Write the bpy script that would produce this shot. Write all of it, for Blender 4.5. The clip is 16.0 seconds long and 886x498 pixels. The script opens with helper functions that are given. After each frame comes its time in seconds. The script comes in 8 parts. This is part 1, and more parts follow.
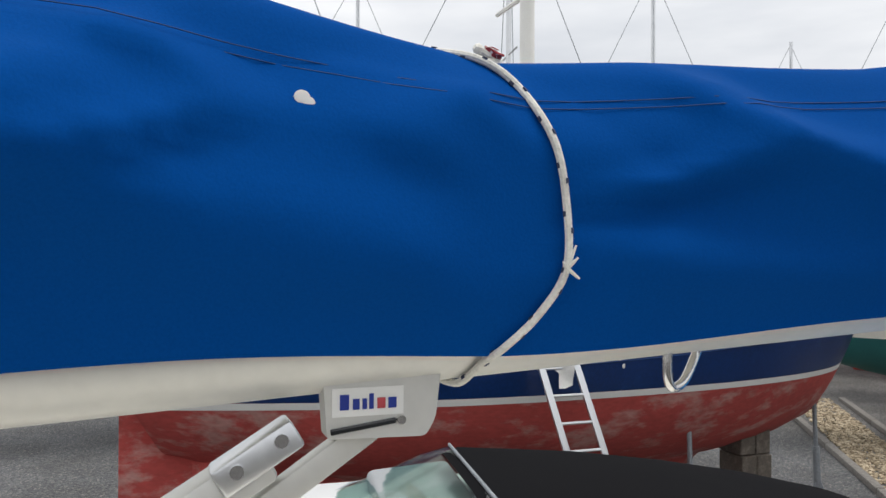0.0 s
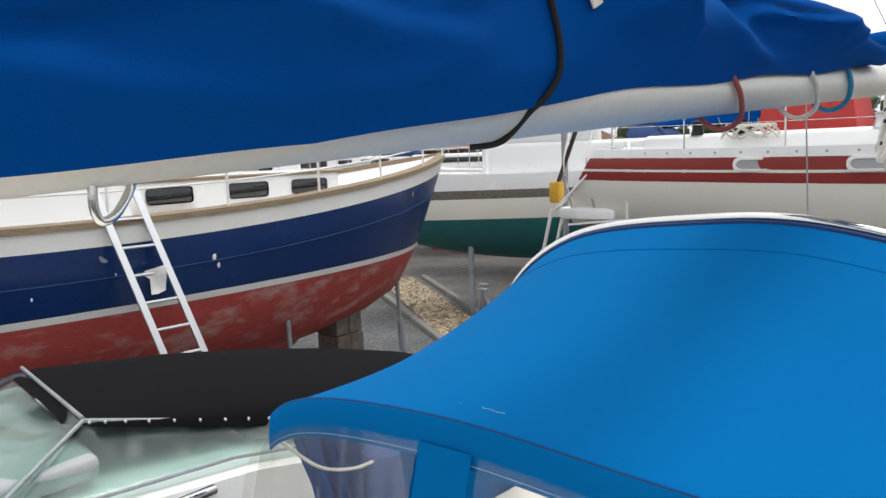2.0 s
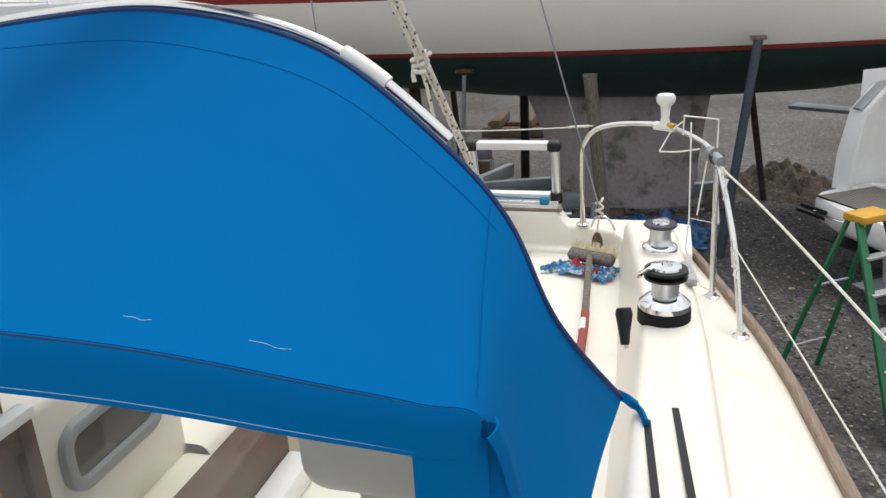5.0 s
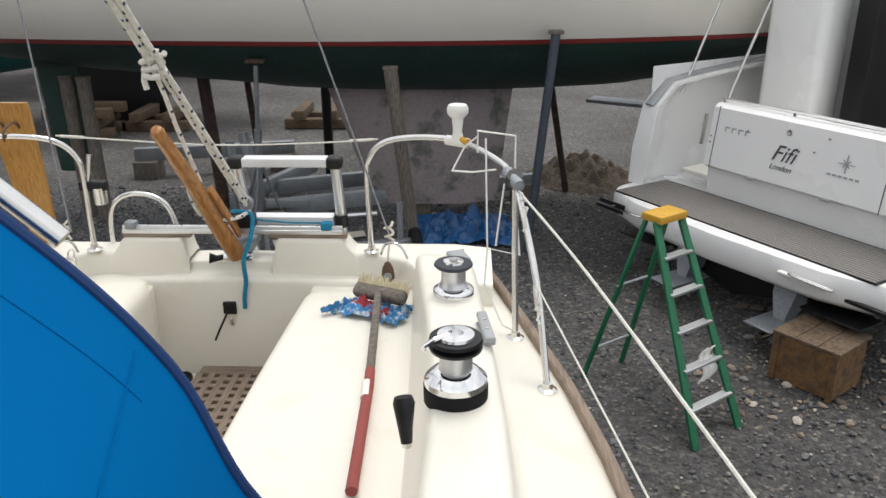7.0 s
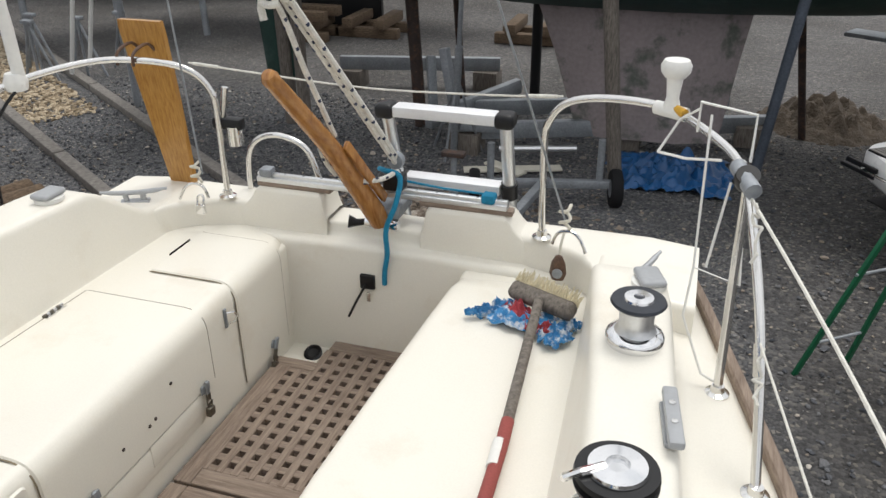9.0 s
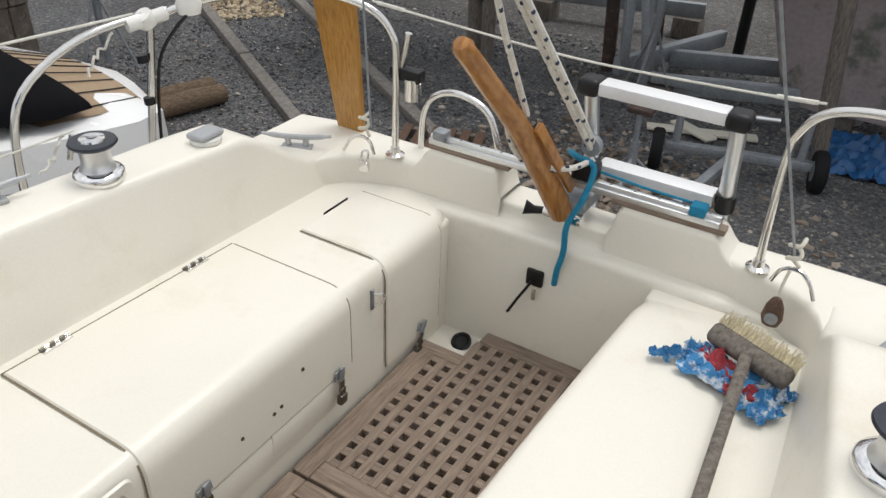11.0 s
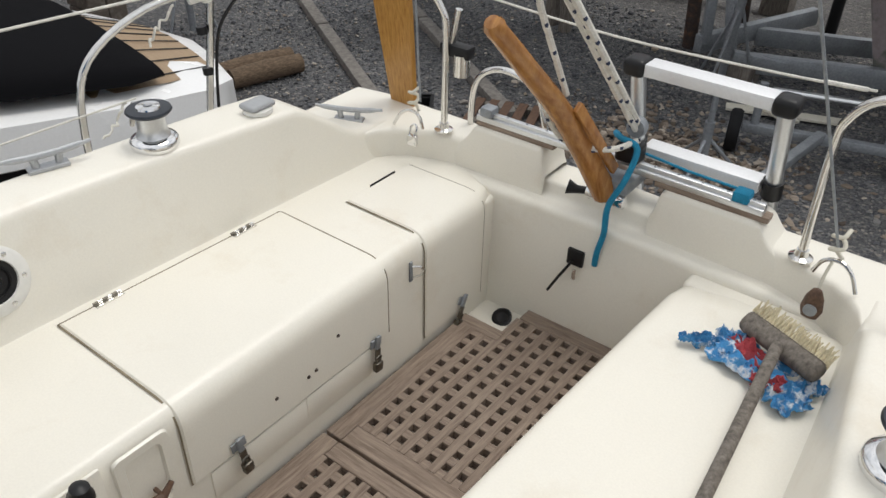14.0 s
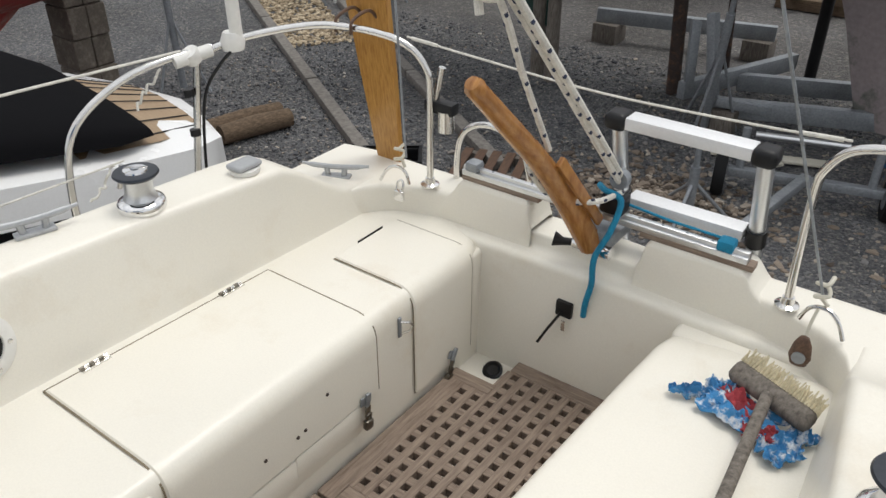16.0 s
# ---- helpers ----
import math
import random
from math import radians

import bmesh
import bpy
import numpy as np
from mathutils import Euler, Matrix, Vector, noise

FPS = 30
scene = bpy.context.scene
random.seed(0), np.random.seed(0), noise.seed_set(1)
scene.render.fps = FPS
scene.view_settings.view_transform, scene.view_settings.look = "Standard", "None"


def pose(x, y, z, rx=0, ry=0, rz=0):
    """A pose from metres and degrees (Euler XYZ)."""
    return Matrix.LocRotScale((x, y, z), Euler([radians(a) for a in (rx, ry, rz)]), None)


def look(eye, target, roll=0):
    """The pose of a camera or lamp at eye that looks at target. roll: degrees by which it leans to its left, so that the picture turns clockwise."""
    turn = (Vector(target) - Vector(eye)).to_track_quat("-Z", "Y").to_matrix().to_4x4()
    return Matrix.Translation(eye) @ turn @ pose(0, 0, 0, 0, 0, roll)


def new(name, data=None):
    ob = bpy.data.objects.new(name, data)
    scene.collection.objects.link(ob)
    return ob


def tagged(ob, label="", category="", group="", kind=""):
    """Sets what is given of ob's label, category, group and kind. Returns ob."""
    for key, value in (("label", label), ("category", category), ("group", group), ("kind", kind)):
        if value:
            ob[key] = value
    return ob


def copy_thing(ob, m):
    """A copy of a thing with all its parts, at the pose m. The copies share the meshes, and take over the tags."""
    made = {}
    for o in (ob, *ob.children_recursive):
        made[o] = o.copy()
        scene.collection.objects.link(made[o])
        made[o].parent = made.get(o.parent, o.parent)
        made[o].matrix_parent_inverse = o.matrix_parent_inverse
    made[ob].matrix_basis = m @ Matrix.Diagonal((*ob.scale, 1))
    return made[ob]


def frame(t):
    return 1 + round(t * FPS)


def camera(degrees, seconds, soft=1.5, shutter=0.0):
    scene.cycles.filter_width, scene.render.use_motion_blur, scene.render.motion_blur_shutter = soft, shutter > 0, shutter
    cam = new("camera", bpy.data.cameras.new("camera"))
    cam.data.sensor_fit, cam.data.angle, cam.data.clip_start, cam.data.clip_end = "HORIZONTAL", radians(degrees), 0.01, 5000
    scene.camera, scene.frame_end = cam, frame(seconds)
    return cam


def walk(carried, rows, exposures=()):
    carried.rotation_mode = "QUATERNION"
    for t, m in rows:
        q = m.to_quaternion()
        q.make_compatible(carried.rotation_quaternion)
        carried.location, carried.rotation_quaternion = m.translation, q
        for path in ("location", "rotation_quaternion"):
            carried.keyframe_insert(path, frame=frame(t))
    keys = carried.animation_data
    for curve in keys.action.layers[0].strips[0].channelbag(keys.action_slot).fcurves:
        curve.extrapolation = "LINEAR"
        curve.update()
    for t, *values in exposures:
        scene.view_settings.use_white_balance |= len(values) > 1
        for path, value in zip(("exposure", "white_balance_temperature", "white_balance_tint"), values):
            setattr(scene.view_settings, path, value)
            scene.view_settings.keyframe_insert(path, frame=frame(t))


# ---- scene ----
cam = camera(58.3, 16.0)

PATH = [
    (0, (0.532, -4.43, 2.057), (-1.348, -3.746, 2.077), 0.3),
    (0.5, (0.548, -4.401, 2.053), (-1.219, -3.465, 2.082), 0.3),
    (0.7, (0.554, -4.388, 2.052), (-1.151, -3.344, 2.07), 0.5),
    (1, (0.572, -4.367, 2.042), (-1.032, -3.172, 2.047), -0.2),
    (1.5, (0.583, -4.336, 2.02), (-0.86, -2.955, 1.91), -1.2),
    (2, (0.603, -4.322, 1.998), (-0.728, -2.849, 1.757), -2.2),
    (2.5, (0.661, -4.317, 1.957), (-0.549, -2.77, 1.58), -3.1),
    (3, (0.707, -4.292, 1.904), (-0.333, -2.658, 1.404), -3.6),
    (3.5, (0.748, -4.268, 1.886), (-0.129, -2.58, 1.266), -3.9),
    (4, (0.796, -4.24, 1.868), (0.022, -2.516, 1.213), -4.4),
    (4.2, (0.841, -4.221, 1.869), (0.153, -2.464, 1.205), -3.8),
    (4.5, (0.92, -4.129, 1.862), (0.344, -2.335, 1.192), -2.7),
    (5, (1.005, -3.961, 1.872), (0.487, -2.153, 1.193), -3.1),
    (7.5, (1.072, -3.138, 1.854), (1.06, -1.285, 1.101), -0.2),
    (8, (1.062, -2.936, 1.838), (1.055, -1.101, 1.041), -0.35),
    (8.5, (1.087, -2.680, 1.812), (0.685, -0.900, 0.994), -1.4),
    (8.6, (1.087, -2.640, 1.812), (0.632, -0.888, 0.978), -1.4),
    (10.8, (0.824, -2.139, 1.806), (0.107, -0.628, 0.709), 2.3),
    (10.9, (0.817, -2.121, 1.805), (0.039, -0.636, 0.714), 2.3),
    (11, (0.818, -2.112, 1.804), (-0.032, -0.66, 0.724), 2.4),
    (11.5, (0.852, -2.086, 1.789), (-0.183, -0.771, 0.693), 2.3),
    (12, (0.883, -2.081, 1.772), (-0.128, -0.88, 0.533), 0.4),
    (12.5, (0.91, -2.075, 1.762), (-0.057, -0.93, 0.438), 0.8),
    (13, (0.925, -2.067, 1.781), (-0.024, -0.917, 0.447), 0.9),
    (13.5, (0.937, -2.069, 1.809), (-0.048, -0.823, 0.594), 1.4),
    (14, (0.928, -2.07, 1.83), (-0.058, -0.755, 0.69), 1.2),
    (14.5, (0.92, -2.068, 1.842), (-0.088, -0.741, 0.736), 0.3),
    (15, (0.931, -2.061, 1.851), (-0.105, -0.711, 0.8), -0.2),
    (15.5, (0.94, -2.055, 1.854), (-0.092, -0.695, 0.811), -0.3),
    (16, (0.936, -2.055, 1.854), (-0.075, -0.678, 0.814), 0.2),
]
walk(cam, [(t, look(eye, target, roll)) for t, eye, target, roll in PATH],
     exposures=[(0, 0.08), (1, 0.2), (2, 0.28), (4, 0.24), (5, 0.12), (7.5, 0.06), (8.6, 0.0), (11, -0.1), (12.5, -0.32), (13, -0.32), (14.5, -0.13), (16, -0.14)])

# ---- light ----
world = bpy.data.worlds.new("overcast_sky")
scene.world = world
world.use_nodes = True
wn, wl = world.node_tree.nodes, world.node_tree.links
wn.clear()
w_out, w_bg = wn.new("ShaderNodeOutputWorld"), wn.new("ShaderNodeBackground")
w_tc, w_map, w_noise, w_ramp = (wn.new("ShaderNodeTexCoord"), wn.new("ShaderNodeMapping"),
                                wn.new("ShaderNodeTexNoise"), wn.new("ShaderNodeValToRGB"))
w_map.inputs["Scale"].default_value = (1.2, 1.2, 5.0)
w_noise.inputs["Scale"].default_value = 1.6
w_noise.inputs["Detail"].default_value = 6
w_ramp.color_ramp.elements[0].position, w_ramp.color_ramp.elements[0].color = 0.32, (0.66, 0.69, 0.74, 1)
w_ramp.color_ramp.elements[1].position, w_ramp.color_ramp.elements[1].color = 0.62, (0.97, 0.98, 1.0, 1)
w_bg.inputs["Strength"].default_value = 0.94
wl.new(w_tc.outputs["Generated"], w_map.inputs["Vector"])
wl.new(w_map.outputs["Vector"], w_noise.inputs["Vector"])
wl.new(w_noise.outputs["Fac"], w_ramp.inputs["Fac"])
w_sep, w_grad, w_mul = wn.new("ShaderNodeSeparateXYZ"), wn.new("ShaderNodeMapRange"), wn.new("ShaderNodeMix")
w_grad.inputs["To Min"].default_value, w_grad.inputs["To Max"].default_value = 0.95, 1.40
w_mul.data_type, w_mul.blend_type = "RGBA", "MULTIPLY"
w_mul.inputs["Factor"].default_value = 1
wl.new(w_tc.outputs["Generated"], w_sep.inputs["Vector"])
wl.new(w_sep.outputs["Z"], w_grad.inputs["Value"])
wl.new(w_ramp.outputs["Color"], w_mul.inputs["A"])
wl.new(w_grad.outputs["Result"], w_mul.inputs["B"])
wl.new(w_mul.outputs["Result"], w_bg.inputs["Color"])
wl.new(w_bg.outputs["Background"], w_out.inputs["Surface"])
sun = new("sun", bpy.data.lights.new("sun", "SUN"))
sun.data.energy, sun.data.angle, sun.data.color = 1.5, radians(26), (1.0, 0.97, 0.92)
sun.matrix_world = look((1.5, 3.4, 11.5), (0, 0, 0))


# ---- materials ----
def material(name, color, rough=0.5, metal=0.0, vary=0.12, scale=3.0, fine=60.0, bump=0.1, dist=0.002,
             second=None, mix=(0.5, 0.7), coat=0.0, stretch=(1, 1, 1), spec=0.5):
    """A surface with variation at two scales; second: a colour that shows in worn or stained patches."""
    m = bpy.data.materials.new(name)
    m.use_nodes = True
    n, l = m.node_tree.nodes, m.node_tree.links
    b = n["Principled BSDF"]
    b.inputs["Roughness"].default_value, b.inputs["Metallic"].default_value = rough, metal
    b.inputs["Coat Weight"].default_value = coat
    b.inputs["Specular IOR Level"].default_value = spec
    tc, mp = n.new("ShaderNodeTexCoord"), n.new("ShaderNodeMapping")
    mp.inputs["Scale"].default_value = stretch
    l.new(tc.outputs["Object"], mp.inputs["Vector"])
    big, small = n.new("ShaderNodeTexNoise"), n.new("ShaderNodeTexNoise")
    big.inputs["Scale"].default_value, big.inputs["Detail"].default_value = scale, 6
    small.inputs["Scale"].default_value, small.inputs["Detail"].default_value = fine, 3
    for t in (big, small):
        l.new(mp.outputs["Vector"], t.inputs["Vector"])
    add = n.new("ShaderNodeMath")
    add.operation = "ADD"
    l.new(big.outputs["Fac"], add.inputs[0])
    l.new(small.outputs["Fac"], add.inputs[1])
    rng = n.new("ShaderNodeMapRange")
    rng.inputs["From Min"].default_value, rng.inputs["From Max"].default_value = 0.6, 1.4
    rng.inputs["To Min"].default_value, rng.inputs["To Max"].default_value = 1 - vary, 1 + vary
    l.new(add.outputs[0], rng.inputs["Value"])
    mul = n.new("ShaderNodeMix")
    mul.data_type, mul.blend_type = "RGBA", "MULTIPLY"
    mul.inputs["Factor"].default_value = 1
    mul.inputs["A"].default_value = (*color, 1)
    if second:
        ramp = n.new("ShaderNodeMapRange")
        ramp.inputs["From Min"].default_value, ramp.inputs["From Max"].default_value = mix
        patch = n.new("ShaderNodeTexNoise")
        patch.inputs["Scale"].default_value, patch.inputs["Detail"].default_value = scale * 2.3, 8
        patch.inputs["Roughness"].default_value = 0.65
        l.new(mp.outputs["Vector"], patch.inputs["Vector"])
        l.new(patch.outputs["Fac"], ramp.inputs["Value"])
        blend = n.new("ShaderNodeMix")
        blend.data_type = "RGBA"
        blend.inputs["A"].default_value, blend.inputs["B"].default_value = (*color, 1), (*second, 1)
        l.new(ramp.outputs["Result"], blend.inputs["Factor"])
        l.new(blend.outputs["Result"], mul.inputs["A"])
    l.new(rng.outputs["Result"], mul.inputs["B"])
    l.new(mul.outputs["Result"], b.inputs["Base Color"])
    rr = n.new("ShaderNodeMapRange")
    rr.inputs["To Min"].default_value, rr.inputs["To Max"].default_value = max(0.03, rough - 0.08), min(1, rough + 0.1)
    l.new(big.outputs["Fac"], rr.inputs["Value"])
    l.new(rr.outputs["Result"], b.inputs["Roughness"])
    if bump:
        bp = n.new("ShaderNodeBump")
        bp.inputs["Strength"].default_value, bp.inputs["Distance"].default_value = bump, dist
        l.new(small.outputs["Fac"], bp.inputs["Height"])
        l.new(bp.outputs["Normal"], b.inputs["Normal"])
    return m


def gravel_material():
    """Loose blue-grey gravel, giving way to dark trodden earth and pale worn tarmac, with shade and glare in their
    tones.
    """
    m = bpy.data.materials.new("gravel")
    m.use_nodes = True
    n, l = m.node_tree.nodes, m.node_tree.links
    b = n["Principled BSDF"]
    b.inputs["Roughness"].default_value = 0.9
    tc, xyz = n.new("ShaderNodeTexCoord"), n.new("ShaderNodeSeparateXYZ")
    l.new(tc.outputs["Object"], xyz.inputs["Vector"])
    vor, fine, big, grit = (n.new("ShaderNodeTexVoronoi"), n.new("ShaderNodeTexVoronoi"), n.new("ShaderNodeTexNoise"), n.new("ShaderNodeTexNoise"))
    vor.inputs["Scale"].default_value, fine.inputs["Scale"].default_value = 30, 75
    big.inputs["Scale"].default_value, big.inputs["Detail"].default_value = 0.55, 8
    grit.inputs["Scale"].default_value, grit.inputs["Detail"].default_value = 9, 9
    grit.inputs["Roughness"].default_value = 0.75
    for t in (vor, fine, big, grit):
        l.new(tc.outputs["Object"], t.inputs["Vector"])

    def ramp(src, stops):
        r = n.new("ShaderNodeValToRGB")
        e = r.color_ramp.elements
        e[0].position, e[0].color = stops[0][0], (*stops[0][1], 1)
        e[1].position, e[1].color = stops[-1][0], (*stops[-1][1], 1)
        for p, c in stops[1:-1]:
            e.new(p).color = (*c, 1)
        l.new(src, r.inputs["Fac"])
        return r.outputs["Color"]

    def mixed(kind, fac, a, c):
        x = n.new("ShaderNodeMix")
        x.data_type, x.blend_type = "RGBA", kind
        for sock, v in (("Factor", fac), ("A", a), ("B", c)):
            if isinstance(v, (int, float)):
                x.inputs[sock].default_value = v
            elif isinstance(v, tuple):
                x.inputs[sock].default_value = (*v, 1)
            else:
                l.new(v, x.inputs[sock])
        return x.outputs["Result"]

    def zone(axis, lo, hi, wander):
        """0 to 1 across a ragged border of the plan."""
        w, r = n.new("ShaderNodeMath"), n.new("ShaderNodeMapRange")
        w.operation = "MULTIPLY_ADD"
        w.inputs[1].default_value = wander
        l.new(big.outputs["Fac"], w.inputs[0])
        l.new(xyz.outputs[axis], w.inputs[2])
        r.inputs["From Min"].default_value, r.inputs["From Max"].default_value = lo + wander / 2, hi + wander / 2
        l.new(w.outputs[0], r.inputs["Value"])
        return r.outputs["Result"]

    sep, sep2 = n.new("ShaderNodeSeparateColor"), n.new("ShaderNodeSeparateColor")
    l.new(vor.outputs["Color"], sep.inputs["Color"])
    l.new(fine.outputs["Color"], sep2.inputs["Color"])
    stones = ramp(sep.outputs["Red"], [(0.0, (0.035, 0.038, 0.044)), (0.45, (0.085, 0.088, 0.096)), (0.8, (0.15, 0.152, 0.158)), (0.93, (0.22, 0.21, 0.195)), (1.0, (0.40, 0.37, 0.32))])
    chips = ramp(sep2.outputs["Red"], [(0.0, (0.04, 0.042, 0.047)), (0.6, (0.10, 0.102, 0.108)), (1.0, (0.26, 0.25, 0.235))])
    loose = mixed("MIX", 0.45, stones, chips)
    # brown soil, its dark tone also holding the motor yacht's shade
    shaded_earth = ramp(grit.outputs["Fac"], [(0.3, (0.022, 0.019, 0.016)), (0.55, (0.062, 0.054, 0.046)), (0.75, (0.13, 0.115, 0.10))])
    earth = mixed("MIX", 0.42, shaded_earth, stones)
    # tarmac, its paleness partly the sky's glancing light put into the colour
    glancing_tar = ramp(grit.outputs["Fac"], [(0.3, (0.085, 0.078, 0.072)), (0.55, (0.135, 0.124, 0.113)), (0.75, (0.20, 0.185, 0.168))])
    tar = mixed("MIX", 0.45, glancing_tar, stones)
    col = mixed("MIX", zone("X", 1.3, 2.3, 1.6), loose, earth)
    col = mixed("MIX", zone("Y", 8.3, 9.6, 3.0), col, tar)
    mottled = ramp(big.outputs["Fac"], [(0.35, (0.78, 0.77, 0.75)), (0.65, (1.15, 1.15, 1.15))])
    l.new(mixed("MULTIPLY", 1.0, col, mottled), b.inputs["Base Color"])
    bp = n.new("ShaderNodeBump")
    bp.inputs["Strength"].default_value, bp.inputs["Distance"].default_value = 1.0, 0.025
    bp.invert = True
    l.new(vor.outputs["Distance"], bp.inputs["Height"])
    l.new(bp.outputs["Normal"], b.inputs["Normal"])
    return m


def stone_material(name, stops):
    """Loose stones, each with a tone of its own."""
    m = bpy.data.materials.new(name)
    m.use_nodes = True
    n, l = m.node_tree.nodes, m.node_tree.links
    b = n["Principled BSDF"]
    b.inputs["Roughness"].default_value = 0.92
    geo, r, ns, mul = n.new("ShaderNodeNewGeometry"), n.new("ShaderNodeValToRGB"), n.new("ShaderNodeTexNoise"), n.new("ShaderNodeMix")
    e = r.color_ramp.elements
    e[0].position, e[0].color = stops[0][0], (*stops[0][1], 1)
    e[1].position, e[1].color = stops[-1][0], (*stops[-1][1], 1)
    for p, c in stops[1:-1]:
        e.new(p).color = (*c, 1)
    l.new(geo.outputs["Random Per Island"], r.inputs["Fac"])
    ns.inputs["Scale"].default_value, ns.inputs["Detail"].default_value = 60, 4
    mul.data_type, mul.blend_type = "RGBA", "OVERLAY"
    mul.inputs["Factor"].default_value = 0.6
    l.new(r.outputs["Color"], mul.inputs["A"])
    l.new(ns.outputs["Fac"], mul.inputs["B"])
    l.new(mul.outputs["Result"], b.inputs["Base Color"])
    return m


def wood_material(name, dark, light, scale=6.0, rough=0.55, along=(14, 1.2, 14), bump=0.25):
    m = bpy.data.materials.new(name)
    m.use_nodes = True
    n, l = m.node_tree.nodes, m.node_tree.links
    b = n["Principled BSDF"]
    b.inputs["Roughness"].default_value = rough
    tc, mp, ns, ramp, info = (n.new("ShaderNodeTexCoord"), n.new("ShaderNodeMapping"), n.new("ShaderNodeTexNoise"),
                              n.new("ShaderNodeValToRGB"), n.new("ShaderNodeObjectInfo"))
    mp.inputs["Scale"].default_value = along
    ns.inputs["Scale"].default_value, ns.inputs["Detail"].default_value = scale, 9
    ns.inputs["Roughness"].default_value = 0.65
    off = n.new("ShaderNodeVectorMath")
    off.operation = "ADD"
    l.new(tc.outputs["Object"], mp.inputs["Vector"])
    l.new(mp.outputs["Vector"], off.inputs[0])
    l.new(info.outputs["Random"], off.inputs[1])
    l.new(off.outputs["Vector"], ns.inputs["Vector"])
    l.new(ns.outputs["Fac"], ramp.inputs["Fac"])
    ramp.color_ramp.elements[0].position, ramp.color_ramp.elements[0].color = 0.3, (*dark, 1)
    ramp.color_ramp.elements[1].position, ramp.color_ramp.elements[1].color = 0.72, (*light, 1)
    l.new(ramp.outputs["Color"], b.inputs["Base Color"])
    bp = n.new("ShaderNodeBump")
    bp.inputs["Strength"].default_value, bp.inputs["Distance"].default_value = bump, 0.002
    l.new(ns.outputs["Fac"], bp.inputs["Height"])
    l.new(bp.outputs["Normal"], b.inputs["Normal"])
    return m


def clear_material(name, tint, gloss=0.12, haze=0.1):
    """Thin clear sheet: mostly see-through, with a sheen and milky scratches."""
    m = bpy.data.materials.new(name)
    m.use_nodes = True
    n, l = m.node_tree.nodes, m.node_tree.links
    out = n["Material Output"]
    tr, gl, df, ns, tc = (n.new("ShaderNodeBsdfTransparent"), n.new("ShaderNodeBsdfGlossy"), n.new("ShaderNodeBsdfDiffuse"),
                          n.new("ShaderNodeTexNoise"), n.new("ShaderNodeTexCoord"))
    fr, bp = n.new("ShaderNodeLayerWeight"), n.new("ShaderNodeBump")
    fr.inputs["Blend"].default_value = 0.5
    pw, ml = n.new("ShaderNodeMath"), n.new("ShaderNodeMath")
    pw.operation, ml.operation = "POWER", "MULTIPLY_ADD"
    pw.inputs[1].default_value, ml.inputs[1].default_value, ml.inputs[2].default_value = 4.0, 0.55, 0.035
    l.new(fr.outputs["Facing"], pw.inputs[0])
    l.new(pw.outputs[0], ml.inputs[0])
    tr.inputs["Color"].default_value = (*tint, 1)
    gl.inputs["Roughness"].default_value = 0.08
    df.inputs["Color"].default_value = (0.8, 0.82, 0.84, 1)
    ns.inputs["Scale"].default_value, ns.inputs["Detail"].default_value = 7, 5
    mp = n.new("ShaderNodeMapping")
    mp.inputs["Scale"].default_value = (1.0, 1.0, 0.35)
    l.new(tc.outputs["Object"], mp.inputs["Vector"])
    l.new(mp.outputs["Vector"], ns.inputs["Vector"])
    bp.inputs["Strength"].default_value, bp.inputs["Distance"].default_value = gloss * 1.5, 0.01
    l.new(ns.outputs["Fac"], bp.inputs["Height"])
    l.new(bp.outputs["Normal"], gl.inputs["Normal"])
    l.new(bp.outputs["Normal"], fr.inputs["Normal"])
    m1, m2, rng = n.new("ShaderNodeMixShader"), n.new("ShaderNodeMixShader"), n.new("ShaderNodeMapRange")
    rng.inputs["From Min"].default_value, rng.inputs["From Max"].default_value = 0.5, 0.75
    rng.inputs["To Min"].default_value, rng.inputs["To Max"].default_value = haze * 0.2, haze * 2
    l.new(ns.outputs["Fac"], rng.inputs["Value"])
    l.new(rng.outputs["Result"], m1.inputs["Fac"])
    l.new(tr.outputs[0], m1.inputs[1])
    l.new(df.outputs[0], m1.inputs[2])
    l.new(ml.outputs[0], m2.inputs["Fac"])
    l.new(m1.outputs[0], m2.inputs[1])
    l.new(gl.outputs[0], m2.inputs[2])
    l.new(m2.outputs[0], out.inputs["Surface"])
    return m


GRAVEL = gravel_material()
CREAM = material("cream_gelcoat", (0.80, 0.765, 0.675), 0.38, vary=0.045, scale=1.6, fine=180, bump=0.06, dist=0.001, coat=0.15,
                 second=(0.72, 0.66, 0.55), mix=(0.56, 0.8))
SEAM = material("grimy_seam", (0.20, 0.165, 0.11), 0.9, vary=0.35, scale=9, fine=80, bump=0.2)
WHITE = material("white_gelcoat", (0.84, 0.84, 0.83), 0.25, vary=0.04, scale=1.2, fine=90, bump=0.03, coat=0.3)
OFFWHITE = material("ivory_topsides", (0.83, 0.80, 0.72), 0.3, vary=0.05, scale=0.8, fine=60, bump=0.04, coat=0.3)
NAVY = material("navy_topsides", (0.002, 0.026, 0.118), 0.32, vary=0.25, scale=1.2, fine=30, bump=0.05, coat=0.12,
                second=(0.008, 0.055, 0.19), mix=(0.58, 0.75))
ANTIRED = material("red_antifouling", (0.43, 0.066, 0.056), 0.75, vary=0.25, scale=1.4, fine=24, bump=0.3,
                   second=(0.48, 0.24, 0.21), mix=(0.50, 0.62), stretch=(1, 0.45, 1))
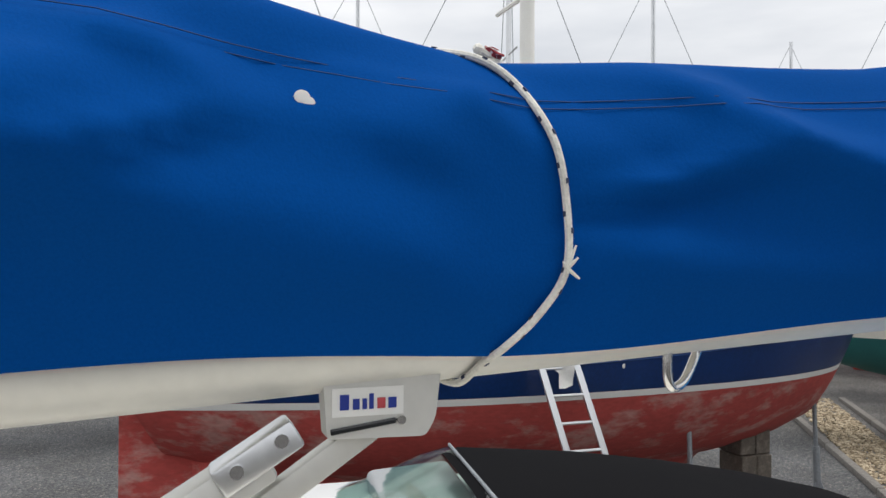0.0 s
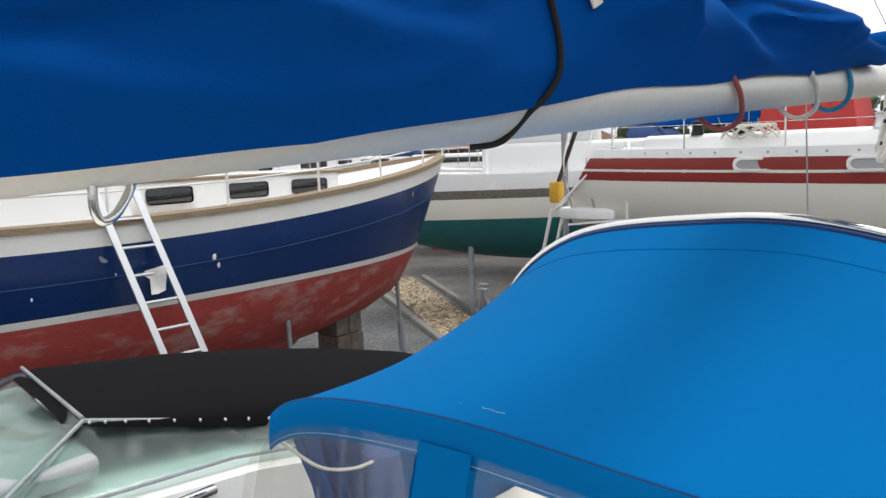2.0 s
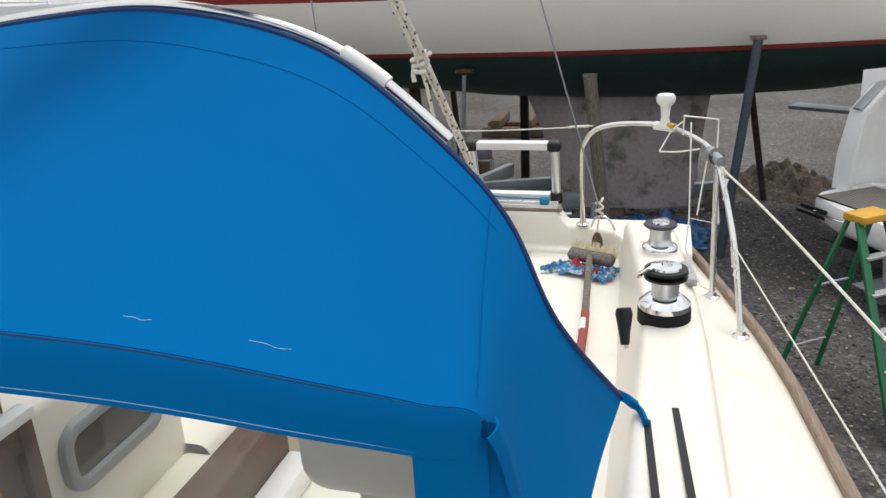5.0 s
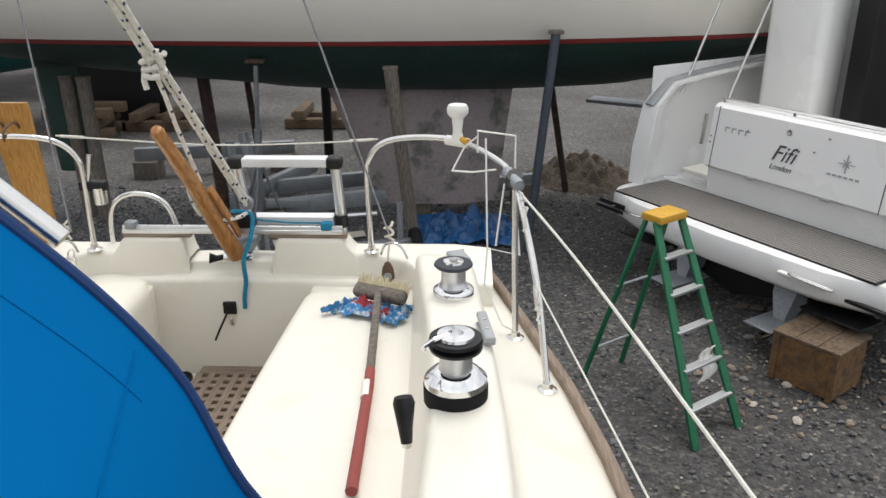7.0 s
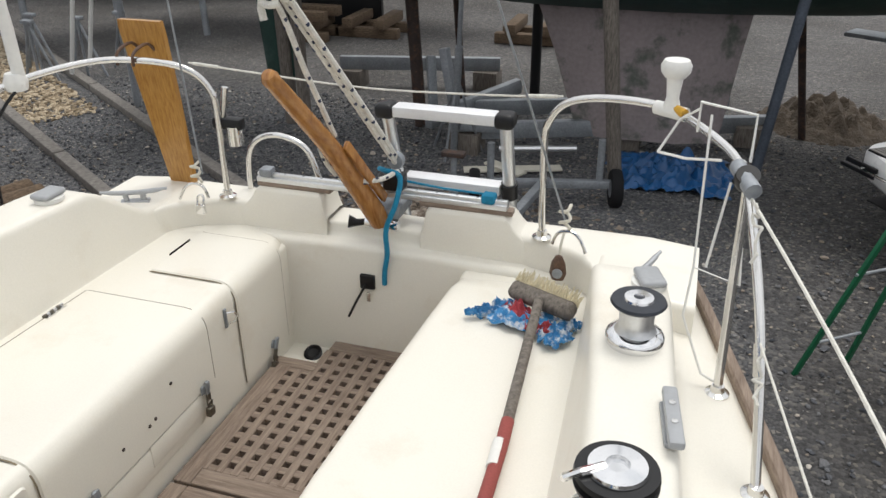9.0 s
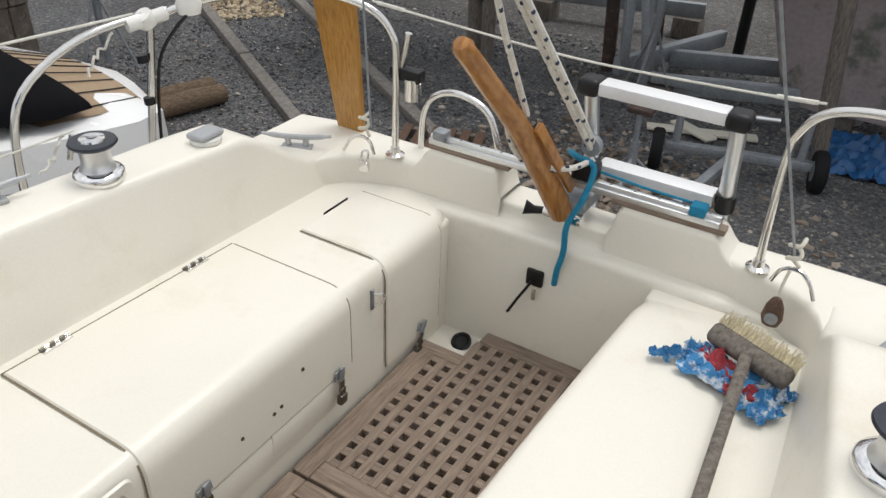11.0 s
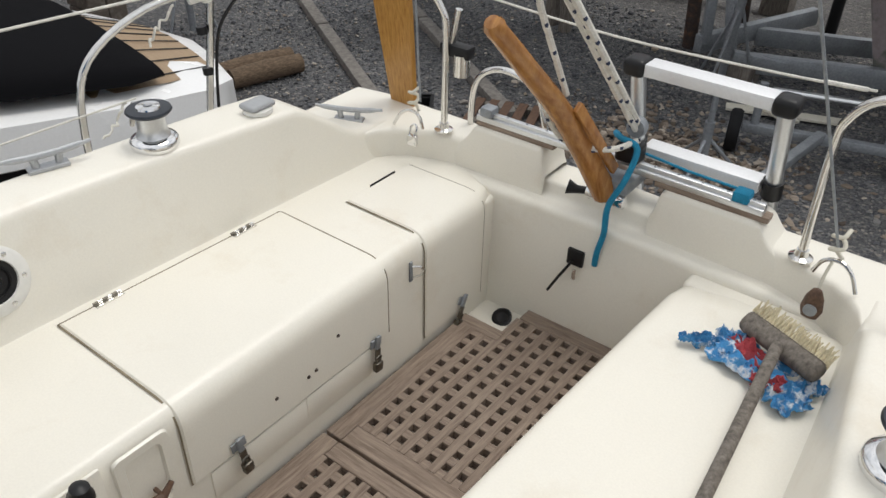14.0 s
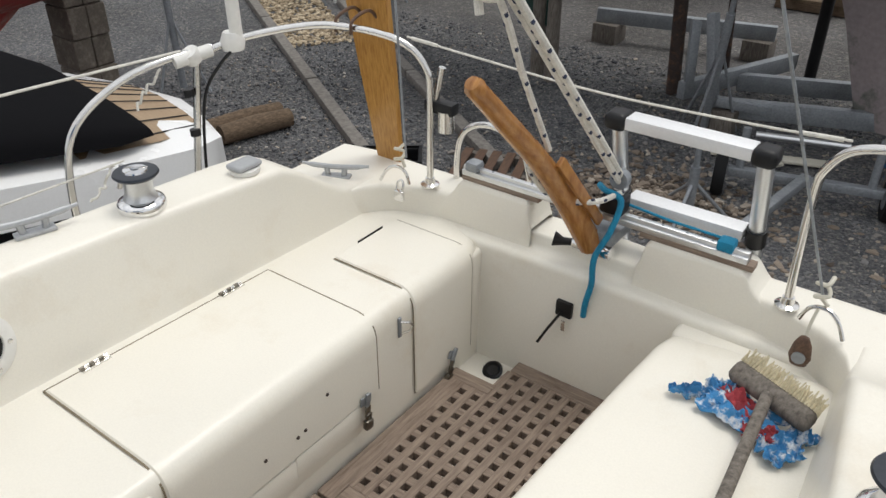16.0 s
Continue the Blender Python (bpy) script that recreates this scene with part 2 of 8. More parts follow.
ANTIGREEN = material("green_antifouling", (0.012, 0.04, 0.032), 0.6, vary=0.35, scale=0.9, fine=20, bump=0.25,
                     second=(0.04, 0.07, 0.06), mix=(0.55, 0.75))
TEAL = material("teal_antifouling", (0.015, 0.13, 0.13), 0.7, vary=0.25, scale=1.2, bump=0.2)
KEELPINK = material("scraped_keel", (0.34, 0.29, 0.29), 0.85, vary=0.2, scale=1.0, fine=20, bump=0.4,
                    second=(0.14, 0.15, 0.13), mix=(0.5, 0.62))
STRIPE = material("red_stripe", (0.27, 0.035, 0.03), 0.35, vary=0.1)
BLUECOVER = material("blue_canvas", (0.0005, 0.057, 0.255), 0.85, spec=0.03, vary=0.1, scale=2.0, fine=500, bump=0.25, dist=0.0008)
NAVYCLOTH = material("navy_piping", (0.002, 0.03, 0.12), 0.8, vary=0.1)
BLUEHOOD = material("bright_blue_canvas", (0.0003, 0.118, 0.335), 0.85, spec=0.03, vary=0.07, scale=1.5, fine=500, bump=0.22, dist=0.0008)
BLACKCLOTH = material("black_canvas", (0.006, 0.006, 0.007), 0.9, spec=0.06, vary=0.2, fine=300, bump=0.2)
FLANGE = material("dark_anodised", (0.035, 0.04, 0.05), 0.35, 0.4, vary=0.2, fine=80, bump=0.05)
BLACK = material("black_plastic", (0.008, 0.008, 0.009), 0.4, spec=0.35, vary=0.2, fine=100, bump=0.05)
RUBBER = material("black_rubber", (0.010, 0.010, 0.011), 0.8, spec=0.25, vary=0.2, bump=0.2)
STEEL = material("stainless_steel", (0.72, 0.71, 0.69), 0.16, 1.0, vary=0.06, fine=30, bump=0.02)
CHROME = material("polished_chrome", (0.80, 0.80, 0.80), 0.08, 1.0, vary=0.05, bump=0)
ALU = material("brushed_aluminium", (0.70, 0.71, 0.72), 0.38, 1.0, vary=0.08, fine=120, bump=0.05)
BOOMALU = material("anodised_boom", (0.62, 0.61, 0.57), 0.42, 0.35, vary=0.06, scale=2, fine=80, bump=0.03)
TARNISH = material("tarnished_steel", (0.16, 0.145, 0.12), 0.35, 0.9, vary=0.4, scale=30, fine=80, bump=0.1)
LADDERALU = material("pale_anodised", (0.74, 0.745, 0.75), 0.5, 0.25, vary=0.06, fine=120, bump=0.05)
CLEATALU = material("dull_cast_aluminium", (0.42, 0.43, 0.44), 0.5, 0.6, vary=0.15, scale=12, fine=90, bump=0.1)
GALV = material("galvanised_steel", (0.30, 0.32, 0.34), 0.55, 0.5, vary=0.25, scale=5, fine=40, bump=0.1)
BLUESTEEL = material("blue_grey_steel", (0.07, 0.085, 0.11), 0.6, 0.4, vary=0.3, scale=5, fine=40, bump=0.15)
RUST = material("rusty_steel", (0.05, 0.035, 0.03), 0.85, vary=0.4, scale=6, fine=40, bump=0.3, second=(0.12, 0.06, 0.035))
TEAK = wood_material("weathered_teak", (0.12, 0.078, 0.052), (0.33, 0.25, 0.19), rough=0.85, along=(16, 16, 16), bump=0.35)
TEAKY = wood_material("weathered_teak_plank", (0.15, 0.105, 0.08), (0.34, 0.27, 0.21), rough=0.85, along=(16, 1.4, 16), bump=0.35)
TEAKX = wood_material("weathered_teak_crosspiece", (0.15, 0.105, 0.08), (0.34, 0.27, 0.21), rough=0.85, along=(1.4, 16, 16), bump=0.35)
VARNISH = wood_material("varnished_wood", (0.24, 0.09, 0.022), (0.52, 0.255, 0.075), rough=0.25, along=(18, 3, 1.5), bump=0.05)
PINE = wood_material("varnished_pine", (0.30, 0.13, 0.025), (0.56, 0.31, 0.085), rough=0.3, along=(26, 26, 1.0), bump=0.05)
DARKWOOD = wood_material("dark_teak", (0.055, 0.03, 0.02), (0.16, 0.09, 0.055), rough=0.6, along=(14, 1.5, 14))
GREYWOOD = wood_material("old_grey_timber", (0.07, 0.06, 0.05), (0.25, 0.22, 0.19), rough=0.9, along=(12, 12, 1.5), bump=0.5)
CRIBWOOD = wood_material("brown_baulk", (0.06, 0.04, 0.025), (0.20, 0.14, 0.09), rough=0.9, along=(3, 3, 12), bump=0.4)
SLEEPER = wood_material("kerb_timber", (0.12, 0.11, 0.10), (0.27, 0.25, 0.225), rough=0.95, along=(3, 3, 3), bump=0.4)
PLATTEAK = wood_material("synthetic_teak", (0.25, 0.17, 0.10), (0.38, 0.28, 0.18), rough=0.7, along=(3, 30, 3), bump=0.1)
GREYTEAK = wood_material("grey_deck_teak", (0.16, 0.15, 0.14), (0.30, 0.28, 0.26), rough=0.8, along=(3, 20, 3), bump=0.2)
CONCRETE = material("concrete_block", (0.13, 0.11, 0.09), 0.95, vary=0.3, scale=4, fine=40, bump=0.5, second=(0.22, 0.19, 0.16))
ROPE = material("white_rope", (0.66, 0.64, 0.58), 0.85, vary=0.25, scale=40, fine=300, bump=0.5)
ROPEDARK = material("rope_fleck", (0.03, 0.04, 0.08), 0.85, vary=0.2, bump=0.3)
ROPEBLUE = material("turquoise_rope", (0.01, 0.20, 0.34), 0.85, vary=0.3, scale=40, fine=250, bump=0.5)
ROPEBLACK = material("black_cord", (0.004, 0.004, 0.005), 0.8, vary=0.2, fine=300, bump=0.3)
REDROPE = material("red_cord", (0.30, 0.07, 0.06), 0.85, vary=0.3, fine=300, bump=0.4)
REDCLOTH = material("red_canvas", (0.42, 0.035, 0.03), 0.8, vary=0.15, fine=200, bump=0.2)
WEB = material("webbing", (0.62, 0.59, 0.50), 0.85, vary=0.12, fine=300, bump=0.4)
GREENFRP = material("green_fibreglass", (0.004, 0.11, 0.045), 0.45, vary=0.2, scale=6, fine=60, bump=0.1, second=(0.08, 0.16, 0.11), mix=(0.62, 0.8))
YELLOW = material("yellow_plastic", (0.60, 0.33, 0.03), 0.6, vary=0.2, scale=12, bump=0.1, second=(0.10, 0.07, 0.03), mix=(0.6, 0.75))
TARP = material("blue_tarpaulin", (0.010, 0.085, 0.24), 0.4, vary=0.25, scale=4, fine=80, bump=0.3)
PAPERWHITE = material("white_plastic", (0.78, 0.77, 0.73), 0.45, vary=0.06, bump=0.05)
RAGBLUE = material("rag_cloth", (0.05, 0.22, 0.45), 0.95, vary=0.3, scale=14, fine=200, bump=0.6, second=(0.60, 0.64, 0.68), mix=(0.50, 0.60))
RAGRED = material("red_rag", (0.40, 0.06, 0.07), 0.95, vary=0.3, scale=20, fine=200, bump=0.6)
BRISTLE = material("brush_bristle", (0.62, 0.55, 0.38), 0.9, vary=0.3, scale=30, fine=200, bump=0.6)
ROOF = material("brown_roof_tiles", (0.16, 0.085, 0.055), 0.9, vary=0.2, scale=1.0, fine=6, bump=0.4, dist=0.03)
LEAF = material("foliage", (0.05, 0.075, 0.03), 0.8, vary=0.4, scale=2, fine=8, bump=0.3)
SAND = stone_material("sandy_stones", [(0.0, (0.16, 0.12, 0.075)), (0.5, (0.33, 0.26, 0.17)), (1.0, (0.55, 0.46, 0.33))])
PEBBLE = stone_material("grey_pebbles", [(0.0, (0.045, 0.048, 0.055)), (0.5, (0.11, 0.113, 0.122)), (0.85, (0.20, 0.195, 0.19)), (0.95, (0.30, 0.24, 0.18)), (1.0, (0.50, 0.47, 0.42))])
RUBBLE = stone_material("brown_rubble", [(0.0, (0.07, 0.055, 0.045)), (0.5, (0.19, 0.15, 0.115)), (0.85, (0.30, 0.25, 0.20)), (1.0, (0.50, 0.45, 0.38))])
DARKGLASS = material("dark_glass", (0.012, 0.014, 0.016), 0.06, vary=0.1, bump=0, coat=0.5)
GREENGLASS = clear_material("windscreen_glass", (0.80, 0.89, 0.86), 0.03, 0.05)
VINYL = clear_material("clear_vinyl", (0.96, 0.96, 0.945), 0.03, 0.018)
SIGNBLUE = material("blue_print", (0.01, 0.03, 0.25), 0.5, vary=0.1)
INK = material("dark_print", (0.05, 0.055, 0.06), 0.5, vary=0.1)
STITCH = material("pale_stitching", (0.30, 0.45, 0.60), 0.9, vary=0.1)
GREYPAINT = material("grey_printing", (0.35, 0.36, 0.37), 0.5, vary=0.1)
PLYWOOD = material("stained_plywood", (0.16, 0.085, 0.032), 0.8, vary=0.3, scale=4, fine=40, bump=0.2, second=(0.05, 0.035, 0.025), mix=(0.46, 0.64))
PINKROPE = material("faded_pink_rope", (0.50, 0.20, 0.19), 0.9, vary=0.3, scale=40, fine=250, bump=0.5)
CAPTEAK = wood_material("bleached_teak", (0.17, 0.12, 0.07), (0.36, 0.28, 0.18), rough=0.8, along=(14, 1.2, 14))
DIRT = material("turned_earth", (0.085, 0.066, 0.048), 0.95, vary=0.4, scale=5, fine=30, bump=0.8, dist=0.03)


# ---- builders ----
def part(name, bm, mat, parent=None, label="", sharp=38, smooth=True):
    """Links a bmesh, in world metres, as one mesh under its thing."""
    me = bpy.data.meshes.new(name)
    bm.normal_update()
    bm.to_mesh(me)
    bm.free()
    me.materials.append(mat)
    if smooth:
        me.shade_smooth()
        me.set_sharp_from_angle(angle=radians(sharp))
    ob = new(name, me)
    if parent is not None:
        ob.parent = parent
        root = parent
        while root.parent is not None:
            root = root.parent
        if parent is root:
            ob.matrix_parent_inverse = Matrix.Translation(-Vector(root.location))
    if label:
        ob["label"] = label
    return ob


def thing(name, label, category, base=(0, 0, 0), group="", kind=""):
    ob = new(name)
    ob.location = base
    ob.empty_display_size = 0.1
    return tagged(ob, label, category, group, kind)


def box(bm, x0, x1, y0, y1, z0, z1, bev=0.0, seg=2, m=None):
    mm = Matrix.Translation(((x0 + x1) / 2, (y0 + y1) / 2, (z0 + z1) / 2)) @ Matrix.Diagonal((abs(x1 - x0), abs(y1 - y0), abs(z1 - z0), 1))
    if m is not None:
        mm = m @ mm
    vs = bmesh.ops.create_cube(bm, size=1, matrix=mm)["verts"]
    if bev:
        es = list({e for v in vs for e in v.link_edges})
        bmesh.ops.bevel(bm, geom=es, offset=bev, segments=seg, affect="EDGES", profile=0.5)
    return bm


def new_box(*a, **k):
    return box(bmesh.new(), *a, **k)


def beam(bm, a, b, w, h, bev=0.0, up=(0, 0, 1)):
    """A straight bar from a to b, w wide and h deep."""
    a, b = Vector(a), Vector(b)
    d = b - a
    zax = d.normalized()
    xax = zax.cross(Vector(up))
    if xax.length < 1e-4:
        xax = Vector((1, 0, 0))
    xax.normalize()
    yax = zax.cross(xax)
    m = Matrix((xax, yax, zax)).transposed().to_4x4()
    m.translation = a
    return box(bm, -w / 2, w / 2, -h / 2, h / 2, 0, d.length, bev, 2, m)


def glide(pts, n=6, closed=False):
    """A smooth line through the given points."""
    p = [Vector(q) for q in pts]
    out = []
    k = len(p)
    for i in range(k if closed else k - 1):
        a, b, c, d = (p[(i - 1) % k], p[i], p[(i + 1) % k], p[(i + 2) % k]) if closed else (p[max(i - 1, 0)], p[i], p[i + 1], p[min(i + 2, k - 1)])
        for j in range(n):
            t = j / n
            out.append(0.5 * ((2 * b) + (c - a) * t + (2 * a - 5 * b + 4 * c - d) * t * t + (3 * b - a - 3 * c + d) * t ** 3))
    if not closed:
        out.append(p[-1])
    return out


def skin(bm, rings, closed=True, caps=True):
    """A surface through rings of points."""
    vs = [[bm.verts.new(v) for v in r] for r in rings]
    n = len(vs[0])
    for a, b in zip(vs, vs[1:]):
        for i in range(n if closed else n - 1):
            j = (i + 1) % n
            try:
                bm.faces.new((a[i], a[j], b[j], b[i]))
            except ValueError:
                pass
    if caps and closed:
        bm.faces.new(list(reversed(vs[0])))
        bm.faces.new(vs[-1])
    return bm


def tube(bm, pts, r, n=8, flat=1.0):
    """A round bar along a line; r may be one radius or one for each point."""
    pts = [Vector(p) for p in pts]
    rs = r if isinstance(r, (list, tuple)) else [r] * len(pts)
    rings, side = [], None
    for i, p in enumerate(pts):
        t = (pts[min(i + 1, len(pts) - 1)] - pts[max(i - 1, 0)]).normalized()
        if side is None:
            side = t.cross(Vector((0, 0, 1)) if abs(t.z) < 0.9 else Vector((1, 0, 0))).normalized()
        side = (side - t * side.dot(t)).normalized()
        up = t.cross(side)
        rings.append([p + rs[i] * (math.cos(2 * math.pi * k / n) * side + flat * math.sin(2 * math.pi * k / n) * up) for k in range(n)])
    return skin(bm, rings)


def new_tube(*a, **k):
    return tube(bmesh.new(), *a, **k)


def lathe(bm, prof, m=None, n=24):
    m = m or Matrix()
    rings = [[m @ Vector((r * math.cos(2 * math.pi * k / n), r * math.sin(2 * math.pi * k / n), z)) for k in range(n)] for r, z in prof]
    return skin(bm, rings)


def rounded(pts, rad, seg=4):
    """A 2D outline whose corners are rounded by the given radii."""
    out = []
    for i, p in enumerate(pts):
        p = Vector(p)
        r = rad[i] if isinstance(rad, (list, tuple)) else rad
        if r == 0 or i in (0, len(pts) - 1):
            out.append(p)
            continue
        a, b = Vector(pts[i - 1]) - p, Vector(pts[i + 1]) - p
        q0, q1 = p + a.normalized() * min(r, a.length * 0.49), p + b.normalized() * min(r, b.length * 0.49)
        for k in range(seg + 1):
            t = k / seg
            out.append((1 - t) ** 2 * q0 + 2 * t * (1 - t) * p + t * t * q1)
    return out


def lerp(table, y):
    """A value read off a table of (y, value)."""
    if y <= table[0][0]:
        return table[0][1]
    for (a, u), (b, v) in zip(table, table[1:]):
        if y <= b:
            return u + (v - u) * (y - a) / (b - a)
    return table[-1][1]


def thicken(bm, d):
    """Gives an open sheet a back side."""
    bm.normal_update()
    bmesh.ops.solidify(bm, geom=bm.faces[:], thickness=d)
    return bm


def flecked(name, pts, r, parent, mat=None, fleck=True, n=8, step=0.035, label=""):
    """A rope with dark flecks along it."""
    ob = part(name, new_tube(pts, r, n), mat or ROPE, parent, label)
    if fleck:
        bm = bmesh.new()
        acc, k = 0.0, 0
        for a, b in zip(pts, pts[1:]):
            a, b = Vector(a), Vector(b)
            acc += (b - a).length
            if acc > step:
                acc, k = 0.0, k + 1
                t = (b - a).normalized()
                s = t.cross(Vector((math.cos(k * 2.1), math.sin(k * 2.1), 0.4))).normalized()
                beam(bm, a + s * r * 0.75, a + s * r * 0.75 + t * min(0.012, step * 0.35), r * 0.85, r * 0.85)
        if len(bm.verts):
            part("fleck", bm, ROPEDARK, parent, "dark flecks of the rope")["kind"] = "stuff"
        else:
            bm.free()
    return ob


GZ = -1.9   # the yard's ground; the cockpit grating is at 0


def pebbles(name, spots, mat):
    """Many small uneven stones in one mesh; spots are (x, y, z, radius, turn)."""
    t = (1 + 5 ** 0.5) / 2
    ico = np.array([(-1, t, 0), (1, t, 0), (-1, -t, 0), (1, -t, 0), (0, -1, t), (0, 1, t), (0, -1, -t), (0, 1, -t), (t, 0, -1), (t, 0, 1), (-t, 0, -1), (-t, 0, 1)]) / 1.9
    fc = np.array([0, 11, 5, 0, 5, 1, 0, 1, 7, 0, 7, 10, 0, 10, 11, 1, 5, 9, 5, 11, 4, 11, 10, 2, 10, 7, 6, 7, 1, 8, 3, 9, 4, 3, 4, 2, 3, 2, 6, 3, 6, 8, 3, 8, 9, 4, 9, 5, 2, 4, 11, 6, 2, 10, 8, 6, 7, 9, 8, 1]).reshape(20, 3)
    vs, fs = [], []
    for i, (x, y, z, r, a) in enumerate(spots):
        p = ico * np.array((r, r * (1.1 + 0.5 * math.sin(a * 7)), r * 0.65)) * (1 + 0.25 * np.sin(ico * 9 + a * 5))
        q = p.copy()
        q[:, 0], q[:, 1] = p[:, 0] * math.cos(a) - p[:, 1] * math.sin(a), p[:, 0] * math.sin(a) + p[:, 1] * math.cos(a)
        vs.append(q + np.array((x, y, z)))
        fs.append(fc + 12 * i)
    me = bpy.data.meshes.new(name)
    me.from_pydata(np.concatenate(vs).tolist(), [], np.concatenate(fs).tolist())
    me.materials.append(mat)
    return new(name, me)


# ---- the yard's ground ----
bm = bmesh.new()
for i in range(41):
    for j in range(41):
        u, v = (i - 20) / 20, (j - 20) / 20
        x, y = 300 * u * abs(u) ** 1.5, 300 * v * abs(v) ** 1.5
        bm.verts.new((x, y, GZ + 0.03 * noise.noise((x * 0.3, y * 0.3, 0)) * (abs(x) < 40)))
bm.verts.ensure_lookup_table()
for i in range(40):
    for j in range(40):
        a = i * 41 + j
        bm.faces.new([bm.verts[k] for k in (a, a + 41, a + 42, a + 1)])
tagged(part("ground", bm, GRAVEL), "grey gravel and tarmac yard floor", "ground", kind="structure")

for a, b in (((-3.9, 3.55), (-18, 12.4)), ((-3.2, 4.6), (-16.5, 13.6))):
    kerb = thing("timber_kerb", "weathered grey timber kerb laid on the gravel", "kerb", (a[0], a[1], GZ), "kerbs")
    n = 5
    for i in range(n):
        p = Vector((*a, GZ + 0.05)).lerp(Vector((*b, GZ + 0.05)), i / n)
        q = Vector((*a, GZ + 0.05)).lerp(Vector((*b, GZ + 0.05)), (i + 0.985) / n)
        part("timber", beam(bmesh.new(), p, q, 0.16, 0.13, 0.015), SLEEPER, kerb)

# sandy stones between the kerbs
rnd = random.Random(4)
spots = []
for i in range(4000):
    p = Vector((-8.0, 6.6, GZ)).lerp(Vector((-17.2, 12.9, GZ)), rnd.random()) + Vector((0.55, 0.82, 0)) * (rnd.random() - 0.35) * 1.1
    spots.append((p.x, p.y, GZ + 0.01, 0.018 + 0.03 * rnd.random(), rnd.random() * 6))
tagged(pebbles("gravel_strip", spots, SAND), "loose sandy stones between two timber kerbs", "stones", kind="stuff")
spots = []
for i in range(30000):
    x, y = rnd.uniform(-8.5, 5.5), rnd.uniform(-1.0, 9.0)
    if x > 1.8 and rnd.random() < 0.55:
        continue
    r = 0.009 + 0.014 * rnd.random() ** 3 + (0.02 if rnd.random() < 0.02 else 0)
    spots.append((x, y, GZ + r * 0.25 + 0.01, r, rnd.random() * 6))
tagged(pebbles("loose_stones", spots, PEBBLE), "scattered loose pebbles on the gravel", "stones", kind="stuff")
spots = []
for i in range(1500):
    d, a = abs(rnd.gauss(0, 0.5)), rnd.uniform(0, 6.28)
    r = 0.018 + 0.035 * rnd.random() ** 2
    spots.append((-1.5 + 1.7 * d * math.cos(a), 4.9 + 1.1 * d * math.sin(a), GZ + 0.01 + 0.09 * math.exp(-(d / 0.45) ** 2) * rnd.random(), r, rnd.random() * 6))
for i in range(170):
    r = 0.012 + 0.035 * rnd.random() ** 3
    spots.append((rnd.uniform(3.2, 5.2), rnd.uniform(2.2, 3.6), GZ + r * 0.3, r, rnd.random() * 6))
tagged(pebbles("rubble", spots, RUBBLE), "coarse brown rubble strewn over the gravel", "stones", kind="stuff")

# ---- our yacht: hull, decks and cockpit moulding ----
yacht = thing("sailing_yacht", "cream sailing yacht with an open cockpit, ashore in the yard", "yacht", (0, -3, GZ))
EDGE = [(-9, 0.55), (-7, 1.25), (-5, 1.60), (-3.5, 1.64), (-2.2, 1.58), (-1.28, 1.47), (-0.9, 1.40), (-0.5, 1.30), (0.0, 1.17), (0.16, 1.12)]
COAM_IN = [(-3, 0.95), (-1.65, 0.972), (-1.36, 0.970), (-0.97, 0.933), (-0.44, 0.862), (-0.2, 0.845), (0, 0.84)]
COAM_OUT = [(-3, 1.20), (-1.5, 1.165), (-0.6, 1.09), (-0.2, 1.02)]
BACK = [(-3, 0.90), (-1.4, 0.88), (-0.5, 0.84), (0, 0.81)]
DECKZ = 0.42


def coam_top(y):
    return lerp([(-3, 0.76), (-0.48, 0.735), (-0.435, 0.715), (-0.24, 0.575), (-0.19, 0.553), (0.2, 0.545)], y)


bm = bmesh.new()
rings = []
for y in [-9, -8, -7, -6, -5, -4, -3, -2, -1, -0.5, 0.0, 0.16]:
    e, k = lerp(EDGE, y), 0.0
    dep = lerp([(-9, 0.3), (-7, 1.2), (-3, 1.5), (0.16, 1.0)], y)
    half = [(e, DECKZ - 0.01), (e * 1.0, DECKZ - 0.25), (e * 0.93, DECKZ - 0.55), (e * 0.6, DECKZ - dep * 0.85), (0, DECKZ - dep)]
    rings.append([Vector((x, y, z)) for x, z in half] + [Vector((-x, y, z)) for x, z in reversed(half[:-1])])
part("hull", skin(bm, rings, closed=False), WHITE, yacht, "white glassfibre hull")
part("keel", new_box(-0.1, 0.1, -5.2, -3.2, GZ, -0.9, 0.03), ANTIRED, yacht)

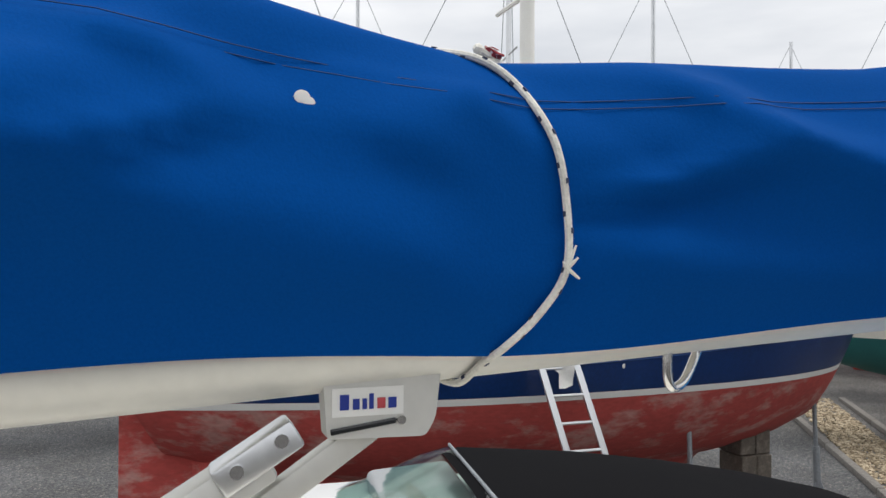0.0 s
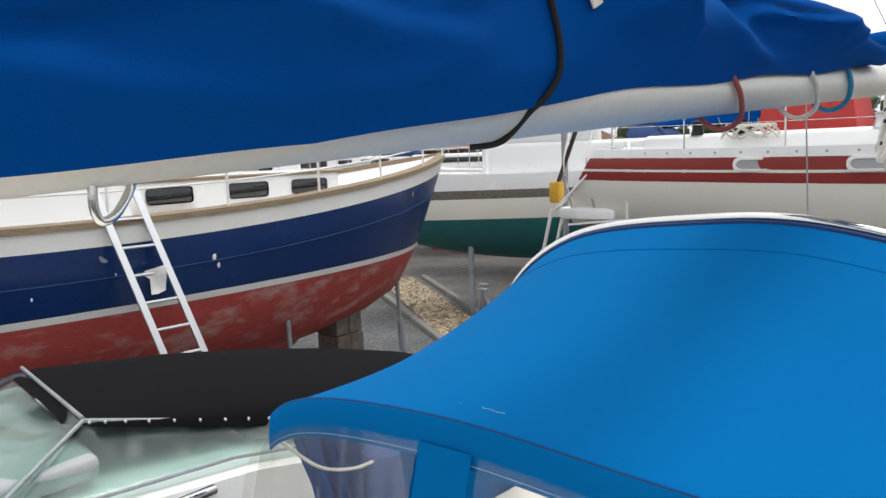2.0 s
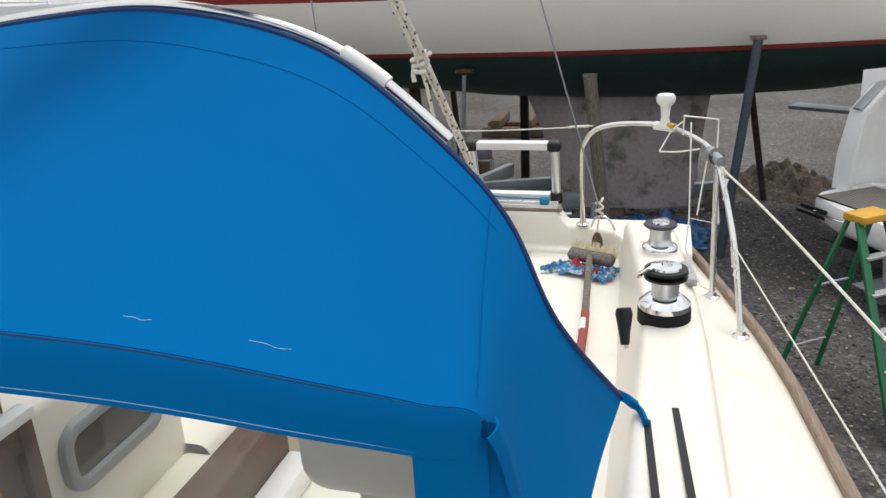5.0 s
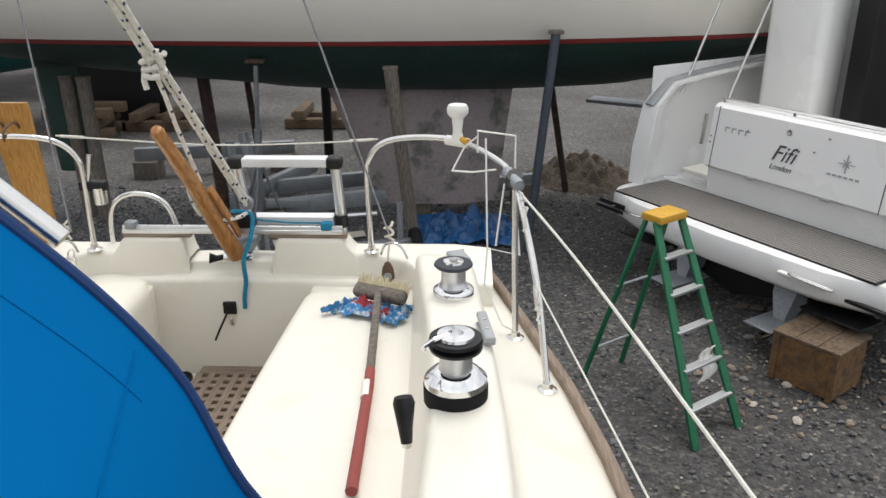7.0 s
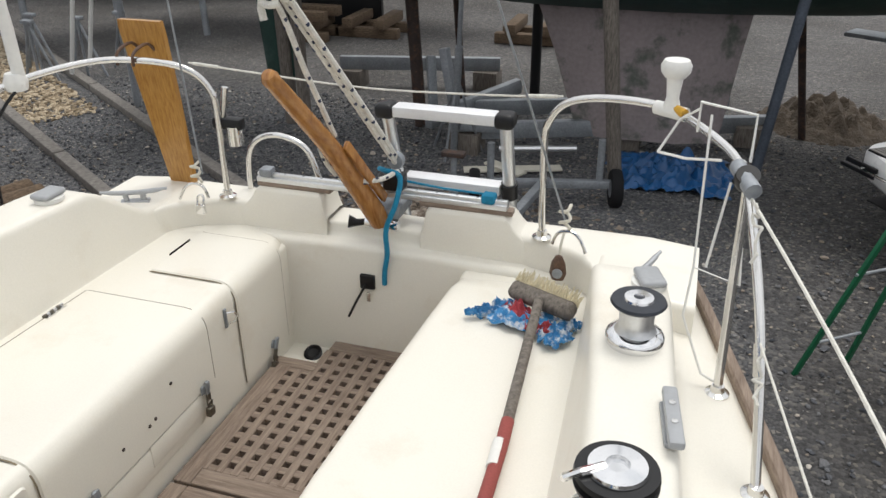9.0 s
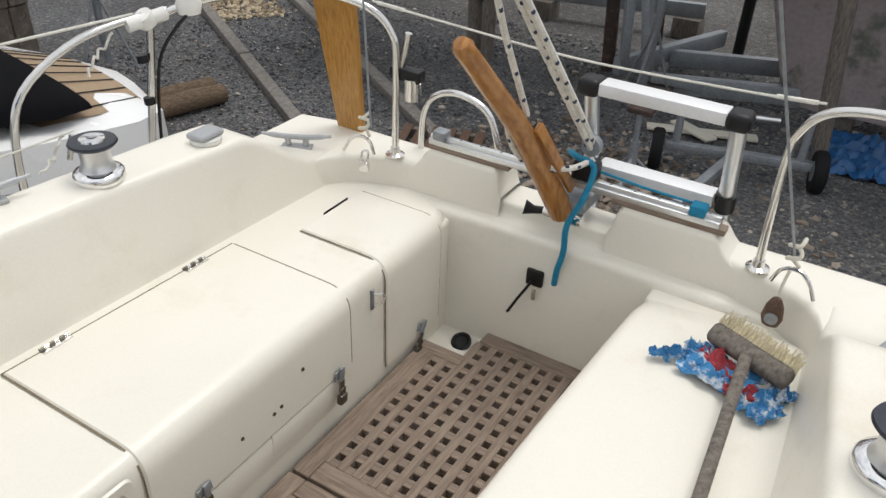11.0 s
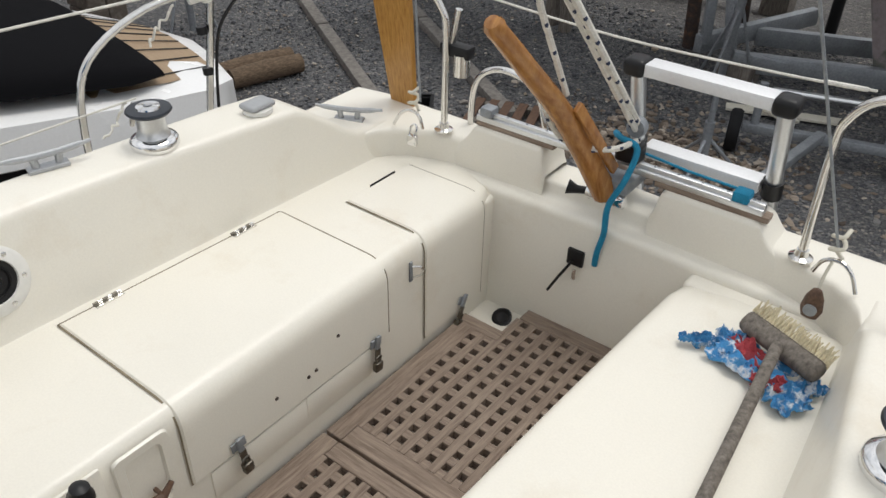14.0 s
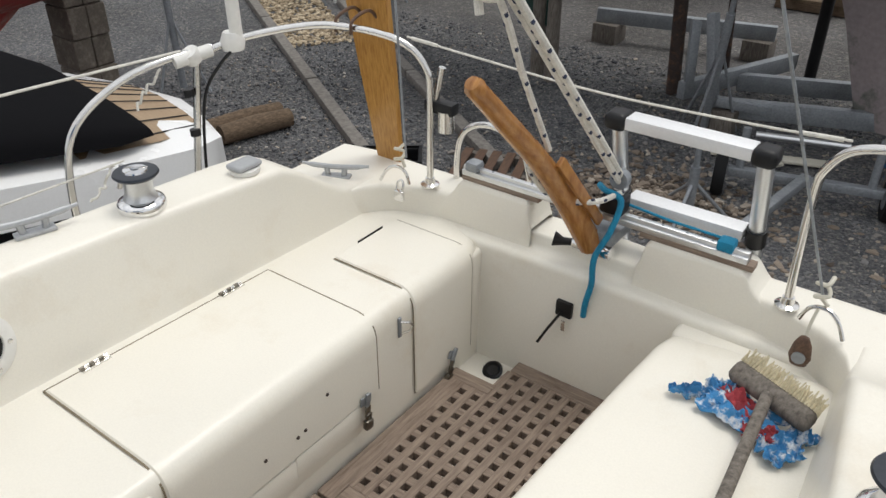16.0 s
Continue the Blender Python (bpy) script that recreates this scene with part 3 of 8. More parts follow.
YS = [-3.0, -2.5, -2.0, -1.6, -1.3, -1.0, -0.75, -0.6, -0.52, -0.48, -0.42, -0.36, -0.30, -0.26, -0.22, -0.14, -0.06]
for s, side in ((-1, "starboard"), (1, "port")):
    bm = bmesh.new()
    rings = []
    for y in YS:
        zt, b, i, o, e = coam_top(y), lerp(BACK, y), lerp(COAM_IN, y), lerp(COAM_OUT, y), lerp(EDGE, y)
        prof = rounded([(b - 0.005, 0.425), (b + 0.01, 0.442), (i, zt), (o, zt), (o + 0.05, DECKZ + 0.02), (e, DECKZ), (e, DECKZ - 0.06)],
                       [0, 0.035, 0.03, 0.04, 0.05, 0.01, 0], 5)
        rings.append([Vector((s * p.x, y, p.y)) for p in prof])
    if s > 0:
        rings = [list(reversed(r)) for r in rings]
    part("coaming", skin(bm, rings, closed=False), CREAM, yacht, "moulded cream cockpit coaming and side deck", sharp=50)
    # the seat, with its rounded inboard edge
    bm = bmesh.new()
    rings = []
    fw = -2.05 if s < 0 else -2.6
    for y in [fw, -1.6, -1.2, -0.8, -0.4, -0.22, -0.15, -0.115] + ([-0.07, 0.0] if s < 0 else []):
        b = lerp(BACK, y) + 0.02
        c = 0.0 if y < -0.16 or s < 0 else (0.015 if y < -0.12 else 0.06)
        x0 = lerp([(-0.115, 0.36), (-0.07, 0.37), (0.0, 0.52)], y) if s < 0 else lerp([(-1.5, 0.295), (-1.1, 0.298), (-0.3, 0.342), (-0.1, 0.358)], y)
        prof = rounded([(x0, -0.14), (x0, 0.44 - c), (x0 + c + 0.1, 0.44 - c * 0.35), (b, 0.44 - c * 0.3)], [0, 0.075, 0.0, 0], 7)
        rings.append([Vector((s * p.x, y, p.y)) for p in prof])
    if s > 0:
        rings = [list(reversed(r)) for r in rings]
    part("seat", skin(bm, rings, closed=False), CREAM, yacht, "moulded cream cockpit bench seat", sharp=60)
    # toe rail
    bm = bmesh.new()
    pts = [Vector((s * (lerp(EDGE, y) + 0.005), y, DECKZ + 0.012)) for y in np.linspace(-5, 0.1, 26)]
    prof = [(-0.0175, -0.022), (-0.0175, 0.017), (-0.012, 0.0225), (0.012, 0.0225), (0.0175, 0.017), (0.0175, -0.022)]
    skin(bm, [[p + Vector((dx, 0, dz)) for dx, dz in prof] for p in pts])
    part("toe_rail", bm, TEAKY, yacht, "weathered teak toe rail")

# footwell floor, transom, aft deck
part("cockpit_floor", new_box(-0.37, 0.37, -2.6, -0.05, -0.19, -0.115), CREAM, yacht)
part("drain_shelf", new_box(-0.37, -0.172, -0.232, -0.05, -0.114, -0.040, 0.006), CREAM, yacht)
bm = bmesh.new()
prof = rounded([(-0.087, -0.14), (-0.068, 0.447), (-0.006, 0.450), (0.006, 0.500), (0.16, 0.50), (0.20, 0.3), (0.12, -0.4)], [0, 0.03, 0.018, 0.012, 0.03, 0, 0], 5)
rings = [[Vector((x, p.x + 0.012 * (1 - (x / 0.83) ** 2), p.y - 0.02 * abs(x))) for p in prof] for x in np.linspace(-0.83, 0.83, 21)]
part("transom", skin(bm, rings, closed=False), CREAM, yacht, "cream transom wall behind the cockpit")
for s in (-1, 1):
    bm = bmesh.new()
    rings = []
    for x, yi in ((0.50, 0.004), (0.58, -0.008), (0.66, -0.03), (0.74, -0.062), (0.79, -0.10), (0.825, -0.15), (0.845, -0.21), (0.87, -0.30), (1.0, -0.30), (1.1, -0.30), (1.17, -0.30)):
        prof = rounded([(yi - 0.006, 0.40), (yi + 0.008, 0.545), (0.15, 0.545), (0.19, 0.3)], [0, 0.028, 0.03, 0], 5)
        rings.append([Vector((s * x, p.x, p.y - 0.10 * max(0, x - 1.0))) for p in prof])
    part("aft_deck", skin(bm, rings if s < 0 else [list(reversed(r)) for r in rings], closed=False), CREAM, yacht)
# the corner shelf behind each seat
for s in (-1, 1):
    bm = bmesh.new()
    box(bm, min(s * 0.36, s * 0.84), max(s * 0.36, s * 0.84), -0.12, -0.02, -0.06, 0.41, 0.02, 3)
    part("seat_end", bm, CREAM, yacht)
# traveller pads on the transom
for x0, x1, l0, l1 in ((-0.50, -0.225, 0.09, 0.022), (0.20, 0.50, 0.022, 0.10)):
    bm = bmesh.new()
    prof = rounded([(x0 - l0, 0.515), (x0 - l0 * 0.45, 0.545), (x0, 0.612), (x1, 0.612), (x1 + l1 * 0.45, 0.545), (x1 + l1, 0.515)], [0, 0.03, 0.025, 0.025, 0.03, 0], 5)
    base = [Vector((p.x, -0.008, 0.44)) for p in prof]
    rings = [base] + [[Vector((p.x, y, 0.47 + (p.y - 0.47) * k)) for p in prof] for y, k in ((-0.006, 0.2), (0.0, 0.86), (0.004, 0.95), (0.014, 1.0), (0.12, 1.0), (0.145, 0.9), (0.16, 0))]
    part("traveller_pad", skin(bm, rings, closed=False), CREAM, yacht)

# cabin top and the wall beside the companionway, seen through the hood's windows
part("cabin_top", new_box(-0.95, -0.47, -5.6, -2.68, 0.40, 0.95, 0.05, 4), CREAM, yacht)
part("cabin_top", new_box(0.38, 0.98, -5.6, -2.9, 0.40, 0.93, 0.05, 4), CREAM, yacht)
part("cabin_top", new_box(-0.5, 0.42, -5.6, -3.25, 0.40, 0.93, 0.03, 3), CREAM, yacht)
part("companionway_wall", new_box(-0.94, -0.45, -2.70, -2.03, 0.36, 0.90, 0.03, 4), CREAM, yacht, "cream inner wall with a small window")
part("bridge_deck", new_box(-0.46, 0.42, -3.3, -2.05, 0.10, 0.42, 0.03, 3), CREAM, yacht)
part("mast", new_tube([(0, -6.3, 0.9), (0, -6.3, 9.5)], 0.075, 14), ALU, yacht, "silver aluminium mast")


def rounded_ring(cx, cy, w, h, r, k=5):
    """A rounded rectangle as (u, v) points."""
    out = []
    for sx, sy, a0 in ((1, 1, 0), (-1, 1, 90), (-1, -1, 180), (1, -1, 270)):
        for i in range(k + 1):
            a = radians(a0 + 90 * i / k)
            out.append((cx + sx * (w / 2 - r) + r * math.cos(a), cy + sy * (h / 2 - r) + r * math.sin(a)))
    return out


portlight = thing("portlight", "small rounded window in a grey aluminium frame", "window", (-0.45, -2.35, 0.69))
bm = bmesh.new()
rings = []
for d, g in ((0.0, 0.0), (0.022, 0.004), (0.026, 0.012), (0.022, 0.035), (0.004, 0.04)):
    rings.append([Vector((-0.45 + d, u, v)) for u, v in rounded_ring(-2.35, 0.695, 0.42 - 2 * g, 0.21 - 2 * g, 0.075 - g)])
part("frame", skin(bm, rings, caps=False), GALV, portlight)
bm = bmesh.new()
bm.faces.new([bm.verts.new((-0.444, u, v)) for u, v in rounded_ring(-2.35, 0.695, 0.345, 0.135, 0.04)])
part("pane", thicken(bm, 0.003), DARKGLASS, portlight)

# locker lids on the starboard seat
def lid(x_back, x_front, y0, y1, z_low, name, label):
    th = thing(name, label, "locker lid", (-0.5, (y0 + y1) / 2, 0.44))
    # an added grimy brown sheet under the lid draws the dark gap round it
    for grow, lift, mat, nm in ((0.0042, 0.004, SEAM, "gasket"), (0.0, 0.009, CREAM, "lid")):
        bm = bmesh.new()
        zl = z_low - grow
        rings = []
        for y in (y0 - grow, y0 - grow + 0.006, (y0 + y1) / 2, y1 + grow - 0.006, y1 + grow):
            xb = (x_back if x_back < 0.8 else lerp(BACK, y) - 0.034) + grow
            prof = rounded([(0.36 - lift, zl), (0.36 - lift, 0.44 + lift), (xb, 0.44 + lift), (xb, 0.43)], [0, 0.08, 0.006, 0], 8)
            rings.append([Vector((-p.x, y, p.y)) for p in prof])
        for k in (0, -1):
            rings[k] = [Vector((v.x, v.y, v.z - (0.007 if nm == "lid" and v.z > 0.3 else 0))) + Vector((-0.006 if nm == "lid" else 0, 0, 0)) for v in rings[k]]
        part(nm, skin(bm, rings, closed=False), mat, th)
    return th


big_lid = lid(0.862, 0.36, -1.395, -0.635, 0.178, "locker_hatch", "large cream locker lid with padlocked toggle latches")
for y in (-1.295, -0.832):
    bm, pins = bmesh.new(), bmesh.new()
    x = -(lerp(BACK, y + 0.04) - 0.033)
    for k in range(6):
        tube(bm if k % 2 else pins, [(x, y + k * 0.0145, 0.4535), (x, y + k * 0.0145 + 0.0125, 0.4535)], 0.0055, 8)
    box(bm, x + 0.004, x + 0.018, y, y + 0.087, 0.4485, 0.4505)
    part("hinge", bm, STEEL, big_lid)
    part("hinge_knuckle", pins, TARNISH, big_lid)
part("hinge_seam", beam(bmesh.new(), (-(lerp(BACK, -1.395) - 0.0285), -1.397, 0.4412), (-(lerp(BACK, -0.635) - 0.0285), -0.633, 0.4412), 0.005, 0.005), SEAM, big_lid)
small_lid = lid(0.69, 0.36, -0.452, -0.125, 0.03, "locker_hatch", "small cream locker lid at the end of the seat")
part("hinge", new_box(-0.6965, -0.6925, -0.33, -0.20, 0.442, 0.4505, 0.001), RUBBER, small_lid)


def latch(y, z, tilt):
    th = thing("toggle_latch", "tarnished steel toggle latch with a small padlock", "latch", (-0.351, y, z), "toggle latches")
    m = Matrix.Translation((-0.348, y, z)) @ Matrix.Rotation(radians(90), 4, "Y") @ Matrix.Rotation(tilt, 4, "Z")
    bm = box(bmesh.new(), -0.032, 0.0, -0.024, 0.024, 0, 0.006, 0.003, 2, m)
    box(bm, -0.045, 0.01, -0.009, 0.009, 0.005, 0.016, 0.004, 2, m)
    part("strap", bm, GALV, th)
    part("arm", box(bmesh.new(), 0.0, 0.045, -0.011, 0.011, 0.008, 0.017, 0.004, 2, m), TARNISH, th)
    bm = box(bmesh.new(), 0.05, 0.085, -0.016, 0.016, 0.006, 0.026, 0.005, 2, m)
    tube(bm, [m @ Vector(p) for p in ((0.052, -0.01, 0.016), (0.03, -0.01, 0.018), (0.026, 0, 0.018), (0.03, 0.01, 0.018), (0.052, 0.01, 0.016))], 0.003, 6)
    part("padlock", bm, TARNISH, th, "small steel padlock")


latch(-1.25, 0.19, 0.1), latch(-0.71, 0.17, -0.1), latch(-0.26, 0.055, -0.5)
ring = thing("lashing_eye", "small steel D-ring eye on the locker front", "fitting", (-0.36, -0.505, 0.36))
part("plate", new_box(-0.36, -0.353, -0.53, -0.515, 0.31, 0.385, 0.003), GALV, ring)
part("ring", new_tube([(-0.352, -0.522, 0.37), (-0.335, -0.50, 0.365), (-0.333, -0.485, 0.345), (-0.34, -0.495, 0.325), (-0.352, -0.522, 0.325)], 0.004, 6), STEEL, ring)
for y, z in ((-0.86, 0.315), (-0.985, 0.245), (-0.955, 0.25), (-1.105, 0.255)):
    tagged(part("screw_head", lathe(bmesh.new(), [(0.0005, -0.002), (0.006, -0.002), (0.006, 0.002), (0.004, 0.004), (0.0005, 0.004)],
                Matrix.Translation((-0.351, y, z)) @ Matrix.Rotation(radians(90), 4, "Y"), 10), RUST), "small rusty screw head in the locker front", "screw", "screw heads")
# moulded notch below the big lid
part("locker_notch", new_box(-0.364, -0.352, -1.0, -0.70, 0.09, 0.172, 0.005), CREAM, yacht)
part("locker_notch", new_box(-0.364, -0.355, -1.34, -0.72, 0.06, 0.165, 0.005), CREAM, yacht)

# throttle and engine-stop recess
throttle = thing("throttle_control", "black engine throttle lever on a square base", "engine control", (-0.36, -1.68, 0.26))
part("panel", new_box(-0.362, -0.352, -1.80, -1.60, 0.13, 0.43, 0.004), CREAM, throttle)
part("base", new_box(-0.355, -0.335, -1.745, -1.640, 0.235, 0.385, 0.006), BLACK, throttle)
part("hub", lathe(bmesh.new(), [(0.0005, 0), (0.026, 0), (0.022, 0.03), (0.0005, 0.032)], Matrix.Translation((-0.335, -1.69, 0.295)) @ Matrix.Rotation(radians(90), 4, "Y"), 16), GALV, throttle)
part("lever", beam(bmesh.new(), (-0.308, -1.69, 0.285), (-0.292, -1.68, 0.43), 0.022, 0.012, 0.004), GALV, throttle)
part("knob", new_tube(glide([(-0.293, -1.682, 0.41), (-0.290, -1.679, 0.43), (-0.287, -1.675, 0.47), (-0.285, -1.672, 0.50)], 3), [0.012, 0.014, 0.016, 0.020, 0.026, 0.029, 0.028, 0.022, 0.021, 0.008], 14), BLACK, throttle)
stop = thing("engine_stop", "recessed panel with a brown pull handle", "engine control", (-0.36, -1.5, 0.27))
bm = bmesh.new()
rings = [[Vector((-0.36 + d, u, v)) for u, v in rounded_ring(-1.50, 0.29, 0.15 - g, 0.25 - g, 0.02)] for d, g in ((0.0, 0), (0.008, 0.006), (0.008, 0.05), (-0.0, 0.06))]
part("surround", skin(bm, rings, caps=False), CREAM, stop)
bm = tube(bmesh.new(), [(-0.36, -1.49, 0.25), (-0.33, -1.49, 0.25)], 0.006, 8)
tube(bm, [(-0.328, -1.525, 0.262), (-0.325, -1.49, 0.25), (-0.328, -1.46, 0.275)], [0.007, 0.011, 0.007], 8)
part("pull", bm, DARKWOOD, stop, "brown pull handle")

vent = thing("coaming_speaker", "round black fitting with a white screwed rim", "fitting", (-0.93, -1.48, 0.59))
mv = Matrix.Translation((-0.93, -1.485, 0.60)) @ Matrix.Rotation(radians(78), 4, "Y") @ Matrix.Scale(1.12, 4)
part("rim", lathe(bmesh.new(), [(0.05, 0), (0.084, 0), (0.086, 0.004), (0.08, 0.009), (0.056, 0.011), (0.052, 0.0)], mv, 32), PAPERWHITE, vent, "white rim")
part("dial", lathe(bmesh.new(), [(0.0005, 0.004), (0.018, 0.012), (0.022, 0.004), (0.034, 0.004), (0.037, 0.009), (0.042, 0.004), (0.054, 0.006), (0.055, 0)], mv, 28), BLACK, vent)
part("hub", lathe(bmesh.new(), [(0.0005, 0.018), (0.008, 0.018), (0.012, 0.012), (0.012, 0.004), (0.0005, 0.004)], mv, 16), GALV, vent)
for k in range(6):
    a = radians(60 * k + 20)
    part("screw", lathe(bmesh.new(), [(0.0005, 0.006), (0.006, 0.008), (0.006, 0.011), (0.0005, 0.012)], mv @ Matrix.Translation((0.069 * math.cos(a), 0.069 * math.sin(a), 0)), 8), STEEL, vent)

# the engine socket on the transom and the drain
PLUG_DY = -0.022
plug = thing("ignition_key", "black ignition switch with a dangling key", "switch", (0.0, -0.03, 0.3))
part("plate", new_box(-0.06, 0.0, -0.052, -0.02, 0.27, 0.33, 0.005), BLACK, plug)
part("stick", new_tube([(-0.035, -0.055, 0.29), (-0.07, -0.075, 0.22), (-0.10, -0.085, 0.155)], 0.005, 6), BLACK, plug)
part("key", new_box(-0.03, -0.015, -0.06, -0.056, 0.22, 0.262, 0.002), STEEL, plug)
for ob in plug.children:
    ob.data.transform(Matrix.Translation((0.01, PLUG_DY, 0)))
drain = thing("cockpit_drain", "black round cockpit drain in the floor corner", "drain", (-0.25, -0.12, 0))
part("seat_ring", lathe(bmesh.new(), [(0.02, 0.0), (0.036, 0.0), (0.038, 0.010), (0.030, 0.014), (0.022, 0.006), (0.0005, 0.004)], Matrix.Translation((-0.245, -0.135, -0.035)) @ Matrix.Rotation(radians(25), 4, "X"), 20), BLACK, drain)


# ---- teak gratings ----
def grating(y0, y1, notch, name_label):
    th = thing("teak_grating", name_label, "floor grating", (0, (y0 + y1) / 2, -0.045), "floor gratings")
    w, fr, p = 0.345, 0.062, 0.0565
    for s in (-1, 1):
        part("side_board", new_box(s * w - (fr if s > 0 else 0), s * w + (fr if s < 0 else 0), y0, y1 - (0.16 if s < 0 and notch else 0), -0.044, 0.0, 0.003, 1), TEAKY, th)
    part("end_board", new_box(-w + fr + 0.002, w - fr - 0.002, y0, y0 + fr + 0.01, -0.044, 0.001, 0.003, 1), TEAKX, th)
    part("end_board", new_box((-w + 0.17 if notch else -w + fr + 0.002), w - fr - 0.002, y1 - fr, y1, -0.044, 0.001, 0.003, 1), TEAKX, th)
    n = int((2 * (w - fr)) / p)
    off = (2 * (w - fr) - n * p) / 2
    for k in range(n + 1):
        x = -w + fr + off + k * p
        ye = y1 - (0.16 if notch and x < -0.17 else fr)
        part("slat", new_box(x - 0.0155, x + 0.0155, y0 + fr + 0.012, ye, -0.034, -0.0015, 0.002, 1), TEAKY, th)
    m = int((y1 - y0 - 2 * fr) / p)
    for k in range(m + 1):
        y = y0 + fr + 0.025 + k * p
        x0 = -0.17 if notch and y > y1 - 0.17 else -w + fr
        part("cross_slat", new_box(x0, w - fr, y - 0.0155, y + 0.0155, -0.040, -0.0035, 0.002, 1), TEAKX, th)
    if notch:
        part("notch_board", new_box(-w, -0.17, y1 - 0.215, y1 - 0.16, -0.044, 0.0015, 0.003, 1), TEAKX, th)


grating(-0.945, -0.07, True, "weathered teak floor grating notched round the drain")
grating(-1.93, -0.955, False, "weathered teak floor grating in the footwell")


# ---- deck gear ----
def winch(self_tailing):
    big = 1.25 if self_tailing else 1.0
    th = thing("winch", "two-speed chrome winch with a black top" if self_tailing else "chrome drum winch with a dark top cap", "winch", (0, 0, 0), "winches")
    if self_tailing:
        part("base", lathe(bmesh.new(), [(0.0005, 0), (0.085, 0), (0.085, 0.045), (0.08, 0.048), (0.0005, 0.048)], n=36), RUBBER, th, "black rubber base")
        part("skirt", lathe(bmesh.new(), [(0.07, 0.048), (0.083, 0.05), (0.082, 0.066), (0.062, 0.085), (0.048, 0.092), (0.0005, 0.092)], n=36), CHROME, th)
        part("drum", lathe(bmesh.new(), [(0.046, 0.085), (0.043, 0.10), (0.045, 0.15), (0.0005, 0.152)], n=36), ALU, th)
        part("jaw", lathe(bmesh.new(), [(0.04, 0.146), (0.068, 0.150), (0.070, 0.158), (0.05, 0.164), (0.070, 0.172), (0.068, 0.182), (0.0005, 0.184)], n=36), BLACK, th, "black self-tailing jaws")
        part("cap", lathe(bmesh.new(), [(0.05, 0.184), (0.048, 0.191), (0.02, 0.194), (0.018, 0.186), (0.0005, 0.186)], n=28), CHROME, th)
        part("feeder_arm", tube(bmesh.new(), [(-0.02, 0.0, 0.19), (-0.06, -0.01, 0.188), (-0.082, 0.0, 0.17), (-0.08, 0.015, 0.155)], [0.008, 0.008, 0.007, 0.009], 8), CHROME, th)
    else:
        part("base", lathe(bmesh.new(), [(0.0005, 0), (0.068, 0), (0.07, 0.006), (0.07, 0.02), (0.066, 0.026), (0.048, 0.034), (0.0005, 0.034)], n=36), CHROME, th)
        part("drum", lathe(bmesh.new(), [(0.050, 0.034), (0.043, 0.048), (0.041, 0.060), (0.042, 0.102), (0.0005, 0.104)], n=36), ALU, th)
        part("flange", lathe(bmesh.new(), [(0.04, 0.100), (0.060, 0.104), (0.066, 0.111), (0.063, 0.117), (0.040, 0.119), (0.0005, 0.119)], n=36), FLANGE, th, "dark grey top flange")
        part("cap", lathe(bmesh.new(), [(0.036, 0.118), (0.034, 0.124), (0.013, 0.125), (0.011, 0.116), (0.0005, 0.116)], n=24), CHROME, th)
    return th


w1 = winch(True)
w1.matrix_basis = pose(1.038, -1.505, 0.735, 0, 0, 20)
w2 = winch(False)
w2.matrix_basis = pose(1.018, -0.85, 0.736)
copy_thing(w2, pose(-1.0, -0.915, 0.738, 0, 0, 40))


def cleat(m, lab):
    th = thing("cleat", lab, "cleat", (0, 0, 0), "cleats")
    bm = box(bmesh.new(), -0.02, 0.02, -0.055, 0.055, 0, 0.012, 0.004)
    for s in (-1, 1):
        tube(bm, [(0, s * 0.03, 0.008), (0, s * 0.034, 0.04)], 0.011, 8)
    part("foot", bm, CLEATALU, th)
    part("horn", new_tube(glide([(0, -0.125, 0.052), (0, -0.06, 0.045), (0, 0, 0.043), (0, 0.06, 0.045), (0, 0.125, 0.052)], 3), [0.006] * 2 + [0.010] * 9 + [0.006] * 2, 8), CLEATALU, th)
    th.matrix_basis = m
    return th


def jam_cleat(m):
    th = thing("jamming_cleat", "grey moulded jamming cleat on the coaming", "cleat", (0, 0, 0))
    part("foot", new_box(-0.02, 0.02, -0.07, 0.07, 0, 0.014, 0.005), GREYPAINT, th)
    part("top", new_box(-0.016, 0.016, -0.095, 0.09, 0.02, 0.04, 0.006), GREYPAINT, th)
    part("neck", new_box(-0.013, 0.013, -0.045, 0.04, 0.012, 0.022), GREYPAINT, th)
    for y in (-0.03, 0.03):
        part("bolt", lathe(bmesh.new(), [(0.0005, 0.038), (0.008, 0.038), (0.007, 0.043), (0.0005, 0.044)], Matrix.Translation((0, y, 0)), 10), STEEL, th)
    th.matrix_basis = m


cleat(pose(-1.10, -1.19, 0.742, 0, 0, -15), "grey aluminium horn cleat on the coaming")
cleat(pose(-0.955, -0.15, 0.548, 0, 0, -62), "aluminium horn cleat on the aft deck")
jam_cleat(pose(1.122, -1.15, 0.738, 0, 0, 8))
cleat(pose(1.0, -0.20, 0.548, 0, 0, -20), "aluminium horn cleat on the aft deck")
for x, y, z, r in ((-0.945, -0.57, 0.738, 0), (1.03, -0.56, 0.735, 20)):
    th = thing("rope_jammer", "grey and white rope jammer on the coaming end", "fitting", (0, 0, 0))
    part("base", lathe(bmesh.new(), [(0.0005, 0), (0.048, 0), (0.048, 0.014), (0.0005, 0.015)], n=24), PAPERWHITE, th)
    part("cover", new_box(-0.035, 0.035, -0.05, 0.05, 0.014, 0.034, 0.01, 3), GREYPAINT, th)
    th.matrix_basis = pose(x, y, z, 0, 0, r)
handle_pocket = thing("winch_handle_grip", "black ribbed handle standing on the coaming", "handle", (0.86, -1.75, 0.75))
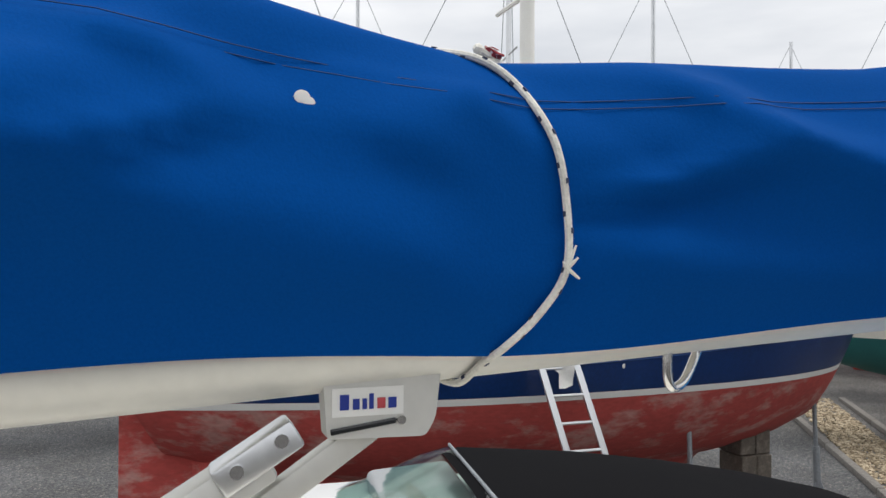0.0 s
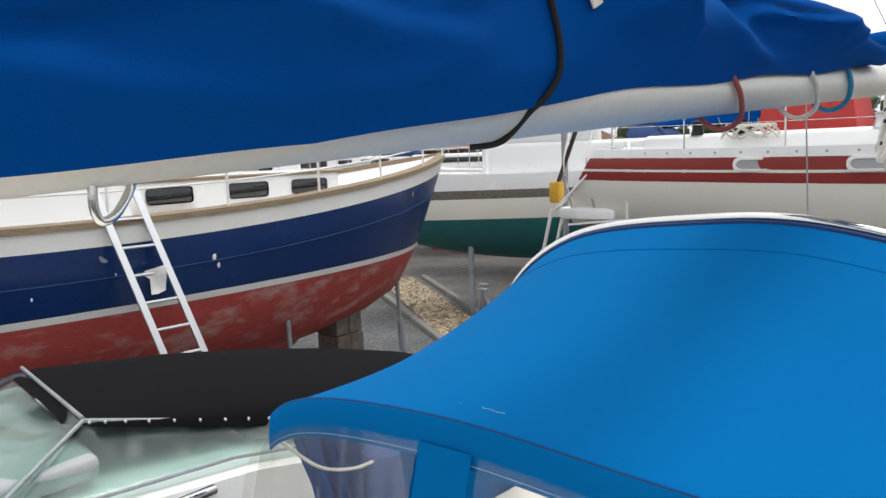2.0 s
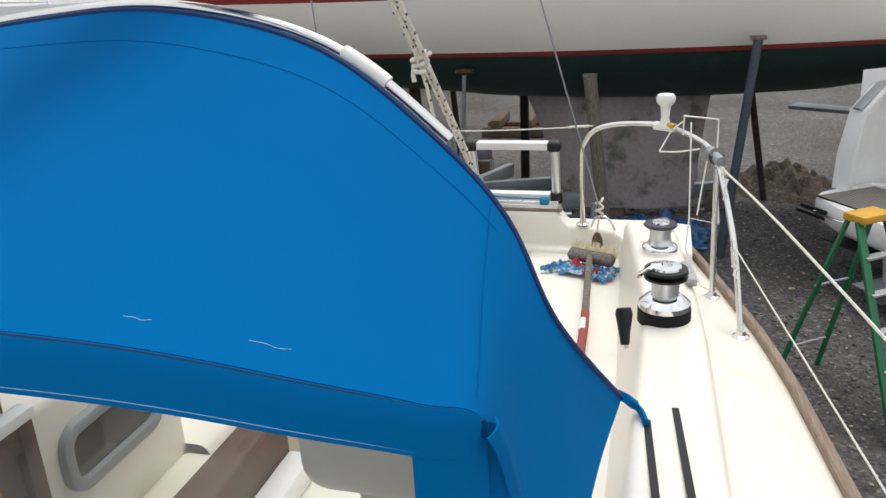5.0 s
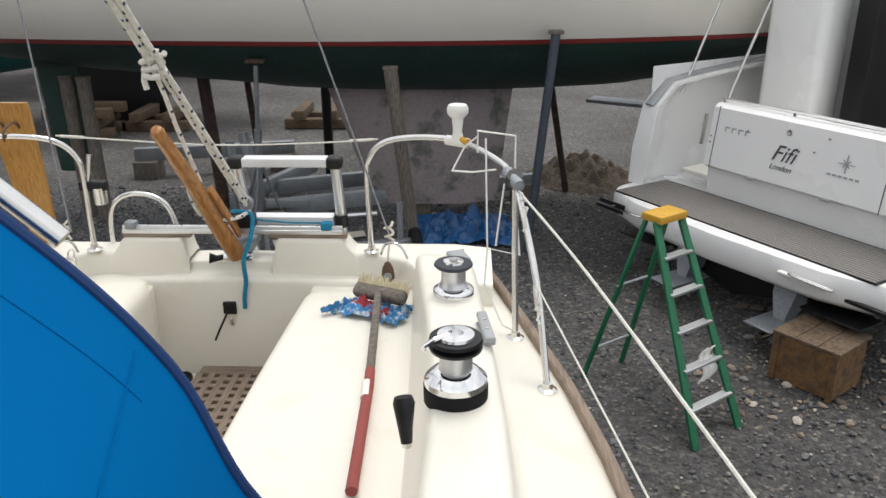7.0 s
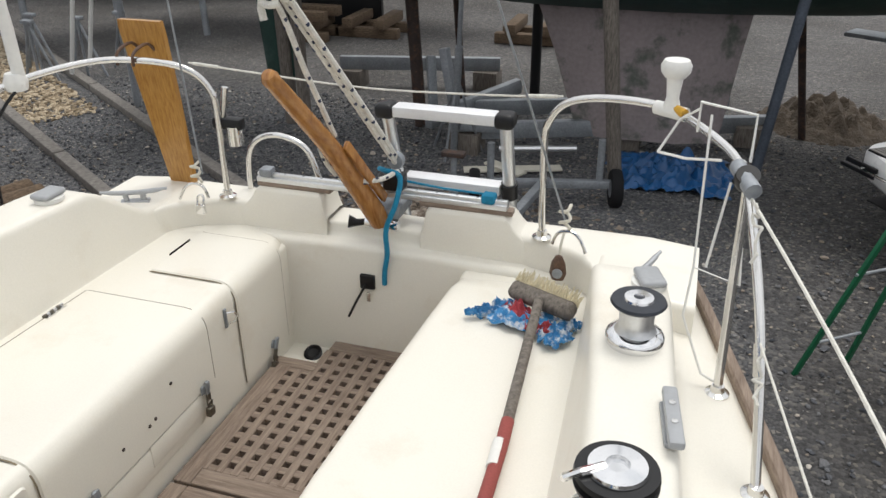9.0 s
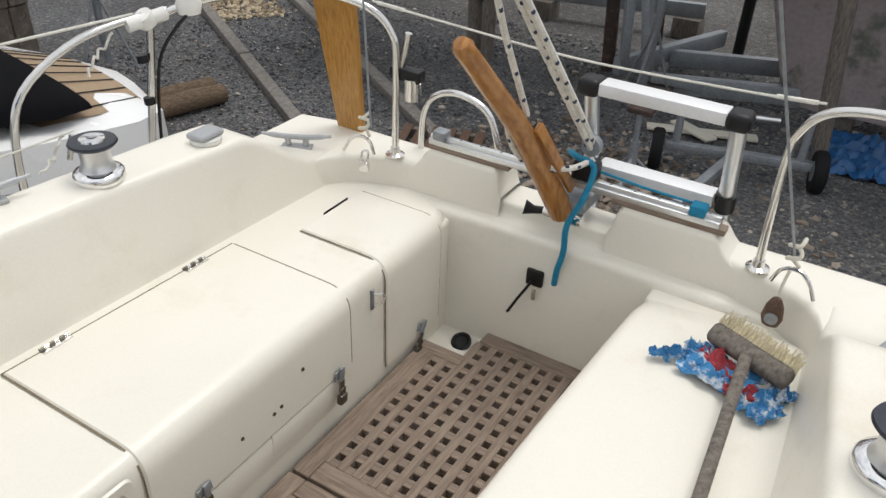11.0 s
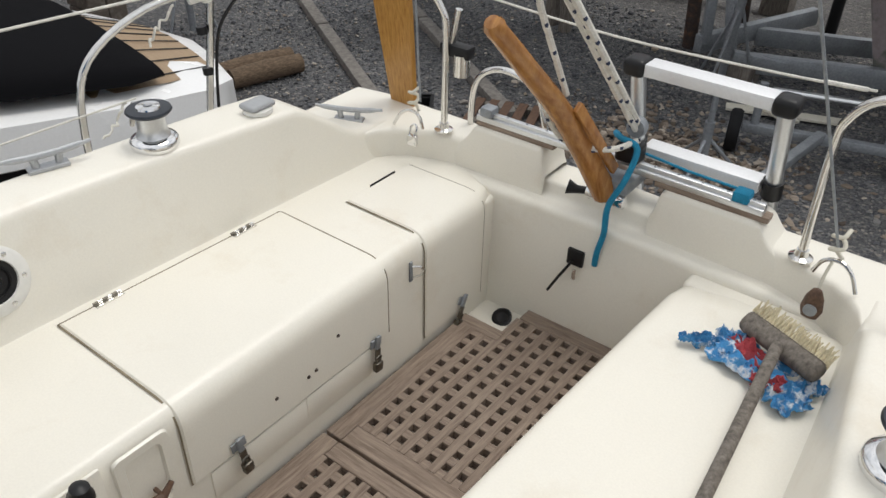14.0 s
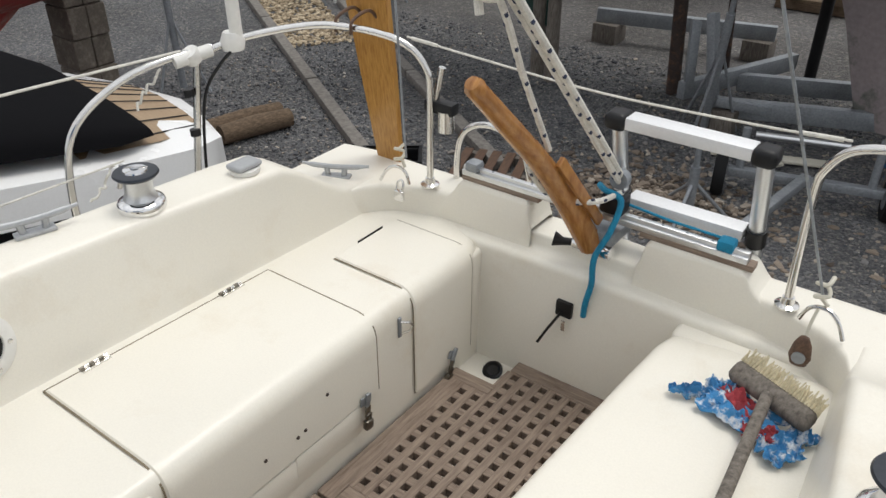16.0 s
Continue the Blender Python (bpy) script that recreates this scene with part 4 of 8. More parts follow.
part("grip", new_tube([(0.925, -1.72, 0.745), (0.922, -1.71, 0.78), (0.918, -1.69, 0.835), (0.916, -1.685, 0.85)], [0.014, 0.018, 0.027, 0.022], 14), BLACK, handle_pocket)
part("stud", new_tube([(0.925, -1.72, 0.735), (0.925, -1.72, 0.75)], 0.012, 10), STEEL, handle_pocket)

# mainsheet track
track = thing("traveller_track", "aluminium mainsheet track on a thin wooden base", "traveller", (0, 0.06, 0.64))
bm = box(bmesh.new(), -0.50, 0.50, 0.010, 0.050, 0.630, 0.650, 0.003)
box(bm, -0.50, 0.50, 0.020, 0.040, 0.647, 0.665, 0.003)
part("rail", bm, ALU, track)
for a, b in ((-0.5, -0.19), (0.17, 0.52)):
    part("wood_base", new_box(a, b, 0.012, 0.056, 0.611, 0.631, 0.003), TEAKX, track, "dark wooden packing strip")
for k in range(13):
    part("bolt", lathe(bmesh.new(), [(0.0005, 0), (0.005, 0), (0.004, 0.003), (0.0005, 0.0035)], Matrix.Translation((-0.46 + k * 0.077, 0.030, 0.664)), 8), GALV, track)
for x, mt in ((-0.46, GALV), (0.43, ROPEBLUE)):
    part("end_stop", new_box(x - 0.025, x + 0.025, 0.005, 0.055, 0.650, 0.685, 0.008), mt, track)
part("car", new_box(0.03, 0.11, -0.003, 0.063, 0.660, 0.722, 0.012, 3), BLACK, track, "black traveller car")

# tiller, raised
tiller = thing("tiller", "varnished wooden tiller, tipped up", "tiller", (0.02, 0, 0.53))
line = glide([(0.02, -0.005, 0.54), (-0.015, -0.12, 0.72), (-0.015, -0.30, 0.92), (-0.005, -0.50, 1.10), (0.0, -0.66, 1.245)], 6)
part("handle", new_tube(line, [0.042 - 0.018 * (i / (len(line) - 1)) for i in range(len(line))], 12), VARNISH, tiller)
part("knob", lathe(bmesh.new(), [(0.0005, -0.02), (0.024, -0.012), (0.026, 0.008), (0.018, 0.024), (0.0005, 0.03)], Matrix.Translation((0.0, -0.66, 1.245)) @ Matrix.Rotation(radians(40), 4, "X"), 14), VARNISH, tiller)
part("cheek", beam(bmesh.new(), (0.048, -0.02, 0.64), (0.022, -0.27, 0.93), 0.018, 0.034, 0.005), VARNISH, tiller)
bm = box(bmesh.new(), -0.03, 0.10, -0.02, 0.14, 0.555, 0.60, 0.01)
part("head_fitting", bm, GALV, tiller)
part("pivot_bolt", lathe(bmesh.new(), [(0.0005, -0.065), (0.022, -0.065), (0.024, -0.055), (0.024, 0.055), (0.022, 0.065), (0.0005, 0.065)], Matrix.Translation((0.03, -0.01, 0.53)) @ Matrix.Rotation(radians(90), 4, "Y"), 18), CHROME, tiller)
part("lock_knob", new_tube([(-0.03, -0.01, 0.53), (-0.07, -0.02, 0.525), (-0.10, -0.03, 0.53)], [0.012, 0.014, 0.026], 10), BLACK, tiller)

lash = thing("tiller_lashing", "white flecked rope turned round the tiller", "rope", (0.02, -0.3, 0.8))
flecked("rope", glide([(-0.04, -0.36, 1.0), (-0.045, -0.28, 0.86), (-0.03, -0.17, 0.76), (0.06, -0.10, 0.745), (0.09, 0.0, 0.74), (0.08, 0.05, 0.72)], 8), 0.009, lash)
blue = thing("blue_lashing", "turquoise braided rope hanging from the traveller", "rope", (0.09, 0, 0.7))
part("rope", new_tube(glide([(0.00, 0.06, 0.72), (0.05, -0.01, 0.745), (0.11, -0.02, 0.73), (0.105, -0.06, 0.64), (0.07, -0.075, 0.54), (0.07, -0.075, 0.44), (0.055, -0.07, 0.36), (0.05, -0.065, 0.30)], 6), 0.010, 8), ROPEBLUE, blue)
part("rope", new_tube([(0.10, 0.055, 0.685), (0.25, 0.056, 0.672), (0.43, 0.05, 0.672)], 0.0045, 8), ROPEBLUE, blue)

# mainsheet falls
sheet = thing("mainsheet", "white flecked mainsheet in a tackle above the traveller", "rope", (0.07, 0.05, 0.72))
flecked("rope", glide([(0.07, 0.04, 0.76), (0.03, -0.20, 1.05), (-0.02, -0.55, 1.46), (-0.07, -0.90, 1.85), (-0.1, -1.1, 2.08)], 30), 0.011, sheet, step=0.03)
flecked("rope", glide([(0.075, 0.06, 0.76), (0.045, -0.20, 1.06), (0.0, -0.55, 1.46), (-0.04, -0.90, 1.85), (-0.06, -1.1, 2.08)], 30), 0.011, sheet, step=0.03)
flecked("rope", glide([(-0.01, -0.28, 0.96), (-0.02, -0.42, 1.2), (-0.03, -0.57, 1.46), (-0.08, -0.90, 1.85)], 30), 0.009, sheet, step=0.03)
rnd = random.Random(9)
for k in range(4):
    c = Vector((-0.02, -0.56, 1.47)) + Vector((rnd.uniform(-.01, .01), rnd.uniform(-.01, .01), 0.022 * (k - 1.5)))
    part("knot_turn", new_tube(glide([c + Vector((0.034 * math.cos(a), 0.03 * math.sin(a), 0.012 * math.sin(a + k))) for a in np.linspace(0, 5.5, 7)], 4), 0.010, 8), ROPE, sheet)
part("knot_tail", new_tube([(-0.05, -0.57, 1.46), (-0.06, -0.57, 1.41), (-0.055, -0.57, 1.38)], 0.011, 8), ROPE, sheet)
part("block", lathe(bmesh.new(), [(0.0005, -0.016), (0.03, -0.016), (0.034, 0), (0.03, 0.016), (0.0005, 0.016)], Matrix.Translation((0.07, 0.05, 0.765)) @ Matrix.Rotation(radians(90), 4, "X"), 18), GALV, sheet, "steel sheet block")
# rope bundle hanging from the boom end
bundle = thing("coiled_sheet", "coiled white flecked rope hanging below the boom end", "rope", (0, -1.5, 1.9))
for k in range(7):
    ph = k * 0.9
    flecked("coil", glide([(0.0 + 0.05 * math.cos(ph + a), -1.50 + 0.05 * math.sin(ph), 1.99 + 0.13 * math.sin(a) + 0.012 * k) for a in np.linspace(0, 6.2, 9)], 5), 0.010, bundle, step=0.04)
flecked("hank", glide([(0.05, -1.53, 1.96), (-0.05, -1.48, 1.94), (-0.05, -1.53, 1.97), (0.055, -1.50, 1.93), (0, -1.45, 1.96)], 6), 0.011, bundle)


# ---- pushpit rails and guard wires ----
def foot(p, parent):
    part("foot", lathe(bmesh.new(), [(0.0005, 0), (0.034, 0), (0.034, 0.006), (0.02, 0.012), (0.017, 0.03), (0.0005, 0.03)], Matrix.Translation(p), 18), STEEL, parent)


for s in (-1, 1):
    rail = thing("pushpit", "stainless steel stern rail with a curved top", "rail", (s * 0.63, 0, 0.56), "stern rails")
    top = glide([(s * 0.632, 0.0, 0.56), (s * 0.625, -0.005, 0.90), (s * 0.64, -0.01, 0.99), (s * 0.70, -0.03, 1.06), (s * 0.82, -0.06, 1.092), (s * 0.99, -0.12, 1.10),
                 (s * 1.10, -0.24, 1.09), (s * 1.20, -0.38, 1.06), (s * 1.24, -0.50, 1.02)], 6)
    part("top_rail", new_tube(top, 0.0125, 12), STEEL, rail)
    part("leg", new_tube([(s * 1.25, -0.57, 0.43), (s * 1.238, -0.47, 1.03)], 0.0125, 12), STEEL, rail)
    part("leg", new_tube(glide([(s * 1.34, -0.95, 0.43), (s * 1.345, -0.94, 0.72), (s * 1.335, -0.88, 0.90), (s * 1.29, -0.68, 1.02), (s * 1.22, -0.42, 1.055)] if s < 0 else [(s * 1.34, -0.95, 0.43), (s * 1.305, -0.78, 0.75), (s * 1.25, -0.56, 0.99), (s * 1.22, -0.42, 1.055)], 5), 0.0125, 12), STEEL, rail)
    for p in ((s * 0.632, 0.0, 0.553), (s * 1.25, -0.57, 0.425), (s * 1.34, -0.95, 0.425)):
        foot(p, rail)
    part("clamp", lathe(bmesh.new(), [(0.0005, -0.02), (0.03, -0.02), (0.034, 0), (0.03, 0.02), (0.0005, 0.02)], Matrix.Translation((s * 1.235, -0.49, 1.04)) @ Matrix.Rotation(0.6, 4, "X"), 14), BLACK if s > 0 else PAPERWHITE, rail)
    part("clamp", new_tube([(s * 1.25, -0.55, 1.03), (s * 1.21, -0.43, 1.05)], 0.022, 10), GALV if s > 0 else PAPERWHITE, rail)
    wire = thing("guard_wire", "white rope guard line lashed to the stern rail", "guard line", (s * 1.25, -0.6, 1.0), "guard lines")
    part("line", new_tube(glide([(s * 1.245, -0.53, 1.01), (s * 1.40, -1.3, 1.0), (s * 1.60, -2.6, 1.0)] if s > 0 else [(s * 1.25, -0.52, 1.06), (s * 1.42, -1.2, 1.03), (s * 1.62, -2.4, 1.0)], 6), 0.0045, 6), ROPE, wire)
    part("line", new_tube([(s * 1.30, -0.77, 0.75), (s * 1.44, -1.6, 0.70), (s * 1.58, -2.5, 0.66)], 0.0032, 6), ROPE, wire)
    rr = random.Random(3)
    for z0, y0, x0 in ((1.02, -0.60, 1.262), (0.74, -0.80, 1.305)):
        part("lashing", new_tube(glide([(s * (x0 + rr.uniform(-.012, .012)), y0 - 0.009 * k, z0 - 0.008 * k + rr.uniform(-.012, .012)) for k in range(13)], 4), 0.0042, 6), ROPE, wire)
    part("tail", new_tube([(s * 1.30, -0.78, 0.74), (s * 1.31, -0.80, 0.66)], 0.009, 8), STEEL, wire)

# line between the two rails
aft_line = thing("stern_line", "grey rope stretched between the stern rails", "rope", (0, -0.02, 1.05))
part("line", new_tube(glide([(-0.70, -0.03, 1.09), (-0.45, -0.02, 1.07), (0, -0.01, 1.045), (0.45, -0.02, 1.06), (0.68, -0.02, 1.075)], 6), 0.0036, 6), ROPE, aft_line)
part("splice", new_tube([(0.56, -0.02, 1.067), (0.66, -0.02, 1.073)], 0.0065, 8), ROPE, aft_line)
part("splice", new_tube([(-0.68, -0.03, 1.088), (-0.58, -0.026, 1.081)], 0.0065, 8), ROPE, aft_line)
# backstay
for s in (-1, 1):
    stay = thing("backstay", "thin wire backstay with a shackled lower end", "rigging wire", (s * 0.72, -0.05, 0.57), "backstays")
    part("wire", new_tube([(s * 0.72, -0.06, 0.66), (0.0 + s * 0.30, -1.05, 2.7), (s * 0.1, -3.2, 7.5)] if s > 0 else [(-0.70, -0.05, 0.66), (-0.71, -0.10, 1.6), (-0.5, -1.2, 6.0)], 0.004, 6), GALV, stay)
    part("plate", new_tube(glide([(s * 0.68, -0.06, 0.565), (s * 0.70, -0.06, 0.61), (s * 0.74, -0.06, 0.62), (s * 0.775, -0.07, 0.60), (s * 0.80, -0.08, 0.555)], 4), 0.006, 8), STEEL, stay)
    part("knot", new_tube(glide([(s * 0.72 + 0.02 * math.cos(k * 1.9), -0.06 + 0.018 * math.sin(k * 1.9), 0.63 + 0.012 * k) for k in range(8)], 4), 0.006, 6), WEB, stay)
blk = thing("hanging_block", "dark teardrop pulley block hanging over the coaming", "pulley", (0.72, -0.1, 0.5))
bm = lathe(bmesh.new(), [(0.0005, -0.05), (0.022, -0.045), (0.03, -0.02), (0.024, 0.02), (0.012, 0.045), (0.0005, 0.05)], Matrix.Translation((0.715, -0.115, 0.505)) @ Matrix.Diagonal((1, 0.6, 1, 1)), 16)
part("shell", bm, DARKWOOD, blk)
part("sheave", lathe(bmesh.new(), [(0.0005, -0.02), (0.018, -0.02), (0.018, 0.02), (0.0005, 0.02)], Matrix.Translation((0.715, -0.115, 0.49)) @ Matrix.Rotation(radians(90), 4, "X"), 14), GALV, blk)
part("strop", new_tube(glide([(0.715, -0.10, 0.545), (0.715, -0.085, 0.58), (0.72, -0.065, 0.615)], 4), 0.005, 6), WEB, blk)
lock = thing("padlock", "small steel padlock hanging from the aft deck", "padlock", (-0.69, -0.08, 0.53))
part("body", new_box(-0.712, -0.672, -0.115, -0.095, 0.515, 0.555, 0.006), CHROME, lock)
part("shackle", new_tube(glide([(-0.705, -0.105, 0.553), (-0.705, -0.095, 0.58), (-0.692, -0.09, 0.59), (-0.679, -0.095, 0.58), (-0.679, -0.105, 0.553)], 4), 0.004, 6), STEEL, lock)

gps = thing("gps_antenna", "white mushroom antenna clamped on the stern rail", "antenna", (0.97, -0.12, 1.11))
part("dome", lathe(bmesh.new(), [(0.0005, 0.10), (0.03, 0.10), (0.042, 0.115), (0.044, 0.135), (0.036, 0.15), (0.0005, 0.156)], Matrix.Translation((0.975, -0.13, 1.11)), 24), PAPERWHITE, gps)
part("stem", lathe(bmesh.new(), [(0.0005, 0.0), (0.026, 0.0), (0.024, 0.02), (0.018, 0.04), (0.024, 0.10), (0.0005, 0.101)], Matrix.Translation((0.975, -0.13, 1.11)), 18), PAPERWHITE, gps)
part("clamp", new_tube([(0.93, -0.11, 1.112), (1.02, -0.155, 1.108)], 0.021, 12), PAPERWHITE, gps)
for ob in gps.children:
    ob.data.transform(Matrix.Translation((0.045, -0.022, -0.012)))
rack = thing("lifebuoy_holder", "bent white wire holder on the stern rail", "wire rack", (1.16, -0.36, 1.0))
for pts in (((1.10, -0.30, 1.09), (1.10, -0.32, 1.18), (1.24, -0.40, 1.18), (1.24, -0.42, 1.06)),
            ((1.13, -0.34, 1.10), (1.13, -0.36, 1.16), (1.14, -0.45, 0.75), (1.26, -0.52, 0.75), (1.235, -0.47, 1.02)),
            ((1.0, -0.24, 1.0), (1.05, -0.20, 1.09), (1.10, -0.28, 1.15)), ((1.0, -0.24, 1.0), (1.08, -0.33, 1.02), (1.17, -0.40, 1.05)),
            ((1.20, -0.45, 1.01), (1.17, -0.5, 0.78)), ((1.14, -0.45, 0.75), (1.13, -0.50, 0.62), (1.20, -0.55, 0.47), (1.26, -0.55, 0.44))):
    part("wire", new_tube(pts, 0.004, 6), PAPERWHITE, rack)
part("tape", new_tube([(1.035, -0.165, 1.107), (1.06, -0.19, 1.103)], 0.0145, 10), YELLOW, rack, "yellow tape")

# aerial and cable on the starboard rail
aer = thing("aerial_mount", "white plastic mount with a taped black cable on the rail", "antenna", (-1.17, -0.34, 1.05))
part("mast", new_tube([(-1.17, -0.35, 1.06), (-1.16, -0.36, 1.25), (-1.17, -0.37, 1.6)], 0.022, 12), PAPERWHITE, aer)
part("clamp", lathe(bmesh.new(), [(0.0005, -0.03), (0.036, -0.03), (0.042, 0.0), (0.03, 0.03), (0.0005, 0.03)], Matrix.Translation((-1.18, -0.36, 1.07)), 14), PAPERWHITE, aer)
part("cable", new_tube(glide([(-1.15, -0.37, 1.06), (-1.19, -0.42, 1.0), (-1.225, -0.47, 0.9), (-1.235, -0.50, 0.7), (-1.24, -0.51, 0.45)], 5), 0.006, 6), BLACK, aer, "black cable")
for z in (0.62, 0.78, 0.92):
    part("tape", new_tube([(-1.246 + 0.012 * (z - .43), -0.52, z - 0.012), (-1.244, -0.52, z + 0.012)], 0.018, 10), BLACK, aer)
board = thing("varnished_board", "varnished pine rudder board lashed to the stern rail", "board", (-0.93, 0.12, 0.5))
bm = bmesh.new()
rings = [[Vector((cx + dx * w, 0.03 + (1.2 - z) * 0.12 + dy, z)) for dx, dy in ((-1, -0.012), (1, -0.012), (1, 0.012), (-1, 0.012))] for z, w, cx in ((0.30, 0.045, -0.90), (0.45, 0.05, -0.905), (0.9, 0.08, -0.915), (1.18, 0.095, -0.925), (1.22, 0.092, -0.925))]
part("plank", skin(bm, rings), PINE, board, sharp=30)
for x in (-0.955, -0.885):
    part("strap", new_tube(glide([(x, 0.06, 1.07), (x, -0.0, 1.14), (x, -0.09, 1.125), (x, -0.10, 1.08)], 4), 0.006, 6), DARKWOOD, board)
holder = thing("rod_holder", "stainless tube holder clamped to the rail post", "holder", (-0.60, 0.02, 0.7))
part("cup", lathe(bmesh.new(), [(0.0005, 0), (0.03, 0), (0.03, 0.075), (0.024, 0.075), (0.024, 0.01), (0.0005, 0.01)], Matrix.Translation((-0.575, 0.02, 0.77)), 20), STEEL, holder)
part("bracket", new_box(-0.66, -0.54, 0.0, 0.05, 0.83, 0.875, 0.01), BLACK, holder)
part("tube", new_tube([(-0.625, 0.02, 0.85), (-0.60, 0.03, 0.99)], 0.013, 10), STEEL, holder)
arch = thing("boarding_rail", "short curved stainless handrail at the stern", "rail", (-0.5, 0.1, 0.55))
part("rail", new_tube(glide([(-0.60, 0.12, 0.50), (-0.59, 0.12, 0.68), (-0.54, 0.12, 0.76), (-0.44, 0.12, 0.785), (-0.33, 0.12, 0.74), (-0.28, 0.12, 0.60), (-0.28, 0.14, 0.45)], 6), 0.0125, 10), STEEL, arch)

# ladder over the stern
lad = thing("telescopic_ladder", "aluminium telescopic ladder with black end caps", "ladder", (0.25, 0.35, GZ))
for x in (0.043, 0.479):
    part("stile", new_tube([(x, 0.95, GZ), (x, 0.05, 0.95)], 0.024, 14), ALU, lad)
    part("cap", new_box(x - 0.035, x + 0.035, 0.003, 0.083, 0.93, 0.985, 0.018, 3), BLACK, lad, "black plastic end cap")
for k, z in enumerate((0.958, 0.66, 0.36, 0.06, -0.24, -0.54, -0.84, -1.14, -1.44)):
    y = 0.95 - 0.90 * (z - GZ) / 2.85
    part("tread", new_box(0.075, 0.447, y - 0.035, y + 0.035, z - 0.018, z + 0.02, 0.004), LADDERALU, lad)
    if k:
        for x in (0.043, 0.479):
            part("collar", new_tube([(x, y + 0.0095, z - 0.03), (x, y - 0.0095, z + 0.03)], 0.031, 12), BLACK, lad)

# brush and rag on the port seat
brush = thing("deck_brush", "worn wooden deck scrubbing brush with a long handle", "brush", (0.66, -0.4, 0.44))
mb = Matrix.Translation((0.705, -0.345, 0.505)) @ Matrix.Rotation(radians(-23), 4, "Z") @ Matrix.Rotation(radians(35), 4, "X")
part("head", box(bmesh.new(), -0.12, 0.12, -0.03, 0.03, -0.025, 0.025, 0.018, 3, mb), GREYWOOD, brush)
bm = bmesh.new()
rb = random.Random(5)
for i in range(26):
    for j in range(6):
        p = mb @ Vector((-0.11 + 0.22 * i / 25, 0.025, -0.02 + 0.04 * j / 5))
        q = mb @ Vector((-0.11 + 0.22 * i / 25 + rb.uniform(-.012, .012), 0.065 + rb.uniform(-.01, .008), -0.03 + 0.06 * j / 5 + rb.uniform(-.01, .01)))
        tube(bm, [p, q], [0.0035, 0.002], 4)
part("bristles", bm, BRISTLE, brush, "pale worn bristles")["kind"] = "stuff"
part("handle", new_tube([(0.70, -0.37, 0.52), (0.732, -0.92, 0.478)], 0.0155, 12), GREYWOOD, brush, "grey wooden handle")
part("grip", new_tube([(0.732, -0.92, 0.478), (0.738, -1.02, 0.472), (0.755, -1.55, 0.465)], 0.0175, 12), REDROPE, brush, "red-taped handle end")
part("tape", new_tube([(0.731, -1.0, 0.474), (0.737, -1.09, 0.471)], 0.0185, 12), PAPERWHITE, brush, "white paper tape")
rag = thing("rag", "crumpled blue, white and red cleaning rags under the brush", "rag", (0.66, -0.3, 0.44))
for seed, (cx, cy), (sx, sy), mt, ang in ((1, (0.655, -0.40), (0.22, 0.15), RAGBLUE, -15), (2, (0.60, -0.35), (0.11, 0.11), RAGBLUE, 30), (3, (0.645, -0.375), (0.15, 0.07), RAGRED, -35),
                                         (4, (0.525, -0.40), (0.13, 0.035), RAGBLUE, 25), (5, (0.765, -0.47), (0.12, 0.11), RAGBLUE, -40), (6, (0.715, -0.455), (0.09, 0.06), RAGRED, 10), (7, (0.80, -0.40), (0.09, 0.07), RAGBLUE, 60)):
    bm = bmesh.new()
    bmesh.ops.create_grid(bm, x_segments=28, y_segments=20, size=1)
    mm = Matrix.Translation((cx, cy, 0.448)) @ Matrix.Rotation(radians(ang), 4, "Z")
    for v in bm.verts:
        x, y = v.co.x, v.co.y
        n1 = noise.noise((x * 2.2 + seed * 7, y * 2.2, seed)) + 0.5 * noise.noise((x * 6, y * 6, seed * 3))
        v.co = mm @ Vector((x * sx * 0.42 * (1 + 0.3 * noise.noise((y * 3, seed, 0))), y * sy * 0.42 * (1 + 0.4 * noise.noise((x * 3, seed, 1))), 0.042 * (0.6 + n1) * (1 - 0.5 * max(abs(x), abs(y))) + (0.012 if mt is RAGRED else 0.004)))
    part("cloth", thicken(bm, 0.002), mt, rag)

# ---- sprayhood ----
hood = thing("sprayhood", "bright blue canvas sprayhood with clear vinyl windows", "sprayhood", (0, -2.8, 0.74))


def arch_line(y, pts, n=8):
    return glide([(x, y + dy, z) for x, dy, z in pts], n)


front = [(-0.84, -0.02, 0.95), (-0.83, -0.01, 1.28), (-0.74, 0.0, 1.455), (-0.58, 0, 1.541), (-0.244, 0.012, 1.567), (0.10, 0.065, 1.525), (0.405, 0.130, 1.478), (0.60, 0.215, 1.402), (0.715, 0.30, 1.332), (0.785, 0.39, 1.255), (0.81, 0.49, 1.02), (0.86, 0.54, 0.78)]
aft = [(-0.98, 0.30, 0.80), (-0.965, 0.18, 1.0), (-0.94, 0.06, 1.20), (-0.81, 0.0, 1.55), (-0.578, 0, 1.745), (-0.197, 0, 1.805), (0.08, 0, 1.80), (0.362, 0, 1.721), (0.577, 0, 1.553), (0.718, 0.0, 1.39), (0.815, 0.02, 1.16), (0.935, 0.36, 0.80)]
fl, al = arch_line(-3.4, front), arch_line(-2.5, aft)
bm = bmesh.new()
rings = []
NR = 22
